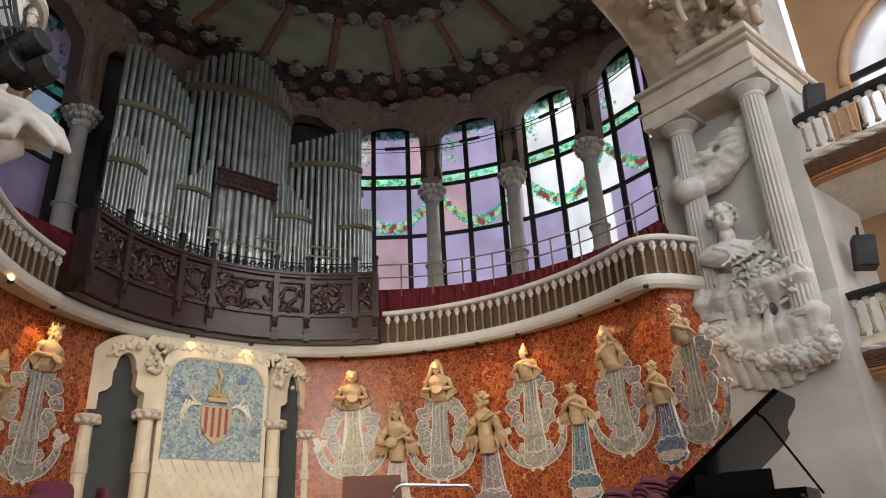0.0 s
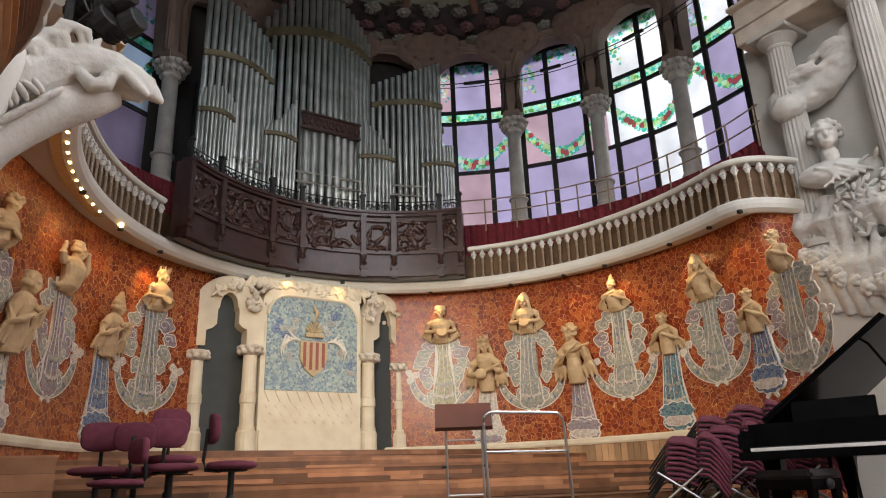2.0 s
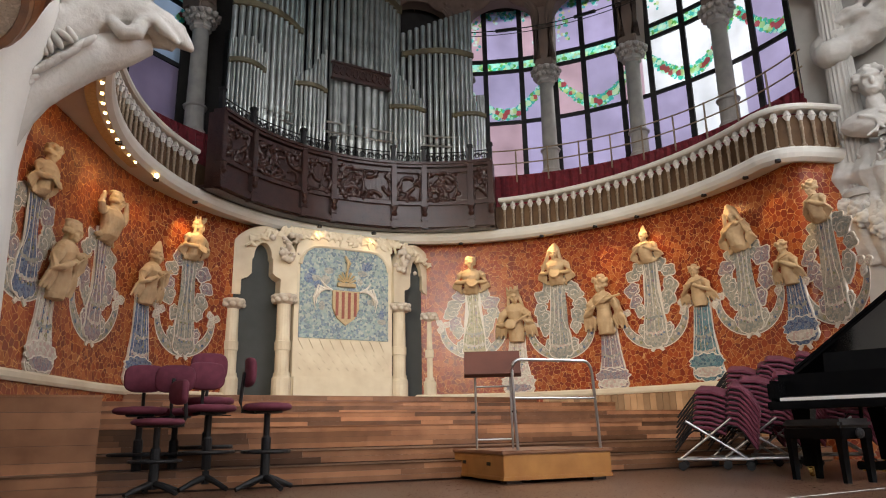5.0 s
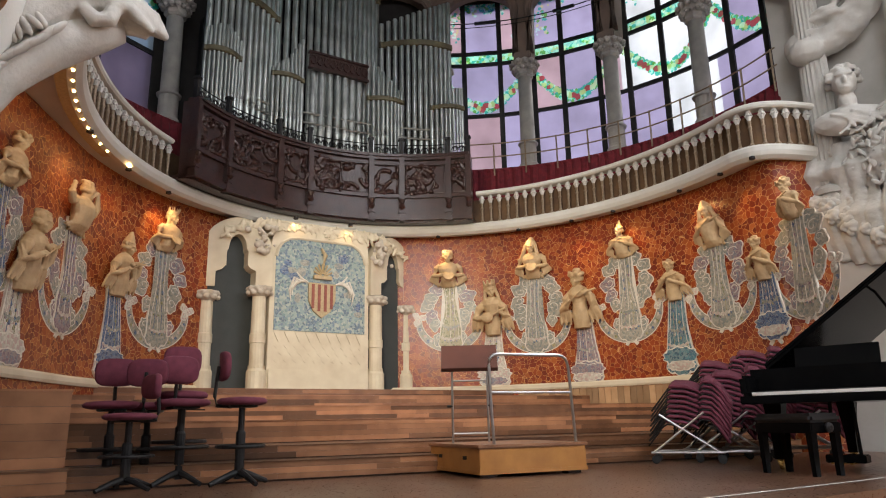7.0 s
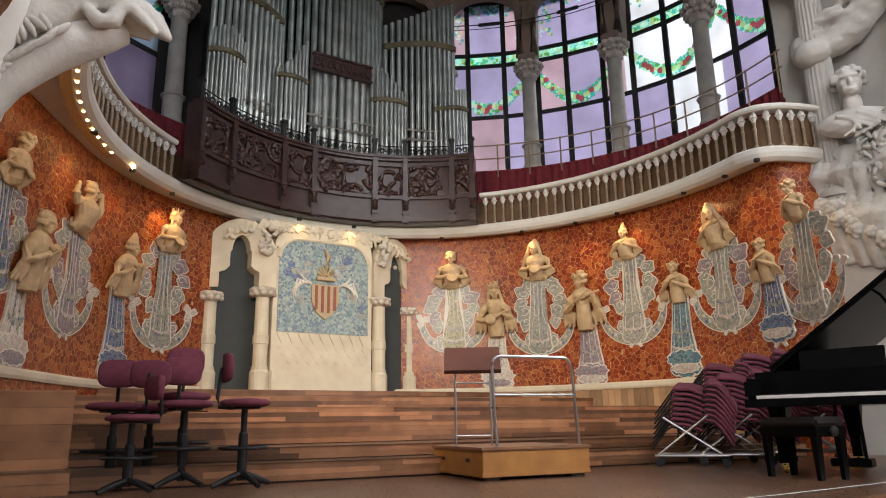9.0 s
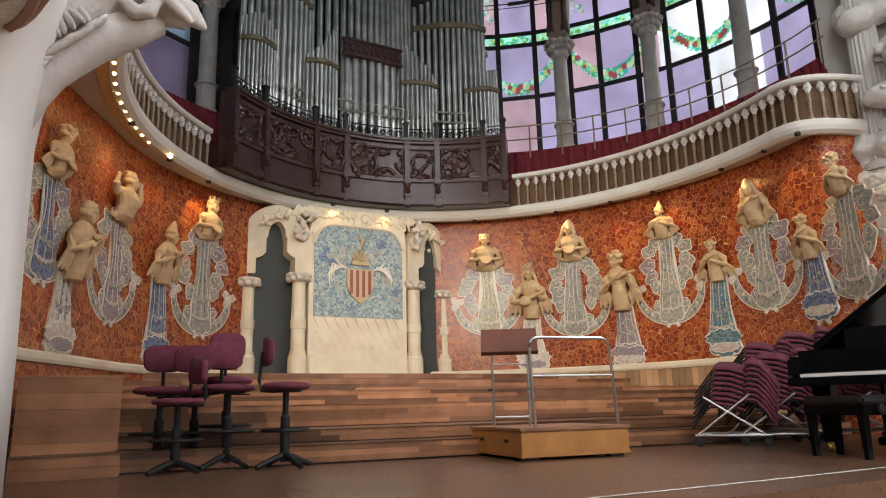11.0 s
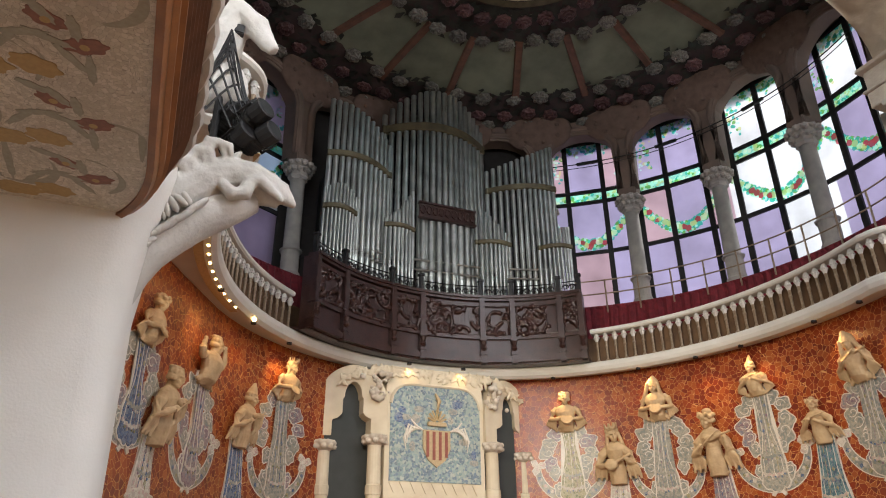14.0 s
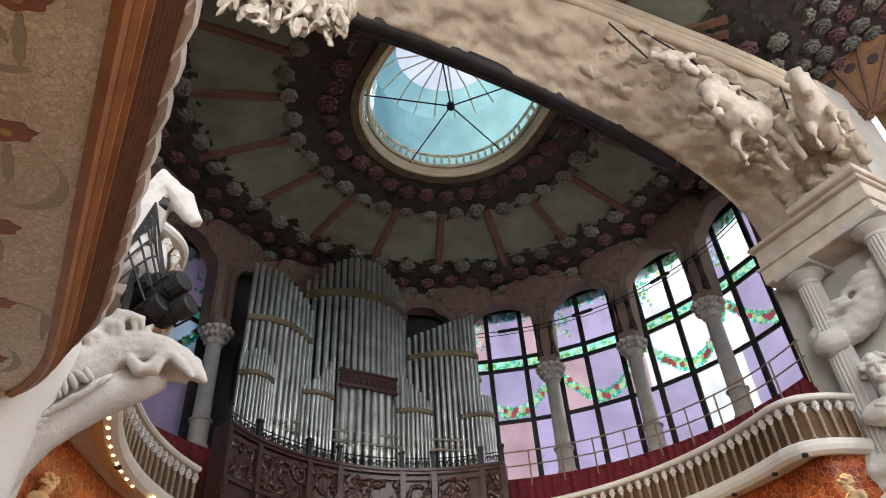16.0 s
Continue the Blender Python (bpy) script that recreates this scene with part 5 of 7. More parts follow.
# cut-work under the panel
for k in range(9):
    x = NX - 0.88 + 0.22 * k
    bm = bmesh.new()
    flat(bm, [(x - 0.1, 2.34), (x, 2.14), (x + 0.1, 2.34)], NF + 0.035, NF + 0.08)
    bpart("pendant", bm, CREAM)
for j in range(3):
    for k in range(10):
        bm = bmesh.new()
        x, z = NX - 0.9 + 0.2 * k + 0.1 * (j % 2), 2.06 - 0.14 * j
        flat(bm, [(x - 0.06, z), (x, z + 0.05), (x + 0.06, z), (x, z - 0.05)], NF + 0.045, NF + 0.08)
        bpart("lozenge", bm, CREAM)
# coat of arms
bm = bmesh.new()
sh = [(-0.34, 3.4), (0.34, 3.4), (0.34, 3.0), (0.22, 2.76), (0.0, 2.6), (-0.22, 2.76), (-0.34, 3.0)]
flat(bm, [(NX + x * 0.86, 3.0 + (z - 3.0) * 0.9) for x, z in sh], NF - 0.01, NF + 0.05)
bpart("shield", bm, GOLD)
for k in range(4):
    x = NX - 0.2 + 0.134 * k
    b = 2.75 + 0.1 * abs(x - NX) / 0.24
    bm = bmesh.new()
    flat(bm, [(x - 0.03, 3.33), (x + 0.03, 3.33), (x + 0.03, b), (x - 0.03, b)], NF - 0.02, NF + 0.0)
    bpart("shield_stripe", bm, DULL_RED)
bm = bmesh.new()
for i in range(7):
    a = math.pi * i / 6
    tube(bm, [(NX + 0.2 * math.cos(a) * f, NF - 0.02, 3.5 + 0.17 * math.sin(a) * f + 0.1 * f) for f in (0.2, 0.6, 1.0)], 0.022, 5)
box(bm, NX - 0.2, NF - 0.05, 3.44, NX + 0.2, NF + 0.03, 3.52, bevel=0.01)
tube(bm, [(NX, NF - 0.02, 3.7), (NX + 0.05, NF - 0.02, 3.95), (NX - 0.04, NF - 0.02, 4.1)], 0.035, 6, [1, 1.4, 0.6])
bpart("crown", bm, GOLD)
for sgn in (-1, 1):
    bm = bmesh.new()
    for k in range(6):
        a = 0.5 + 0.2 * k
        tube(bm, [(NX + sgn * (0.3 + 0.06 * k), NF, 3.35 + 0.02 * k), (NX + sgn * (0.45 + 0.05 * k), NF - 0.01, 3.42 - 0.05 * k), (NX + sgn * (0.56 + 0.02 * k), NF, 3.55 - 0.12 * k)], 0.03, 5, [0.7, 1.0, 0.4])
    bpart("wing", bm, PAPER)
    for k in range(7):
        bm = bmesh.new()
        rr = random.Random(k * 7 + sgn)
        blob(bm, (NX + sgn * rr.uniform(0.3, 0.85), NF + 0.04, rr.uniform(2.75, 3.95)), (rr.uniform(0.06, 0.14), 0.012, rr.uniform(0.06, 0.12)))
        bpart("inlaid_flower", bm, SKIRTS["blue"] if k % 2 else SKIRTS["grey"])


def portal_column(x, y, z_cap, r):
    m = pose(x, y, 0)
    bm = bmesh.new()
    lathe(bm, [(r * 1.35, 1.17), (r * 1.35, 1.55), (r * 1.15, 1.6), (r * 1.15, 1.66)], 16, m)
    bpart("column_base", bm, CREAM)
    bm = bmesh.new()
    lathe(bm, [(r, 1.66), (r, 2.08), (r * 1.12, 2.1), (r * 1.12, 2.26), (r, 2.28), (r * 0.95, z_cap - 0.2)], 16, m)
    bpart("column_shaft", bm, CREAM, smooth=False)
    bm = bmesh.new()
    lathe(bm, [(r, z_cap - 0.2), (r * 1.3, z_cap - 0.15), (r * 1.75, z_cap - 0.05), (r * 1.5, z_cap)], 14, m)
    for i in range(18):
        a = 2 * math.pi * i / 9 + (0.3 if i > 8 else 0)
        blob(bm, (x + r * 1.5 * math.cos(a), y + r * 1.5 * math.sin(a), z_cap - (0.13 if i > 8 else 0.05)), (0.06, 0.06, 0.055))
    ob = bpart("column_capital", bm, STONE, smooth=True)
    r = ob.modifiers.new("fuse", "REMESH")
    r.mode, r.voxel_size, r.use_smooth_shade = "VOXEL", 0.014, True


for sgn in (-1, 1):
    xi, xo = NX + sgn * 1.27, NX + sgn * 2.2
    portal_column(xi, NF + 0.1, 3.2, 0.14)
    portal_column(xo, NF + 0.45, 3.1, 0.14)
    # trefoil-headed side doorway: jambs and arch in a slanting wall
    x0, x1 = sorted((xi, xo))

    def slant(x):
        f = (x - xi) / (xo - xi)
        return NF + 0.02 + 0.38 * f
    outer = arch_pts(x0 - 0.2, x1 + 0.2, 3.75, 0.85)
    inner = arch_pts(x0 + 0.33, x1 - 0.28, 3.95, 0.3)
    inner = [(x0 + 0.12, 3.2), (x0 + 0.12, 3.5), (x0 + 0.24, 3.55), (x0 + 0.3, 3.62), (x0 + 0.3, 3.9)] + inner + [(x1 - 0.25, 3.9), (x1 - 0.25, 3.62), (x1 - 0.19, 3.55), (x1 - 0.1, 3.5), (x1 - 0.1, 3.2)]
    n = len(inner)
    outer2 = []
    full = [(outer[0][0], 3.2), (outer[0][0], 3.45)] + outer + [(outer[-1][0], 3.45), (outer[-1][0], 3.2)]
    for i in range(n):
        k = i / (n - 1) * (len(full) - 1)
        j = min(int(k), len(full) - 2)
        outer2.append((full[j][0] + (full[j + 1][0] - full[j][0]) * (k - j), full[j][1] + (full[j + 1][1] - full[j][1]) * (k - j)))
    bm = bmesh.new()
    loft(bm, [[(a[0], slant(a[0]), a[1]), (b[0], slant(b[0]), b[1]), (b[0], slant(b[0]) + 0.5, b[1]), (a[0], slant(a[0]) + 0.5, a[1])] for a, b in zip(inner, outer2)], closed=True)
    bpart("door_arch", bm, CREAM)
    bm = bmesh.new()
    flat(bm, [(x0, 1.17), (x0, 4.3), (x1, 4.3), (x1, 1.17)], NF + 0.42, NF + 0.46)
    bpart("door_leaf", bm, SLATE, "dark slate-green door in shadow")
    # carved bunch over the inner column and foliage on the arch
    bm = bmesh.new()
    rr = random.Random(3 + sgn)
    for k in range(34):
        blob(bm, (xi + rr.gauss(0, 0.09), NF - 0.02 + rr.uniform(-0.1, 0.05), 4.42 - 0.55 * rr.random()), (rr.uniform(0.03, 0.07),) * 3)
    ob = bpart("carved_boss", bm, STONE, smooth=True)
    r = ob.modifiers.new("fuse", "REMESH")
    r.mode, r.voxel_size, r.use_smooth_shade = "VOXEL", 0.016, True
    bm = bmesh.new()
    for k in range(120):
        f = rr.uniform(-0.85, 1.2)
        top = 4.56 - 0.45 * max(0.0, -f) ** 1.6
        mm = pose(xi - sgn * f, NF + 0.06 + 0.25 * max(0.0, -f), top - abs(rr.gauss(0, 0.07)), rr.uniform(-20, 20), rr.uniform(-80, 80), rr.uniform(-20, 20))
        blob(bm, (0, 0, 0), (rr.uniform(0.018, 0.04), 0.035, rr.uniform(0.05, 0.12)), mm)
    ob = bpart("carved_spray", bm, CREAM, smooth=True)
    r = ob.modifiers.new("fuse", "REMESH")
    r.mode, r.voxel_size, r.use_smooth_shade = "VOXEL", 0.016, True
# spandrel wall above
bm = bmesh.new()
flat(bm, [(NX - 1.1, 4.3), (NX - 1.1, 4.62), (NX + 1.1, 4.62), (NX + 1.1, 4.3)], NF + 0.08, 5.0)
bpart("spandrel", bm, CREAM)
tagged(bay, "cream stucco portal with columns and a mosaic coat of arms", "portal")

# ---- right-hand pier with the bust ----
def slab(bm, pts, z0, z1):
    """An upright prism over a plan outline."""
    lo = [bm.verts.new((x, y, z0)) for x, y in pts]
    hi = [bm.verts.new((x, y, z1)) for x, y in pts]
    n = len(lo)
    for i in range(n):
        bm.faces.new((lo[i], lo[(i + 1) % n], hi[(i + 1) % n], hi[i]))
    bm.faces.new(lo[::-1])
    bm.faces.new(hi)


def fused(name, bm, mat, voxel, label, category, strength=0.0, size=0.3, group=""):
    ob = part(name, bm, mat, smooth=True)
    r = ob.modifiers.new("fuse", "REMESH")
    r.mode, r.voxel_size, r.use_smooth_shade = "VOXEL", voxel, True
    if strength:
        rough(ob, strength, size)
    return tagged(ob, label, category, group) if label else ob


bm = bmesh.new()
loft(bm, [[(x0, -3.0 - dy, z), (x0 + 0.15, -5.3 + dy, z), (8.6, -5.3 + dy, z), (8.6, -2.6, z), (6.3, -2.6, z)] for x0, dy, z in ((5.8, -0.12, 0.0), (5.84, -0.06, 1.2), (5.92, 0.0, 2.0), (5.95, 0.0, 3.2), (6.1, 0.0, 4.0), (6.35, 0.05, 4.2), (6.35, 0.05, 8.3))], closed=True)
structure("wall_pier_east", bm, EAST_STONE)

rnd = random.Random(31)
# swag of big carved roses across the pier
garland = empty("rose_swag", (5.8, -4.0, 3.3))
GINV = Matrix.Translation((-5.8, 4.0, -3.3))
SWAG = [(5.8, -3.25 - 1.9 * f, 3.95 - 0.7 * math.sin(f * math.pi * 0.5) - 0.2 * math.sin(f * math.pi)) for f in [k / 13 for k in range(14)]]
for k, c in enumerate(SWAG):
    for j in range(2):
        r = rnd.uniform(0.14, 0.2)
        m = pose(c[0] + 0.08 * j + rnd.uniform(-0.03, 0.03), c[1] + rnd.uniform(-0.08, 0.08), c[2] + 0.2 * j - 0.1 + rnd.uniform(-0.04, 0.04), rnd.uniform(-25, 25), -90 + rnd.uniform(-35, 20), 0)
        bm = bmesh.new()
        blob(bm, (0, 0, -0.04), (r, r, r * 0.6), m)
        for ring, n, z in ((0.8, 7, 0.02), (0.5, 5, 0.07), (0.16, 3, 0.1)):
            for i in range(n):
                a = 2 * math.pi * i / n + ring * 3 + k
                blob(bm, (r * ring * math.cos(a), r * ring * math.sin(a), z), (r * 0.36, r * 0.36, 0.045), m)
        ob = fused("carved_rose", bm, SCULPT, 0.016, "", "")
        ob.parent, ob.matrix_parent_inverse = garland, GINV
tagged(garland, "swag of large white carved stone roses across the pier", "carved swag")

# draped stone between bust and swag, sweeping in broad folds
bm = bmesh.new()
for k in range(9):
    f = k / 8
    tube(bm, [(5.98 + 0.04 * math.sin(k), -3.3 - 1.6 * f, 4.75 - 0.2 * f), (5.86 + 0.05 * math.sin(k * 2), -3.25 - 1.7 * f, 4.3), (5.9, -3.2 - 1.8 * f, 3.8 - 0.25 * math.sin(f * 3)), (6.02, -3.3 - 1.6 * f, 3.0 - 0.3 * math.sin(f * 3))], 0.22, 10, [0.9, 1.05, 1.1, 0.5])
fused("carved_rockwork", bm, SCULPT, 0.03, "white carved stone drapery in broad folds below the bust", "carved stone", 0.1, 0.4)
bm = bmesh.new()
for k in range(110):
    m = pose(5.72 + rnd.uniform(-0.05, 0.06), -4.35 + rnd.gauss(0, 0.25), 4.5 + rnd.gauss(0, 0.24), rnd.uniform(-75, 75), rnd.uniform(-30, 30), rnd.uniform(-30, 30))
    blob(bm, (0, 0, 0), (0.022, rnd.uniform(0.028, 0.045), rnd.uniform(0.07, 0.12)), m)
fused("carved_foliage", bm, SCULPT, 0.013, "spray of carved white stone leaves below the bust", "carved foliage")

bm = bmesh.new()
mb = pose(5.8, -3.98, 4.9, 0, 0, -62) @ Matrix.Scale(1.2, 4)
blob(bm, (0, 0.02, 0.14), (0.46, 0.22, 0.2), mb)
blob(bm, (0.42, 0.05, 0.06), (0.3, 0.2, 0.22), mb)
blob(bm, (0, -0.02, 0.38), (0.12, 0.12, 0.17), mb)
blob(bm, (0, -0.03, 0.66), (0.155, 0.18, 0.21), mb)
blob(bm, (0, -0.13, 0.56), (0.11, 0.09, 0.1), mb)
blob(bm, (0, -0.215, 0.63), (0.03, 0.045, 0.06), mb)
blob(bm, (0, -0.18, 0.72), (0.12, 0.05, 0.03), mb)
blob(bm, (0, -0.19, 0.53), (0.06, 0.04, 0.018), mb)
for sg in (-1, 1):
    blob(bm, (sg * 0.075, -0.17, 0.62), (0.04, 0.03, 0.05), mb)
    for k in range(5):
        tube(bm, [mb @ Vector(p) for p in ((sg * 0.1, 0.02, 0.3), (0.12 * sg + 0.08 * k - 0.1, -0.18, 0.2 - 0.03 * k), (0.34 - 0.1 * k + 0.1 * sg, -0.18, 0.02 - 0.03 * k))], 0.028, 7)
for k in range(46):
    a, b = rnd.uniform(0, 6.28), rnd.uniform(-0.2, 1.3)
    c = (0.19 * math.cos(a) * math.cos(b), 0.03 + 0.19 * math.sin(a) * math.cos(b), 0.72 + 0.19 * math.sin(b))
    if c[1] > -0.08 or c[2] > 0.84:
        blob(bm, c, (rnd.uniform(0.035, 0.07), rnd.uniform(0.035, 0.07), rnd.uniform(0.03, 0.06)), mb)
fused("bust", bm, SCULPT, 0.017, "white stone bust of a curly-haired man in drapery between the columns", "bust")

bm = bmesh.new()
for k in range(9):
    f = k / 8
    blob(bm, (6.0 + 0.25 * f, -3.3 - 1.3 * f, 6.75 + 0.75 * f - 0.35 * math.sin(f * math.pi)), (0.26 - 0.06 * abs(f - 0.4), 0.28, 0.27))
blob(bm, (5.8, -3.45, 6.5), (0.28, 0.3, 0.24))
for k in range(20):
    f = rnd.random()
    blob(bm, (5.85 + 0.2 * f, -3.3 - 1.1 * f, 6.75 + 0.6 * f + rnd.uniform(-0.25, 0.2)), (0.1, rnd.uniform(0.1, 0.26), 0.07))
fused("carved_cloud", bm, SCULPT, 0.035, "white stone cloud of drapery wound round a fluted column", "carved stone", 0.08, 0.25)


def fluted(name, x, y, z0, z1, r, mat, label, group):
    root = empty(name, (x, y, z0))
    h = z1 - z0
    bm = bmesh.new()
    lathe(bm, [(r * 1.02, 0.0), (r, h * 0.5), (r * 0.9, h - 0.2)], 40, flute=0.09)
    part("shaft", bm, mat, root)
    bm = bmesh.new()
    lathe(bm, [(r * 0.92, h - 0.22), (r * 0.98, h - 0.18), (r * 0.95, h - 0.15), (r * 1.5, h - 0.02), (r * 1.5, h + 0.02)], 24)
    box(bm, -r * 1.65, -r * 1.65, h + 0.02, r * 1.65, r * 1.65, h + 0.12, bevel=0.01)
    part("capital", bm, mat, root)
    bm = bmesh.new()
    lathe(bm, [(r * 1.3, -0.12), (r * 1.3, -0.04), (r * 1.1, 0.02)], 24)
    part("base", bm, mat, root)
    return tagged(root, label, "column", group)


fluted("fluted_column", 5.98, -3.45, 4.1, 7.95, 0.225, EAST_STONE, "white fluted stone column of the proscenium pier", "fluted columns")
fluted("fluted_column", 5.98, -4.9, 3.8, 8.0, 0.235, EAST_STONE, "white fluted stone column of the proscenium pier", "fluted columns")
bm = bmesh.new()
for x, y0, y1, z0, z1 in ((5.68, -5.2, -2.85, 8.08, 8.4), (5.64, -5.23, -2.8, 8.4, 8.46), (5.72, -5.18, -2.86, 8.46, 8.85), (5.6, -5.25, -2.8, 8.85, 8.93), (5.48, -5.3, -3.9, 8.93, 9.08)):
    box(bm, x, y0, z0, 8.6, y1, z1, bevel=0.015)
structure("entablature", bm, HORSE_STONE)
bm = bmesh.new()
box(bm, 7.0, -5.0, 8.9, 8.6, -2.6, 12.6)
structure("wall_pier_upper_east", bm, EAST_STONE)

# ---- proscenium arch with its carved face ----
def arch_back(t):
    return Vector((5.95 * math.cos(t), -3.0, 8.9 + 2.3 * math.sin(t) ** 0.75 if math.sin(t) > 0 else 8.9))


def arch_front(t):
    c, s = math.cos(t), max(0.0, math.sin(t))
    return Vector((6.1 * c, -4.3 - 1.0 * abs(c) ** 1.5, 9.3 + 2.75 * s ** 0.62))


bm = bmesh.new()
rows = []
N = 260
for i in range(N + 1):
    t = math.pi * i / N
    a, b = arch_back(t), arch_front(t)
    row = []
    for k in range(41):
        f = k / 40
        p = a.lerp(b, f) + Vector((0, 0, -0.1 * math.sin(f * math.pi)))
        q = noise.noise(p * 1.1) * 0.2 + noise.noise(p * 3.1) * 0.12 + noise.noise(p * 7.3) * 0.05 if 0 < k < 40 else 0
        row.append(p + Vector((-0.4 * math.cos(t), -0.5, -0.8)).normalized() * q)
    row.append(b + Vector((0, 0.1, 0.5)))
    row.append(a + Vector((0, 0.1, 1.6)))
    rows.append(row)
loft(bm, rows, closed=False)
structure("arch_proscenium", bm, ARCH_STONE, smooth=True)
bm = bmesh.new()
tube(bm, [arch_front(math.pi * i / 60) + Vector((0, -0.03, 0.02)) for i in range(61)], 0.1, 8)
tube(bm, [arch_front(math.pi * i / 60) + Vector((0, -0.06, 0.2)) for i in range(61)], 0.07, 8)
tube(bm, [arch_front(math.pi * i / 60) + Vector((0, -0.08, 0.36)) for i in range(61)], 0.1, 8)
structure("arch_trim_front", bm, ARCH_STONE, smooth=True)
bm = bmesh.new()
for off, r in ((0.0, 0.09), (0.16, 0.06)):
    tube(bm, [arch_back(math.pi * i / 60) + Vector((0, 0.12 + off, 0.1)) for i in range(15, 61)], r * 1.9, 8)
structure("arch_trim_back", bm, BLACK, smooth=True)


def horse(m, name="horse_statue"):
    bm = bmesh.new()
    blob(bm, (0, 0, 0), (0.62, 0.26, 0.3), m)
    blob(bm, (0.45, 0, 0.1), (0.3, 0.24, 0.3), m)
    tube(bm, [m @ Vector(p) for p in ((0.45, 0, 0.12), (0.68, 0, 0.36), (0.9, 0, 0.44))], 0.22, 12, [1.2, 1.0, 0.72])
    tube(bm, [m @ Vector(p) for p in ((0.86, 0, 0.48), (1.06, 0, 0.34), (1.16, 0, 0.16), (1.2, 0, 0.06))], 0.14, 12, [1.05, 0.9, 0.66, 0.55])
    for sy in (-1, 1):
        blob(bm, (0.84, 0.07 * sy, 0.6), (0.03, 0.03, 0.08), m)
        tube(bm, [m @ Vector(p) for p in ((0.5, 0.14 * sy, -0.1), (0.85, 0.15 * sy, -0.2 + 0.1 * sy), (0.8, 0.15 * sy, -0.5), (0.95, 0.15 * sy, -0.62))], 0.085, 8, [1.3, 0.9, 0.65, 0.6])
        tube(bm, [m @ Vector(p) for p in ((-0.5, 0.14 * sy, -0.1), (-0.6, 0.15 * sy, -0.42), (-0.45, 0.15 * sy, -0.6), (-0.5, 0.15 * sy, -0.85))], 0.1, 8, [1.5, 0.9, 0.65, 0.6])
    for k in range(12):
        blob(bm, (0.4 + 0.04 * k, 0.08 * math.sin(k * 1.7), 0.36 + 0.022 * k), (0.07, 0.09, 0.07), m)
    return fused(name, bm, HORSE_STONE, 0.028, "carved pale stone horse leaping from the arch", "horse statue", 0.03, 0.2, "horses of the arch")


horse(pose(5.4, -5.2, 9.98, 0, 18, 205) @ Matrix.Scale(1.25, 4))
horse(pose(4.0, -4.8, 9.95, 0, 34, 188) @ Matrix.Scale(1.25, 4))


def rider(m):
    """A seated carved figure, one plain fused mesh."""
    bm = bmesh.new()
    blob(bm, (0, 0, 0.2), (0.2, 0.17, 0.3), m)
    blob(bm, (0, 0, 0.48), (0.24, 0.15, 0.14), m)
    blob(bm, (0.02, 0, 0.72), (0.11, 0.11, 0.14), m)
    tube(bm, [m @ Vector(p) for p in ((0.2, 0.1, 0.5), (0.42, 0.1, 0.42), (0.55, 0.05, 0.65))], 0.07, 8)
    tube(bm, [m @ Vector(p) for p in ((-0.1, 0.1, 0.5), (-0.35, 0.12, 0.3), (-0.6, 0.05, 0.4))], 0.07, 8)
    tube(bm, [m @ Vector(p) for p in ((0.0, 0.15, 0.05), (0.3, 0.22, -0.1), (0.25, 0.2, -0.45))], 0.1, 8, [1.2, 1, 0.7])
    for k in range(6):
        tube(bm, [m @ Vector(p) for p in ((-0.1, 0, 0.4 - 0.05 * k), (-0.5, 0.05 * k, 0.3 - 0.04 * k), (-0.9, 0, 0.32 - 0.07 * k))], 0.06, 7, [1, 1, 0.5])
    return fused("rider_statue", bm, HORSE_STONE, 0.026, "carved buff stone rider with blown cloak on the arch", "statue", 0.05, 0.1, "riders of the arch")


rider(pose(5.75, -5.3, 10.2, 0, 10, 200))
rider(pose(3.6, -4.7, 10.5, 0, 25, 188) @ Matrix.Scale(0.85, 4))
rider(pose(2.9, -4.6, 11.0, 10, 40, 180) @ Matrix.Scale(0.8, 4))
rnd = random.Random(8)
bm = bmesh.new()
for k in range(190):
    t = rnd.uniform(0.02, 1.3) if k % 3 else rnd.uniform(0.02, 0.5)
    f = rnd.uniform(0.35, 0.95)
    p = arch_back(t).lerp(arch_front(t), f) + Vector((0, -0.1, -0.12))
    blob(bm, p + Vector((0, 0.1, 0.08)), (rnd.uniform(0.07, 0.34), rnd.uniform(0.08, 0.18), rnd.uniform(0.05, 0.16)), )
fused("carved_frieze", bm, ARCH_STONE, 0.032, "pale carved stone clouds and riders on the arch", "carved frieze", 0.12, 0.12)
for a, b in (((2.0, -4.5, 12.0), (4.35, -4.9, 10.6)), ((1.5, -4.4, 11.9), (2.1, -4.55, 10.9)), ((5.0, -5.2, 12.0), (5.1, -5.0, 10.6))):
    bm = bmesh.new()
    tube(bm, [a, b], 0.02, 6)
    tagged(part("stay_rod", bm, BLACK), "thin iron stay rod holding the carved horses", "stay rod", "stay rods")

# ---- left-hand pier, its horse corbel and lamps ----
bm = bmesh.new()
secs = []
for z, xr in ((0.0, -5.36), (1.0, -5.37), (1.8, -5.39), (2.4, -5.4), (2.8, -5.36), (3.05, -5.3), (3.3, -5.25), (3.6, -5.3), (9.5, -5.9)):
    secs.append([(xr - 0.2, -4.6, z), (xr - 0.05, -4.5, z), (xr, -4.3, z), (xr, -3.6, z), (xr - 0.05, -3.1, z), (xr - 0.5, -2.7, z), (-9.2, -2.7, z), (-9.2, -4.6, z)])
loft(bm, secs, closed=True)
structure("wall_pier_west", bm, PIER, smooth=True)

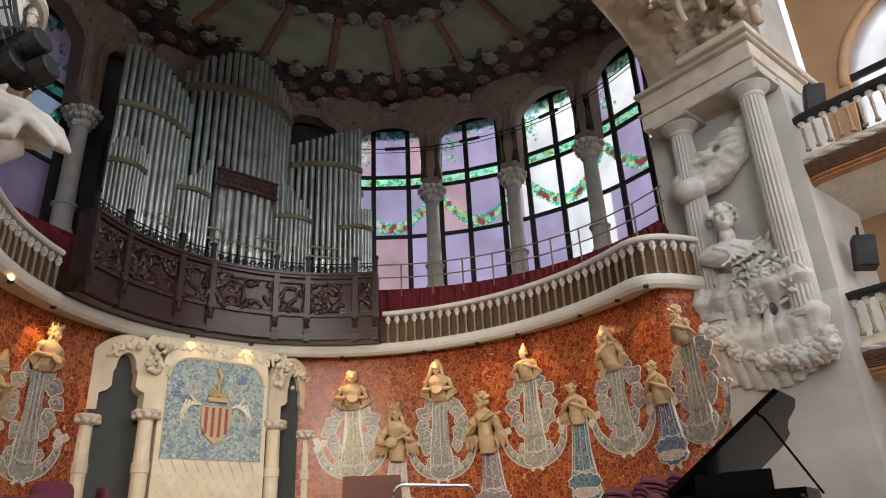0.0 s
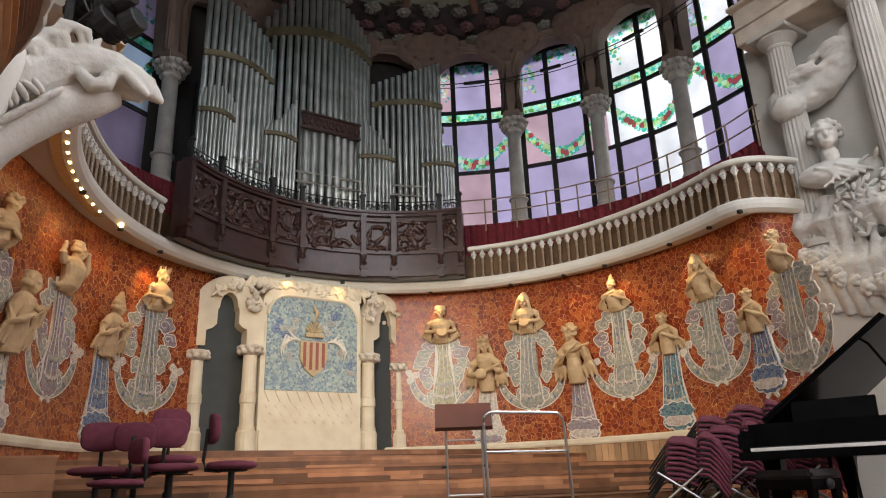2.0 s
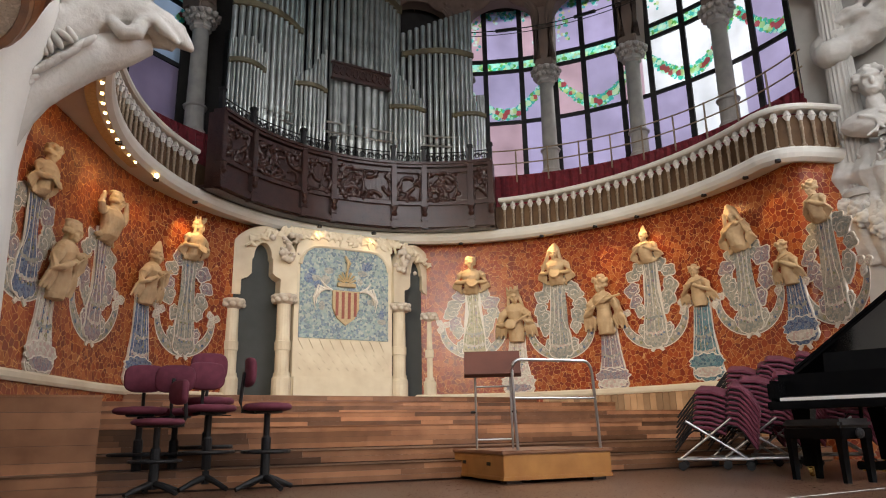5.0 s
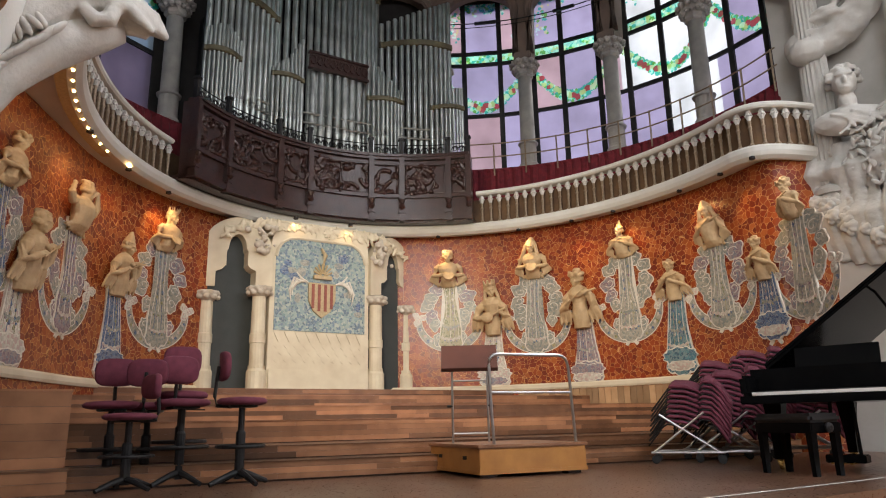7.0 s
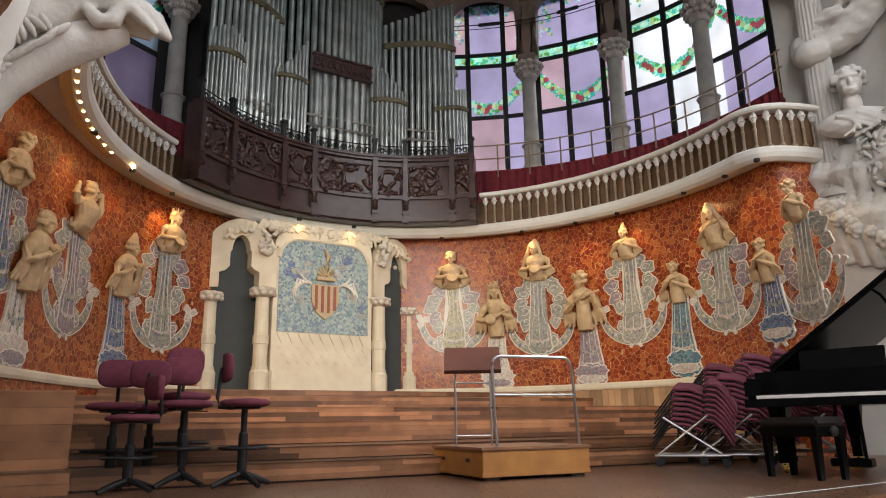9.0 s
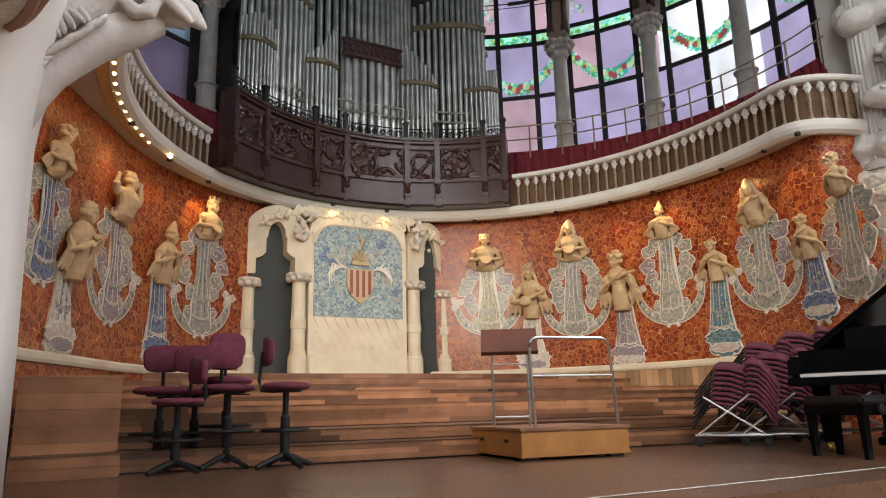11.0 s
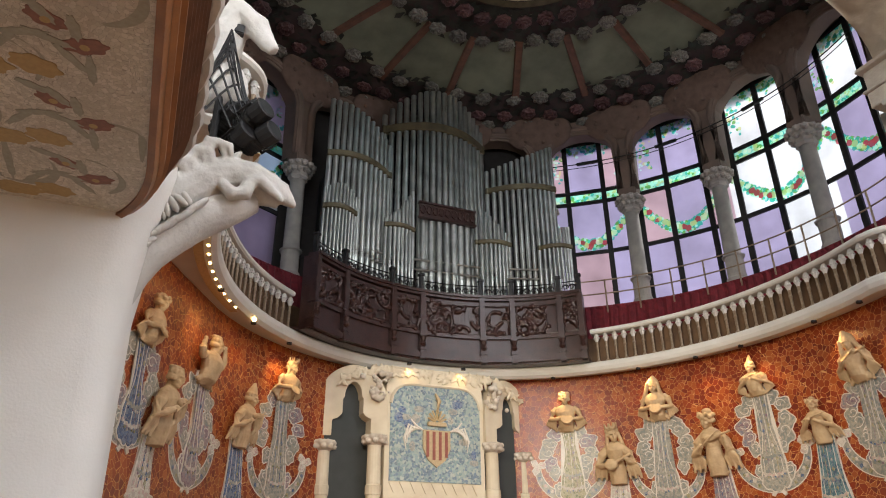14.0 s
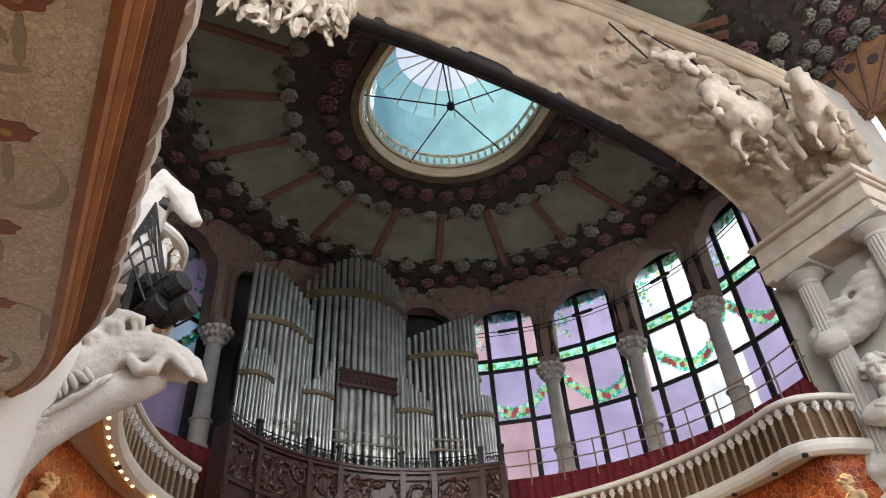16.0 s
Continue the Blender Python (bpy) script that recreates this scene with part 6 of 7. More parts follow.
rnd = random.Random(17)
corbel = empty("carved_corbel", (-5.3, -4.1, 2.2))
CINV = Matrix.Translation((5.3, 4.1, -2.2))
bm = bmesh.new()
CORB = [Vector((x, -4.1, z)) for x, z in ((-5.6, 1.75), (-5.58, 2.1), (-5.54, 2.4), (-5.47, 2.62), (-5.38, 2.8), (-5.26, 2.95), (-5.12, 3.09), (-4.97, 3.2), (-4.82, 3.29), (-4.68, 3.36))]
tube(bm, CORB, 0.14, 16, [0.7, 0.85, 1.0, 1.1, 1.15, 1.2, 1.2, 1.15, 1.0, 0.7])
# web between the rib and the wall
secs = []
for p in CORB[1:]:
    secs.append([(-6.1, -4.34, p.z + 0.32), (p.x, -4.24, p.z + 0.06), (p.x + 0.05, -4.1, p.z), (p.x, -3.95, p.z + 0.06), (-6.1, -3.8, p.z + 0.32)])
loft(bm, secs, closed=True)
ob = part("rib", bm, SCULPT, corbel, smooth=True)
ob.matrix_parent_inverse = CINV
for k in range(40):
    f = 0.08 + 0.62 * (k // 2) / 19
    j = f * (len(CORB) - 1)
    c = CORB[int(j)].lerp(CORB[min(int(j) + 1, len(CORB) - 1)], j - int(j)) + Vector((0.0 - 0.1 * (k % 2), -0.2, 0.0 + 0.06 * (k % 2) + rnd.uniform(-0.02, 0.02)))
    bm = bmesh.new()
    mm = pose(*c, rnd.uniform(-12, 12), rnd.uniform(25, 55) - 80 * (k % 2), rnd.uniform(-20, 20))
    blob(bm, (0, 0, 0), (0.026, 0.04, 0.085), mm)
    ob = part("leaf", bm, SCULPT, corbel, smooth=True)
    ob.matrix_parent_inverse = CINV
tagged(corbel, "carved stone rib with laurel leaves growing from the pier", "corbel")
bm = bmesh.new()
# neck and long pointed head
tube(bm, [(-5.3, -4.15, 3.2), (-5.08, -4.2, 3.4), (-4.9, -4.2, 3.5), (-4.72, -4.2, 3.5), (-4.58, -4.2, 3.46), (-4.46, -4.2, 3.39), (-4.37, -4.2, 3.32)], 0.15, 14, [1.2, 1.1, 0.98, 0.85, 0.72, 0.48, 0.14])
# cheek, jaw and lip drawn in waves
tube(bm, [(-4.98, -4.29, 3.38), (-4.86, -4.31, 3.27), (-4.78, -4.31, 3.3), (-4.74, -4.3, 3.4), (-4.68, -4.3, 3.44), (-4.58, -4.29, 3.37), (-4.48, -4.26, 3.31)], 0.05, 8, [0.7, 1.2, 1.3, 1.1, 1.0, 0.9, 0.4])
tube(bm, [(-4.86, -4.12, 3.3), (-4.74, -4.12, 3.38), (-4.6, -4.14, 3.36), (-4.5, -4.16, 3.32)], 0.05, 8, [0.9, 1.2, 1.0, 0.5])
blob(bm, (-4.5, -4.2, 3.46), (0.075, 0.075, 0.05))
blob(bm, (-4.74, -4.28, 3.53), (0.07, 0.05, 0.035))
# ears and blown mane in open scrolls
for x, z in ((-4.88, 3.62), (-4.95, 3.64)):
    tube(bm, [(x, -4.22, z - 0.08), (x + 0.01, -4.24, z + 0.02), (x + 0.05, -4.25, z + 0.08)], 0.045, 8, [1, 0.8, 0.2])
for k in range(5):
    x, z = -5.02 - 0.06 * k, 3.58 - 0.05 * k + 0.05 * (k % 2)
    tube(bm, [(x, -4.3, z - 0.1), (x - 0.07, -4.34, z), (x - 0.02, -4.35, z + 0.09), (x + 0.09, -4.34, z + 0.08), (x + 0.12, -4.32, z - 0.01)], 0.042, 8, [1.1, 1.2, 1.0, 0.8, 0.35])
fused("horse_head_corbel", bm, SCULPT, 0.013, "white carved stone horse head jutting from the pier", "horse statue", 0.015, 0.1)
bm = bmesh.new()
tube(bm, [(-5.15, -4.0, 4.4), (-5.1, -4.1, 4.9), (-5.0, -4.2, 5.15), (-4.85, -4.2, 5.0), (-4.68, -4.2, 4.78)], 0.14, 10, [1.3, 1.3, 1.0, 0.85, 0.4])
blob(bm, (-5.1, -4.1, 4.4), (0.22, 0.2, 0.3))
blob(bm, (-5.0, -4.1, 4.35), (0.16, 0.14, 0.28))
fused("horse_head_corbel", bm, SCULPT, 0.02, "white carved stone horse head higher on the pier", "horse statue", 0.04, 0.15)
# foliage hanging from the springing of the arch
bm = bmesh.new()
for k in range(16):
    blob(bm, (-5.6 + 0.14 * k, -4.0, 8.95 + 0.03 * k), (0.3, 0.22, 0.28))
for k in range(170):
    x = rnd.uniform(-4.95, -3.4)
    top = 8.75 + 0.25 * (x + 4.2)
    m = pose(x, -4.1 + rnd.uniform(-0.2, 0.15), top - abs(rnd.gauss(0, 0.2)), rnd.uniform(-35, 35), rnd.uniform(-40, 40), rnd.uniform(0, 180))
    blob(bm, (0, 0, 0), (rnd.uniform(0.05, 0.1), 0.025, rnd.uniform(0.1, 0.2)), m)
fused("carved_foliage", bm, HORSE_STONE, 0.018, "pale carved stone foliage hanging from the arch", "carved foliage", 0.05, 0.05)

rig = empty("stage_lamp_cluster", (-4.9, -4.2, 3.8))
RINV = Matrix.Translation((4.9, 4.2, -3.8))


def rpart(name, bm, mat):
    ob = part(name, bm, mat, rig)
    ob.matrix_parent_inverse = RINV
    return ob


bm = bmesh.new()
tube(bm, [(-5.06, -4.2, 3.75), (-5.06, -4.2, 4.95)], 0.03, 8)
rpart("pole", bm, BLACK)
bm = bmesh.new()
box(bm, -5.1, -4.26, 4.85, -4.95, -4.14, 4.95, bevel=0.01)
rpart("clamp", bm, BLACK)
for k, (x, z, a) in enumerate(((-4.8, 3.98, 20), (-4.72, 3.84, 35), (-4.88, 3.82, 5), (-4.98, 4.02, -10), (-4.84, 4.16, 50), (-4.95, 4.22, -30))):
    m = pose(x, -4.3 + 0.06 * k, z, 70, a, 30)
    bm = bmesh.new()
    lathe(bm, [(0.05, -0.16), (0.075, -0.14), (0.08, 0.02), (0.095, 0.04), (0.095, 0.16), (0.08, 0.17)], 14, m)
    for j in range(4):
        lathe(bm, [(0.088, -0.12 + 0.035 * j), (0.088, -0.11 + 0.035 * j)], 14, m)
    rpart("lamp_housing", bm, BLACK)
    bm = bmesh.new()
    box(bm, -0.11, -0.01, -0.05, 0.11, 0.01, -0.03, m)
    for sg in (-1, 1):
        box(bm, sg * 0.105 - 0.008, -0.01, -0.05, sg * 0.105 + 0.008, 0.01, 0.1, m)
    rpart("yoke", bm, BLACK)
for k in range(11):
    pts = []
    for i in range(12):
        f = i / 11
        pts.append((-5.05 + 0.35 * math.sin(f * 2.4 + k * 0.6) * f, -4.3, 4.7 - 0.8 * f + 0.12 * math.sin(f * 7 + k * 1.3)))
    bm = bmesh.new()
    tube(bm, pts, 0.01, 5)
    rpart("cable", bm, BLACK)
tagged(rig, "cluster of black stage spotlights with looped cables", "stage lights")

# ---- side boxes ----
def side_box(name, x_edge, x_wall, y_end, y_far, z, flowers, label):
    """A balcony box: painted mosaic underside, orange and brown mouldings, cord and balusters."""
    root = empty(name, (x_edge, y_end, z))
    inv = Matrix.Translation((-x_edge, -y_end, -z))
    sg = 1 if x_wall > x_edge else -1

    def sp(nm, bm, mat, smooth=False, lab=""):
        ob = part(nm, bm, mat, root, lab, smooth)
        ob.matrix_parent_inverse = inv
        return ob
    r, ry = 0.5, 0.95 if sg < 0 else 0.5
    line = [Vector((x_wall, y_end))] + [Vector((x_edge + sg * (r - r * math.sin(t)), y_end - ry + ry * math.cos(t))) for t in [i * math.pi / 2 / 10 for i in range(11)]] + [Vector((x_edge, y_far))]
    if sg > 0:
        line = line[::-1]
    bm = bmesh.new()
    slab(bm, [(p.x, p.y) for p in line] + [(x_wall, y_far) if sg < 0 else (x_wall, y_far)], z, z + 0.12)
    sp("underside", bm, BEIGE_MOSAIC)
    for nm, mat, prof in (("orange_moulding", ORANGE_MOULD, [(0.0, -0.03), (-0.02, 0.0), (-0.02, 0.03), (0.04, 0.04), (0.04, -0.02)]),
                          ("orange_moulding", ORANGE_MOULD, [(-0.022, 0.0), (-0.05, 0.02), (-0.05, 0.06), (-0.02, 0.07)]),
                          ("orange_moulding", ORANGE_MOULD, [(-0.04, 0.065), (-0.075, 0.08), (-0.075, 0.12), (-0.03, 0.13)])):
        bm = bmesh.new()
        mould(bm, line, [(u * 1.0, z + v) for u, v in prof])
        sp(nm, bm, mat)
    for k in range(6):
        bm = bmesh.new()
        u, v = -0.075 - 0.014 * k, 0.13 + 0.036 * k
        mould(bm, line, [(u, z + v), (u - 0.018, z + v + 0.008), (u - 0.018, z + v + 0.026), (u, z + v + 0.036), (0.1, z + v + 0.036), (0.1, z + v)])
        sp("reeded_moulding", bm, BROWN_MOULD)
    # twisted cord of tile along the top
    cord = resample(line, 0.075)
    for j in (0, 1):
        bm = bmesh.new()
        pts = []
        for i, p in enumerate(cord):
            d = (cord[min(i + 1, len(cord) - 1)] - cord[max(i - 1, 0)]).normalized()
            n = Vector((d.y, -d.x))
            a = i * 0.9 + j * math.pi
            q = p - n * (0.16 + 0.028 * math.cos(a))
            pts.append((q.x, q.y, z + 0.41 + 0.028 * math.sin(a)))
        tube(bm, pts, 0.036, 6)
        sp("cord", bm, SCULPT)
    bm = bmesh.new()
    mould(bm, line, [(0.1, z + 0.34), (-0.12, z + 0.36), (-0.12, z + 0.4), (0.1, z + 0.64), (0.14, z + 0.64)])
    sp("ledge", bm, CREAM)
    for p in resample(line, 0.19):
        b = new("baluster", sm)
        b.parent, b.matrix_parent_inverse = root, inv
        b.matrix_basis = pose(p.x, p.y, z + 0.64)
        c = new("flower_capital", cm)
        c.parent = b
    bm = bmesh.new()
    mould(bm, line, [(-0.1, z + 1.22), (0.1, z + 1.22), (0.12, z + 1.28), (0.1, z + 1.34), (-0.1, z + 1.34), (-0.12, z + 1.28)])
    sp("handrail", bm, BLACK)
    rnd = random.Random(int(z * 10))
    # a stem up the middle, ochre clusters, paired red blooms and grey leaf scrolls
    sprays = []
    for j in range(flowers // 13):
        y0 = y_end - 0.42 - 0.62 * j
        sprays += [(0.78, y0 + 0.06, FLOWER_YELLOW, 0.15, 0.075, 0.0), (0.55, y0, FLOWER_YELLOW, 0.11, 0.07, 0.2), (1.01, y0, FLOWER_YELLOW, 0.11, 0.07, -0.2)]
        sprays += [(0.78 + d * 0.46, y0 - 0.22, FLOWER_RED, 0.1, 0.055, 0.3 * d) for d in (-1, 1)] + [(0.78 + d * 0.3, y0 - 0.36, FLOWER_RED, 0.085, 0.05, -0.4 * d) for d in (-1, 1)]
        sprays += [(0.78, y0 - 0.3, FLOWER_GREY, 0.22, 0.022, 1.57)]
        sprays += [(0.78 + d * (0.12 + 0.09 * q), y0 - 0.14 - 0.1 * math.sin(q * 1.1), FLOWER_GREY, 0.11, 0.022, d * (0.9 - 0.6 * q)) for d in (-1, 1) for q in range(5)]
        sprays += [(0.78 + d * (0.2 + 0.1 * q), y0 - 0.44 + 0.05 * q, FLOWER_GREY, 0.08, 0.026, -d * (0.4 + 0.5 * q)) for d in (-1, 1) for q in range(3)]
    for k, (dx, y, mat, w, h, a0) in enumerate(sprays):
        x = x_edge + sg * (dx + rnd.uniform(-0.015, 0.015))
        y += rnd.uniform(-0.015, 0.015)
        if dx < 0.16 or (dx < 0.4 and y > y_end - 0.5):
            continue
        bm = bmesh.new()
        n = 42
        lo, hi = [], []
        for q in range(n):
            t = 2 * math.pi * q / n
            rr = 1 + 0.1 * math.cos(7 * t)
            px, py = w * rr * math.cos(t), h * rr * math.sin(t)
            v = (x + px * math.cos(a0) - py * math.sin(a0), y + px * math.sin(a0) + py * math.cos(a0))
            lo.append(bm.verts.new((*v, z - 0.0015 - 0.00004 * k)))
            hi.append(bm.verts.new((*v, z + 0.01)))
        for q in range(n):
            bm.faces.new((lo[q], lo[(q + 1) % n], hi[(q + 1) % n], hi[q]))
        bm.faces.new(lo)
        bm.faces.new(hi[::-1])
        sp("inlaid_flower", bm, mat)
        if mat is FLOWER_RED:
            bm = bmesh.new()
            bmesh.ops.create_circle(bm, cap_ends=True, radius=0.022, segments=10, matrix=pose(x, y, z - 0.009 - 0.00004 * k))
            sp("flower_eye", bm, FLOWER_YELLOW)
    if flowers:
        for k in range(16):
            bm = bmesh.new()
            x, y = x_edge + sg * (0.25 + 0.3 * (k % 3)), y_end - 0.5 - 0.26 * k
            ang = rnd.uniform(0, 6.28)
            pts = []
            for i in range(12):
                pts.append((x_edge + sg * max(0.07, sg * (x - x_edge)), y))
                x += 0.045 * math.cos(ang)
                y += 0.045 * math.sin(ang)
                ang += 0.22 * (1 if k % 2 else -1)
            secs = []
            for i, (px, py) in enumerate(pts):
                w = 0.022 * math.sin(math.pi * (0.1 + 0.8 * i / 11))
                secs.append([(px - w, py - w, z - 0.0009), (px + w, py + w, z - 0.0009), (px + w, py + w, z + 0.01), (px - w, py - w, z + 0.01)])
            loft(bm, secs, closed=True)
            sp("inlaid_stem", bm, FLOWER_GREY)
        bm = bmesh.new()
        tube(bm, [(x_edge + sg * (0.95 + 0.08 * math.sin(i * 0.5)), y_end - 0.3 - 0.4 * i, z - 0.01) for i in range(12)], 0.05, 8)
        sp("inner_moulding", bm, ORANGE_MOULD)
    return tagged(root, label, "balcony box", "balcony boxes of the hall")


side_box("balcony_box", -5.37, -9.2, -4.35, -13.0, 2.82, 130, "balcony box with a flowered mosaic underside and orange mouldings")
side_box("balcony_box", 6.65, 9.0, -5.0, -12.0, 2.75, 0, "balcony box with brown mouldings and turned balusters")
side_box("balcony_box", 6.65, 9.0, -5.0, -12.0, 6.1, 0, "balcony box with brown mouldings and turned balusters")

# ---- east side of the hall ----
bm = bmesh.new()
rows = []
for i in range(61):
    y = -5.0 - 9.0 * i / 60
    f = (y + 7.4) / 1.75
    hole = abs(f) < 1
    top = 9.0 + 1.75 * math.sqrt(max(0, 1 - f * f)) if hole else 7.6
    rows.append([(9.0, y, top), (9.0, y, 13.5), (9.4, y, 13.5), (9.4, y, top)])
loft(bm, rows, closed=True)
box(bm, 9.0, -30, -1, 9.4, -5.0, 7.6)
structure("wall_east", bm, PLAIN_HALL)
win = empty("window_20")
tagged(win, kind="structure")
for k in range(3):
    for j in range(2):
        bm = bmesh.new()
        y0 = -9.15 + 1.17 * k
        box(bm, 9.18, y0, 7.6 + 1.6 * j, 9.2, y0 + 1.17, 9.2 + 1.6 * j)
        ob = part("pane", bm, CLEAR, win)
        ob.visible_shadow = False
for y in (-9.15, -7.98, -6.81, -5.64):
    bm = bmesh.new()
    box(bm, 9.1, y - 0.06, 7.6, 9.17, y + 0.06, 10.9)
    part("mullion", bm, BLACK, win)
bm = bmesh.new()
box(bm, 9.1, -9.2, 9.1, 9.17, -5.6, 9.25)
part("transom", bm, BLACK, win)
bm = bmesh.new()
tube(bm, [(9.0, -7.4 - 1.78 * math.cos(math.pi * i / 30), 9.0 + 1.78 * math.sin(math.pi * i / 30)) for i in range(31)], 0.1, 8)
structure("window_trim", bm, PLAIN_HALL, smooth=True)


def loudspeaker(m, label):
    root = empty("loudspeaker")
    root.matrix_world = m
    bm = bmesh.new()
    box(bm, -0.17, -0.15, -0.28, 0.17, 0.15, 0.28, bevel=0.02)
    part("cabinet", bm, BLACK, root)
    bm = bmesh.new()
    box(bm, -0.15, -0.17, -0.26, 0.15, -0.153, 0.26, bevel=0.01)
    part("grille", bm, BLACK, root)
    bm = bmesh.new()
    tube(bm, [(0, 0.14, 0), (0, 0.3, 0.1), (0, 0.32, 0.6)], 0.025, 6)
    part("bracket", bm, BLACK, root)
    return tagged(root, label, "loudspeaker", "loudspeakers on the side wall")


loudspeaker(pose(6.9, -5.6, 7.75, 0, 8, -60), "black loudspeaker on a bracket above the balcony box")
loudspeaker(pose(7.2, -5.55, 4.85, 0, 8, -60), "black loudspeaker hanging below the upper balcony box")

# hall ceiling with roses beyond the arch
bm = bmesh.new()
box(bm, -9.4, -30, 13.2, 9.4, -3.2, 13.5)
structure("ceiling_hall", bm, PLUM)
rnd = random.Random(19)
band = empty("hall_rose_band")
for i in range(14):
    for j in range(15):
        x, y = 2.2 + 0.48 * i + 0.24 * (j % 2), -10.2 + 0.44 * j
        shared("rose", rose_b if (i + 2 * j) % 3 == 0 else rose_a, pose(x + rnd.uniform(-0.04, 0.04), y + rnd.uniform(-0.04, 0.04), 13.17, rnd.uniform(-8, 8), rnd.uniform(-8, 8), rnd.uniform(0, 360)) @ Matrix.Scale(1.15, 4), band)
tagged(band, "rows of pale and plum ceramic roses on the hall ceiling", "ceiling roses")

# painted lunette of the hall's vault beyond the arch
lun = empty("painted_lunette", (8.3, -5.2, 11.9))
LINV = Matrix.Translation((-8.3, 5.2, -11.9))
TILT = pose(8.3, -5.2, 11.9, 0, -24, 0)
bm = bmesh.new()
loft(bm, [[TILT @ Vector((-0.05 * (1 - f), 1.75 * f * math.cos(math.pi * i / 24), 1.6 * f * math.sin(math.pi * i / 24))) for f in (0.04, 0.3, 0.6, 0.85, 1.0)] + [TILT @ Vector((0.25, 1.75 * math.cos(math.pi * i / 24), 1.6 * math.sin(math.pi * i / 24))), TILT @ Vector((0.25, 0.07 * math.cos(math.pi * i / 24), 0.07 * math.sin(math.pi * i / 24)))] for i in range(25)], closed=True)
ob = part("shell", bm, ORANGE_PLASTER, lun)
ob.matrix_parent_inverse = LINV
for i in range(9):
    a = math.pi * i / 8
    bm = bmesh.new()
    tube(bm, [TILT @ Vector((-0.06 * (1 - f) - 0.015, 1.72 * f * math.cos(a), 1.57 * f * math.sin(a))) for f in (0.06, 0.4, 0.7, 1.0)], 0.05, 7, [0.5, 0.9, 1.1, 1.2])
    ob = part("rib", bm, TERRACOTTA, lun)
    ob.matrix_parent_inverse = LINV
for i in range(8):
    a = math.pi * (i + 0.5) / 8
    bm = bmesh.new()
    blob(bm, (-0.03, 1.25 * math.cos(a), 1.15 * math.sin(a)), (0.03, 0.13, 0.1), TILT)
    ob = part("boss", bm, PLUM, lun)
    ob.matrix_parent_inverse = LINV
tagged(lun, "fan-shaped orange painted lunette with ribs on the hall vault", "lunette")

# ---- stage risers in boards ----
STEPS = [(-2.35, 0.0, 0.19), (-1.95, 0.19, 0.33), (-1.0, 0.33, 0.6), (0.3, 0.6, 0.8), (1.6, 0.8, 1.0), (2.9, 1.0, 1.16)]


def half_width(y):
    return 4.95 * math.sqrt(max(0.05, 1 - ((y + 1.0) / 5.9) ** 2)) if y > -1 else 4.95


rnd = random.Random(41)
for k, (y, z0, z1) in enumerate(STEPS):
    root = empty("riser_step", (0, y, z0), (-7, -7, -6, -4, -2, 0)[k])
    inv = Matrix.Translation((0, -y, -z0))
    y1 = STEPS[k + 1][0] + 0.02 if k + 1 < len(STEPS) else 5.2
    bm = bmesh.new()
    w = half_width(y) * (1.0 if k < 3 else 1.12)
    box(bm, -w, y + 0.02, 0.0, w, y1 + 0.2, z1 - 0.005)
    ob = part("core", bm, DARK_WOOD, root)
    ob.matrix_parent_inverse = inv
    rows = max(1, round((z1 - z0 - 0.02) / 0.062))
    h = (z1 - z0 - 0.02) / rows
    for j in range(rows):
        x = -w - rnd.uniform(0, 1.2)
        while x < w:
            L = rnd.uniform(0.5, 2.0)
            a, b = max(x, -w), min(x + L, w)
            if b - a > 0.05:
                bm = bmesh.new()
                o = rnd.uniform(0, 0.003)
                box(bm, a + 0.001, y - o, z0 + 0.018 + h * j, b - 0.001, y + 0.018, z0 + 0.016 + h * (j + 1))
                ob = part("board", bm, BOARD, root)
                ob.matrix_parent_inverse = inv
            x += L
    bm = bmesh.new()
    box(bm, -w, y - 0.015, z1 - 0.005, w, y1 + 0.1, z1 + 0.008, bevel=0.004)
    ob = part("tread", bm, BOARD, root)
    ob.matrix_parent_inverse = inv
    tagged(root, "wide stage riser faced with brown hardwood boards", "stage riser", "stage risers")
for x0, x1, y, z1 in ((-5.42, -4.56, -2.05, 0.2), (-5.42, -4.56, -1.7, 0.9)):
    root = empty("end_block", (x0, y, 0))
    inv = Matrix.Translation((-x0, -y, 0))
    bm = bmesh.new()
    box(bm, x0 + 0.01, y + 0.02, 0, x1 - 0.01, y + 1.4, z1 - 0.01)
    ob = part("core", bm, DARK_WOOD, root)
    ob.matrix_parent_inverse = inv
    n = max(2, round(z1 / 0.145))
    for j in range(n):
        bm = bmesh.new()
        box(bm, x0, y - rnd.uniform(0, 0.003), z1 * j / n + 0.002, x1, y + 0.02, z1 * (j + 1) / n - 0.001)
        ob = part("board", bm, BOARD, root)
        ob.matrix_parent_inverse = inv
    bm = bmesh.new()
    box(bm, x0 - 0.005, y - 0.01, z1 - 0.01, x1 + 0.01, y + 1.4, z1 + 0.008)
    ob = part("top", bm, BOARD, root)
    ob.matrix_parent_inverse = inv
    tagged(root, "boarded end block of the stage risers beside the pier", "stage riser")

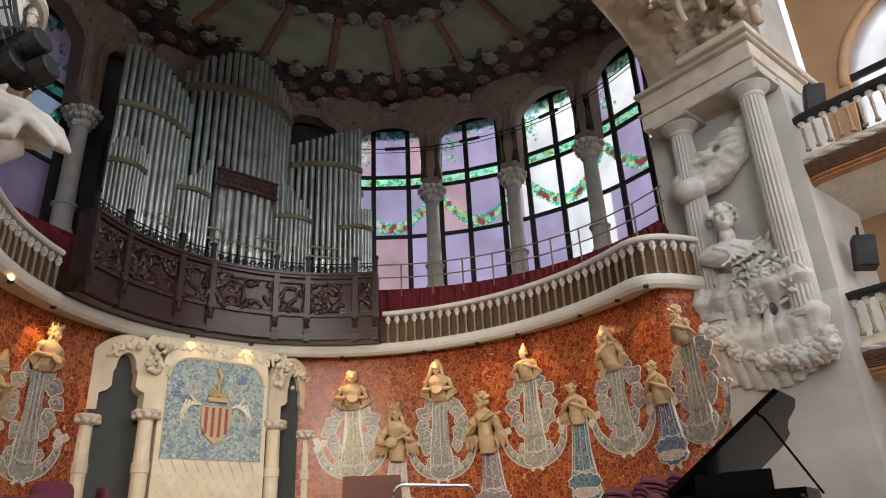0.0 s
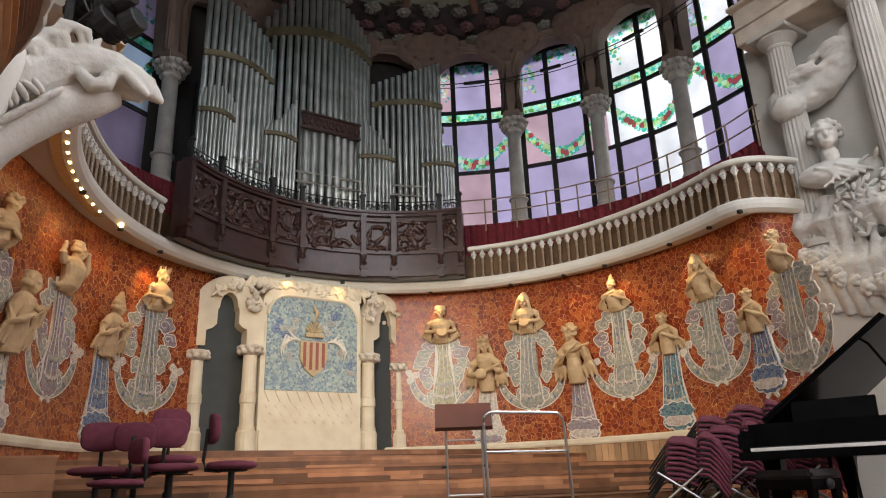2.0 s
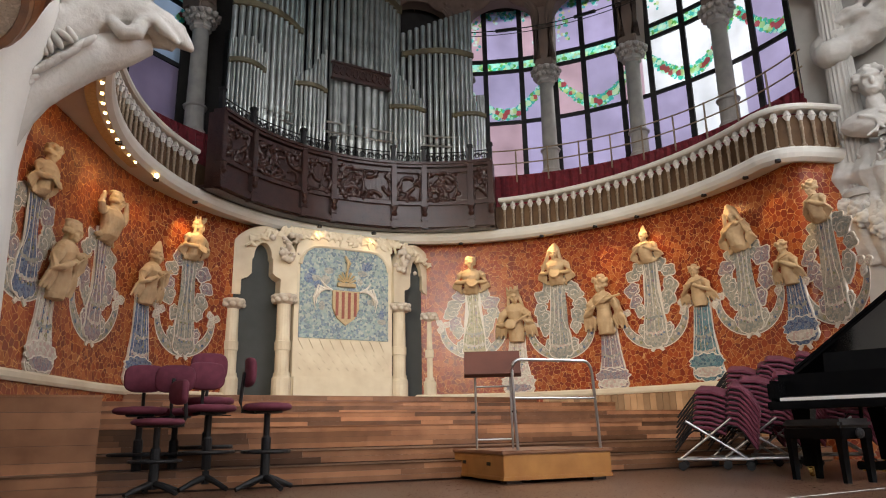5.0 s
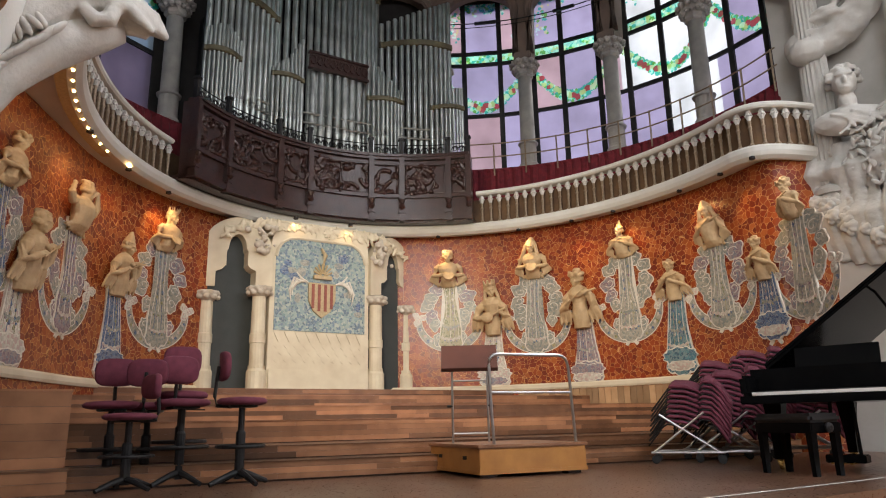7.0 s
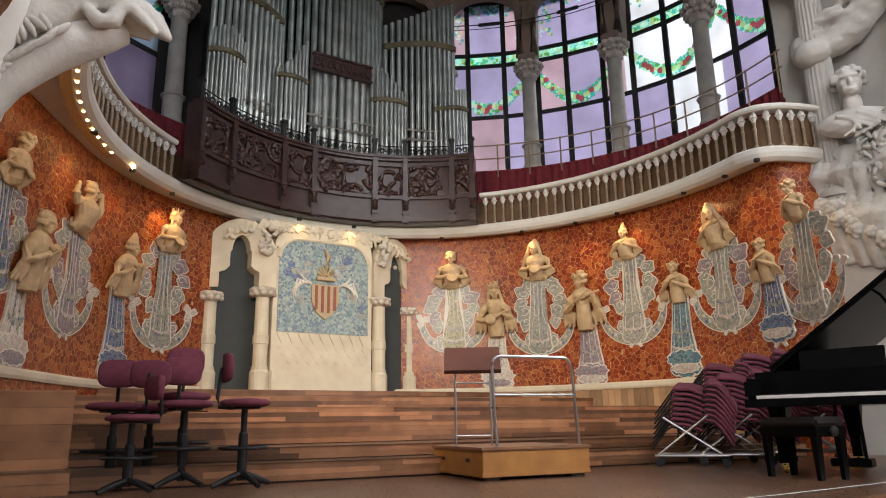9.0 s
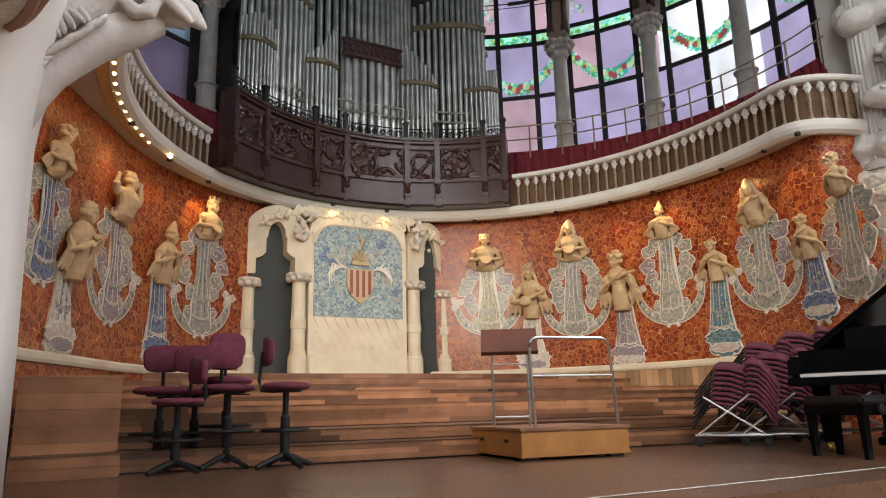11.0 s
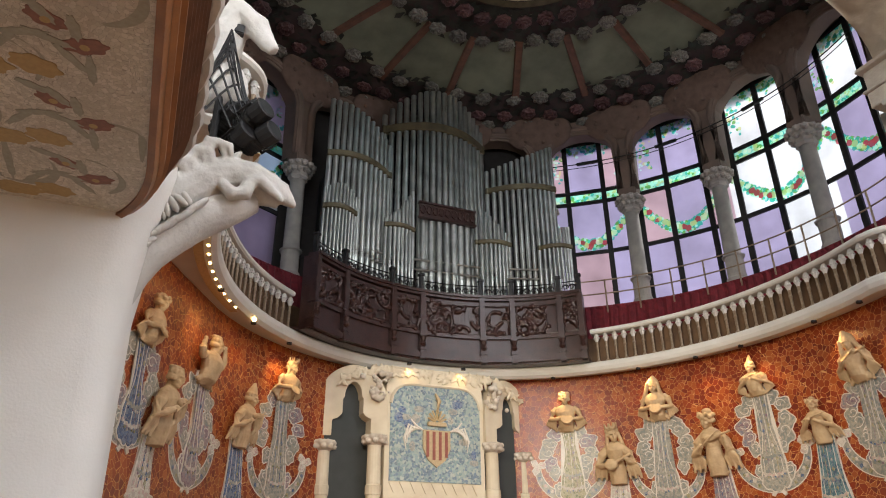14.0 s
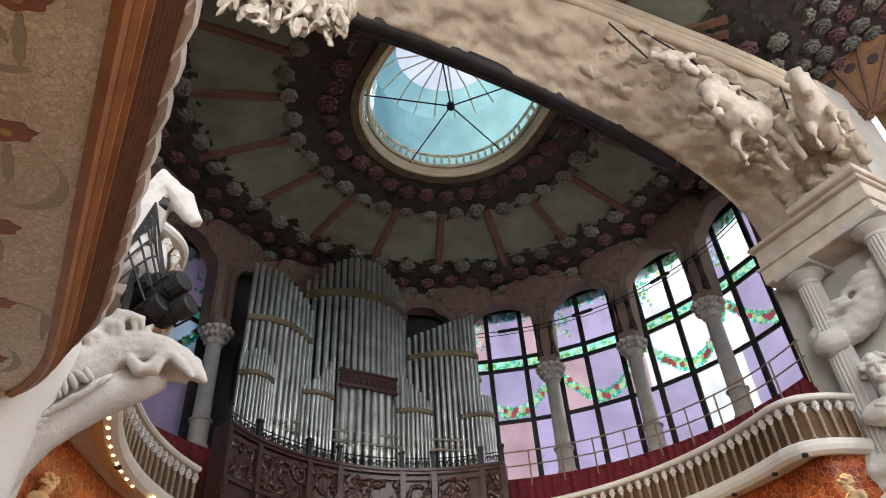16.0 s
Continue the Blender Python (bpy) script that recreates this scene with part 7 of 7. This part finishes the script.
# ---- conductor's podium, rail and music stand ----
podium = empty("podium", (-0.34, -2.75, 0), -8)
bm = bmesh.new()
box(bm, -0.63, -0.62, 0.03, 0.63, 0.62, 0.28, bevel=0.006)
part("body", bm, ORANGE_WOOD, podium)
bm = bmesh.new()
box(bm, -0.65, -0.64, 0.28, 0.65, 0.64, 0.315, bevel=0.008)
part("top", bm, BOARD, podium)
bm = bmesh.new()
box(bm, -0.64, -0.63, 0.03, 0.64, 0.63, 0.07, bevel=0.005)
part("skirting", bm, ORANGE_WOOD, podium)
for x in (-0.5, 0.5):
    for y in (-0.52, 0.52):
        bm = bmesh.new()
        box(bm, x - 0.08, y - 0.06, 0, x + 0.08, y + 0.06, 0.03)
        part("foot", bm, DARK_WOOD, podium)
for y in (-0.28, 0.34):
    bm = bmesh.new()
    box(bm, -0.636, y - 0.045, 0.165, -0.628, y + 0.045, 0.2, bevel=0.003)
    part("grip_hole", bm, BLACK, podium, "dark grip hole")
tagged(podium, "orange varnished wooden conductor's podium on the stage floor", "podium")
rail = empty("podium_rail", (-0.2, -2.8, 0.315), -8)
bm = bmesh.new()
pts = [(-0.52, -0.42, 0)]
pts += [(-0.54, -0.42, 0.4), (-0.55, -0.42, 0.8)] + [(-0.55 + 0.1 * (1 - math.cos(t)), -0.42, 0.82 + 0.1 * math.sin(t)) for t in (0.4, 0.8, 1.2, 1.57)]
pts += [(0.33 + 0.1 * math.sin(t), -0.42, 0.82 + 0.1 * math.cos(t)) for t in (0, 0.4, 0.8, 1.2)] + [(0.44, -0.42, 0.78), (0.46, -0.42, 0.4), (0.48, -0.42, 0)]
tube(bm, pts, 0.017, 10)
part("hoop", bm, CHROME, rail)
bm = bmesh.new()
tube(bm, [(-0.54, -0.42, 0.52), (0.45, -0.42, 0.52)], 0.012, 8)
part("crossbar", bm, CHROME, rail)
tagged(rail, "chrome tube safety rail standing on the podium", "railing")
stand = empty("music_stand", (-0.62, -2.5, 0.315), -33)
for x in (-0.2, 0.2):
    bm = bmesh.new()
    tube(bm, [(x, 0, 0), (x, 0, 0.85)], 0.013, 8)
    part("leg", bm, CHROME, stand)
for z in (0.1, 0.68):
    bm = bmesh.new()
    tube(bm, [(-0.2, 0, z), (0.2, 0, z)], 0.01, 8)
    part("crossbar", bm, CHROME, stand)
for x in (-0.23, 0.23):
    bm = bmesh.new()
    tube(bm, [(x - 0.03, 0, 0.4), (x + 0.03, 0, 0.4)], 0.014, 8)
    part("clamp_knob", bm, BLACK, stand)
bm = bmesh.new()
md = pose(0, 0.02, 0.94, -38, 0, 0)
box(bm, -0.32, -0.012, -0.19, 0.32, 0.012, 0.19, md, bevel=0.004)
part("desk", bm, DESK_WOOD, stand)
bm = bmesh.new()
box(bm, -0.32, -0.05, -0.2, 0.32, 0.012, -0.175, md, bevel=0.003)
part("lip", bm, DESK_WOOD, stand)
tagged(stand, "music stand with a brown wooden desk on chrome legs", "music stand")


# ---- high orchestra stools ----
def stool():
    s = empty("orchestra_stool")
    bm = bmesh.new()
    lathe(bm, [(0.17, 0.7), (0.215, 0.715), (0.225, 0.74), (0.2, 0.765), (0.1, 0.775)], 22, Matrix.Diagonal((1.18, 1.05, 1, 1)))
    part("seat", bm, CHAIR, s, smooth=True)
    bm = bmesh.new()
    box(bm, -0.13, -0.13, 0.68, 0.13, 0.13, 0.702, bevel=0.006)
    tube(bm, [(0.02, 0, 0.675), (0.2, -0.06, 0.67)], 0.007, 6)
    part("seat_plate", bm, BLACK, s)
    bm = bmesh.new()
    lathe(bm, [(0.045, 0.06), (0.045, 0.46), (0.03, 0.48), (0.03, 0.69)], 12)
    part("column", bm, BLACK, s)
    for i in range(4):
        a = i * math.pi / 2 + 0.4
        bm = bmesh.new()
        tube(bm, [(0, 0, 0.12), (0.12 * math.cos(a), 0.12 * math.sin(a), 0.09), (0.3 * math.cos(a), 0.3 * math.sin(a), 0.025)], 0.028, 8, [1.3, 1, 0.8])
        part("foot", bm, BLACK, s)
    bm = bmesh.new()
    tube(bm, [(0.26 * math.cos(i * 0.3142), 0.22 * math.sin(i * 0.3142), 0.34) for i in range(21)], 0.016, 8)
    for a in (0.4, 2.5, 4.6):
        tube(bm, [(0.03 * math.cos(a), 0.03 * math.sin(a), 0.34), (0.25 * math.cos(a), 0.21 * math.sin(a), 0.34)], 0.012, 6)
    part("foot_ring", bm, BLACK, s)
    bm = bmesh.new()
    tube(bm, [(0, 0.1, 0.69), (0, 0.24, 0.7), (0, 0.26, 0.78), (0, 0.235, 1.05)], 0.018, 8)
    part("back_bar", bm, BLACK, s)
    bm = bmesh.new()
    secs = []
    for dy, g in ((0.165, 0.86), (0.175, 0.96), (0.2, 1.0), (0.22, 0.97), (0.232, 0.86)):
        secs.append([(0.195 * g * math.copysign(abs(math.cos(a)) ** 0.6, math.cos(a)), dy, 1.05 + 0.135 * g * math.copysign(abs(math.sin(a)) ** 0.6, math.sin(a))) for a in [2 * math.pi * q / 28 for q in range(28)]])
    loft(bm, secs, closed=True)
    for v in bm.verts:
        v.co.y += -0.9 * v.co.x ** 2
    part("backrest", bm, CHAIR, s, smooth=True)
    return tagged(s, "high burgundy upholstered orchestra stool on a black swivel base", "stool", "orchestra stools")


first = stool()
first.matrix_world = pose(-4.1, -2.08, 0, 0, 0, -80) @ Matrix.Diagonal((1, 1, 0.88, 1))
for x, y, a, k in ((-3.13, -2.27, 82, 1.2), (-3.6, -1.88, 6, 1.2), (-4.2, -1.62, -10, 1.18), (-3.52, -1.42, -6, 1.34), (-3.86, -1.55, 160, 1.16)):
    copy_thing(first, pose(x, y, 0, 0, 0, a) @ Matrix.Diagonal((1, 1, k, 1)))


# ---- stacked chairs on dollies ----
def cushion(bm, line, width, thick):
    """A padded board bent along a side-view line of (x, z)."""
    secs = []
    n = len(line)
    for k, (x, z) in enumerate(line):
        a, b = line[max(k - 1, 0)], line[min(k + 1, n - 1)]
        d = Vector((b[0] - a[0], b[1] - a[1])).normalized()
        u = Vector((-d.y, d.x)) * thick / 2 * (0.6 if k in (0, n - 1) else 1)
        w = width / 2 * (0.9 if k in (0, n - 1) else 1)
        secs.append([(x - u.x, -w, z - u.y), (x - u.x * 0.4, -w - 0.008, z), (x + u.x, -w, z + u.y), (x + u.x, w, z + u.y), (x - u.x * 0.4, w + 0.008, z), (x - u.x, w, z - u.y)])
    loft(bm, secs, closed=True)


def stacking_chair():
    """A chair tipped forward as it lies in a stack: legs one way, seat and back the other."""
    c = empty("stacking_chair")
    bm = bmesh.new()
    cushion(bm, [(-0.08, 0.0), (-0.04, 0.02), (0.12, 0.015), (0.26, -0.03), (0.3, -0.06)], 0.44, 0.036)
    part("seat", bm, CHAIR, c)
    bm = bmesh.new()
    cushion(bm, [(0.3, 0.06), (0.34, 0.085), (0.44, 0.07), (0.53, -0.02), (0.62, -0.17), (0.64, -0.22)], 0.44, 0.034)
    part("backrest", bm, CHAIR, c)
    for y in (-0.2, 0.2):
        bm = bmesh.new()
        tube(bm, [(0.62, y, -0.2), (0.44, y, 0.04), (0.33, y, 0.05), (0.26, y, -0.05), (-0.06, y, -0.02), (-0.12, y, -0.06), (-0.3, y, -0.3)], 0.012, 6)
        part("side_frame", bm, BLACK, c)
        bm = bmesh.new()
        tube(bm, [(0.1, y, -0.02), (0.02, y, -0.1), (0.0, y, -0.2)], 0.011, 6)
        part("leg", bm, BLACK, c)
    bm = bmesh.new()
    tube(bm, [(-0.27, -0.2, -0.26), (-0.27, 0.2, -0.26)], 0.009, 6)
    part("cross_bar", bm, BLACK, c)
    return tagged(c, "burgundy stacking chair with a black frame in a tall stack", "chair", "stacked chairs")


def dolly(m):
    d = empty("chair_dolly")
    d.matrix_world = m
    for x in (-0.26, 0.26):
        bm = bmesh.new()
        tube(bm, [(x, -0.4, 0.13), (x, 0.45, 0.13)], 0.016, 8)
        part("side_bar", bm, CHROME, d)
        for y in (-0.36, 0.4):
            bm = bmesh.new()
            lathe(bm, [(0.02, -0.018), (0.05, -0.016), (0.05, 0.016), (0.02, 0.018)], 14, pose(x, y, 0.05, 0, 90, 0))
            part("wheel", bm, BLACK, d)
    for y in (-0.36, 0.4):
        bm = bmesh.new()
        tube(bm, [(-0.26, y, 0.13), (0.26, y, 0.13)], 0.016, 8)
        part("cross_bar", bm, CHROME, d)
    for x in (-0.26, 0.26):
        bm = bmesh.new()
        tube(bm, [(x, 0.42, 0.13), (x, -0.2, 0.6)], 0.014, 8)
        tube(bm, [(x, -0.34, 0.13), (x, 0.32, 0.58)], 0.014, 8)
        part("brace", bm, CHROME, d)
    return tagged(d, "chrome wheeled dolly carrying a stack of chairs", "dolly", "chair dollies")


first = None
for x, y, n in ((2.1, -3.05, 8), (2.6, -3.3, 10), (3.05, -2.75, 13), (3.35, -3.1, 15), (3.9, -3.45, 14)):
    dolly(pose(x + 0.1, y - 0.12, 0, 0, 0, 38))
    for k in range(n):
        m = pose(x, y, 0.52 + 0.06 * k, 0, 0, -56 + 0.8 * math.sin(k * 2.3)) @ pose(0.01 * k, 0, 0, 11, 3, 0)
        if first is None:
            first = stacking_chair()
            first.matrix_world = m
        else:
            copy_thing(first, m)

# ---- grand piano ----
PA = math.degrees(math.atan2(-0.97, 0.25))
piano = empty("grand_piano", (1.62, -4.52, 0.0), PA)
# local x runs along the keys, local y towards the tail
OUT = [(0.0, 0.0), (1.5, 0.0), (1.5, 0.75)] + [(1.5 - 0.72 * f ** 0.9 * (3 * f ** 1 - 2 * f ** 2) ** 0.5, 0.75 + 1.15 * f) for f in (0.2, 0.4, 0.6, 0.8, 1.0)] + [(0.66, 2.15), (0.45, 2.28), (0.2, 2.3), (0.04, 2.2), (0.0, 2.0)]


def plate(bm, pts, z0, z1, m=None):
    lo = [bm.verts.new((x, y, z0)) for x, y in pts]
    hi = [bm.verts.new((x, y, z1)) for x, y in pts]
    n = len(lo)
    for i in range(n):
        bm.faces.new((lo[i], lo[(i + 1) % n], hi[(i + 1) % n], hi[i]))
    bm.faces.new(lo[::-1])
    bm.faces.new(hi)
    if m is not None:
        bmesh.ops.transform(bm, matrix=m, verts=lo + hi)


bm = bmesh.new()
plate(bm, OUT, 0.68, 1.02)
part("case", bm, LACQUER, piano)
bm = bmesh.new()
box(bm, -0.02, -0.32, 0.66, 1.52, 0.02, 0.74, bevel=0.01)
part("key_bed", bm, LACQUER, piano)
bm = bmesh.new()
box(bm, 0.1, -0.3, 0.742, 1.4, -0.15, 0.775, bevel=0.003)
part("white_keys", bm, IVORY, piano)
bm = bmesh.new()
box(bm, 0.1, -0.17, 0.776, 1.4, -0.08, 0.79, bevel=0.003)
part("black_keys", bm, BLACK, piano)
for x in (-0.02, 1.42):
    bm = bmesh.new()
    box(bm, x, -0.3, 0.74, x + 0.1, 0.02, 0.95, bevel=0.03)
    part("arm", bm, LACQUER, piano)
bm = bmesh.new()
box(bm, 0.08, -0.08, 0.78, 1.42, -0.04, 1.0, pose(0, 0, 0, -6), bevel=0.006)
part("fallboard", bm, LACQUER, piano)
bm = bmesh.new()
LID = pose(0, 0, 1.03, 0, -35.5, 0)
plate(bm, [(0.02, 0.48), (1.7, 0.48), (1.73, 1.25), (1.64, 1.55), (1.46, 1.8), (1.38, 2.05), (1.32, 2.4), (1.12, 2.66), (0.7, 2.76), (0.2, 2.7), (0.02, 2.5)], 0.0, 0.03, LID)
lid = part("lid", bm, LACQUER, piano)
bm = bmesh.new()
plate(bm, [(0.03, 0.47), (1.69, 0.47), (1.71, 0.88), (0.03, 0.88)], 0.034, 0.062, LID)
part("folded_flap", bm, LACQUER, lid)
bm = bmesh.new()
tube(bm, [(1.46, 1.25, 1.0), (1.1, 0.85, 1.82)], 0.014, 8)
part("lid_prop", bm, LACQUER, piano)
bm = bmesh.new()
box(bm, 0.35, 0.12, 1.02, 1.15, 0.15, 1.3, pose(0, 0, 0, -12), bevel=0.006)
part("music_desk", bm, LACQUER, piano)
for x, y in ((0.14, 0.2), (1.36, 0.2), (0.4, 1.9)):
    bm = bmesh.new()
    loft(bm, [[(x - w, y - w, z), (x + w, y - w, z), (x + w, y + w, z), (x - w, y + w, z)] for w, z in ((0.05, 0.1), (0.055, 0.3), (0.085, 0.62), (0.095, 0.68))], closed=True)
    leg = part("leg", bm, LACQUER, piano)
    bm = bmesh.new()
    lathe(bm, [(0.03, -0.02), (0.052, -0.015), (0.052, 0.015), (0.03, 0.02)], 14, pose(x, y, 0.052, 0, 90, 0))
    box(bm, x - 0.04, y - 0.03, 0.06, x + 0.04, y + 0.03, 0.11, bevel=0.01)
    part("castor", bm, BRASS, leg, "polished brass castor")
bm = bmesh.new()
for x in (0.66, 0.86):
    tube(bm, [(x, 0.25, 0.68), (x - 0.02 * (1 if x < 0.7 else -1), 0.22, 0.14)], 0.018, 8)
box(bm, 0.58, 0.12, 0.08, 0.94, 0.3, 0.16, bevel=0.01)
lyre = part("pedal_lyre", bm, LACQUER, piano)
for x in (0.68, 0.76, 0.84):
    bm = bmesh.new()
    box(bm, x - 0.02, -0.02, 0.075, x + 0.02, 0.14, 0.09, bevel=0.005)
    part("pedal", bm, BRASS, lyre, "brass pedal")
tagged(piano, "black lacquered grand piano with its lid propped open", "piano")

bench = empty("piano_bench", (1.42, -5.08, 0), PA - 90 + 62)
bm = bmesh.new()
box(bm, -0.36, -0.19, 0.47, 0.36, 0.19, 0.56, bevel=0.03)
part("cushion", bm, BLACK, bench)
bm = bmesh.new()
box(bm, -0.35, -0.18, 0.38, 0.35, 0.18, 0.475, bevel=0.008)
part("frame", bm, LACQUER, bench)
for x in (-0.3, 0.3):
    for y in (-0.14, 0.14):
        bm = bmesh.new()
        loft(bm, [[(x - w, y - w, z), (x + w, y - w, z), (x + w, y + w, z), (x - w, y + w, z)] for w, z in ((0.024, 0.0), (0.034, 0.38))], closed=True)
        part("leg", bm, LACQUER, bench)
bm = bmesh.new()
lathe(bm, [(0.02, 0), (0.045, 0.01), (0.045, 0.03), (0.02, 0.04)], 10, pose(0.36, 0, 0.43, 0, 90, 0))
part("height_knob", bm, BLACK, bench)
tagged(bench, "black padded piano bench before the keyboard", "bench")

# ---- lamps under the balcony rim ----
def rim_lamp(phi, d, z, aim_phi, aim_z, power, color=(1.0, 0.62, 0.24), angle=95):
    p = ell(phi, d)[0]
    q = wall_at(aim_phi)[0]
    root = empty("rim_spotlight", (p.x, p.y, z))
    bm = bmesh.new()
    lathe(bm, [(0.03, 0.05), (0.045, 0.045), (0.05, 0.0), (0.04, -0.005)], 12)
    part("housing", bm, BLACK, root)
    tagged(root, "small warm spotlight under the balcony rim", "spotlight", "rim spotlights")
    lamp("rim_light", "SPOT", power, (p.x, p.y, z - 0.03), (q.x, q.y, aim_z), size=0.04, color=color, angle=angle, blend=0.9)


for phi, ap, az, w in RIM:
    rim_lamp(phi, -0.46 if 70 < phi < 110 else 0.1, Z_FLOOR - 0.2 if 70 < phi < 110 else Z_LOW - 0.06, ap, az, w)
strip = empty("rim_light_strip")
for k in range(16):
    p = ell(150 + 3.0 * k, 0.1)[0]
    bm = bmesh.new()
    blob(bm, (p.x, p.y, Z_LOW - 0.03), (0.021, 0.021, 0.024))
    part("bulb", bm, GLOW, strip, "glowing warm bulb")
# gold band added as a reflector, to give the strip its warm glow
bm = bmesh.new()
secs = []
for i in range(25):
    p, q = ell(147 + 52 * i / 24, 0.3)[0], ell(147 + 52 * i / 24, 0.06)[0]
    secs.append([(p.x, p.y, Z_LOW - 0.008), (q.x, q.y, Z_LOW - 0.008), (q.x, q.y, Z_LOW + 0.004), (p.x, p.y, Z_LOW + 0.004)])
loft(bm, secs, closed=True)
part("gold_reflector", bm, GOLD, strip, "gilt reflector band added behind the bulbs")
tagged(strip, "row of glowing warm bulbs under the balcony rim", "light strip")
for phi in (143.5,):
    p = ell(phi, 0.02)[0]
    bm = bmesh.new()
    blob(bm, (p.x, p.y, Z_LOW - 0.035), (0.035, 0.035, 0.035))
    tagged(part("rim_bulb", bm, GLOW), "glowing warm bulb under the balcony rim", "bulb")

# glazed boards along the foot of the wall
for lo, hi, nm in ((-14, 40, "wainscot"),):
    root = empty(nm)
    n = int((hi - lo) / 1.35)
    for k in range(n):
        a, b = lo + (hi - lo) * k / n, lo + (hi - lo) * (k + 0.93) / n
        p, q = ell(a, 0.47)[0], ell(b, 0.47)[0]
        nn = ell((a + b) / 2, 0)[1].to_3d() * 0.02
        bm = bmesh.new()
        solid_quad(bm, (p.x, p.y, 0.0), (q.x, q.y, 0.0), (q.x, q.y, 1.155), (p.x, p.y, 1.155), nn)
        part("board", bm, WAINSCOT, root)
    tagged(root, "tan and pink glazed boards at the foot of the wall", "wainscot", "wainscots of the stage")
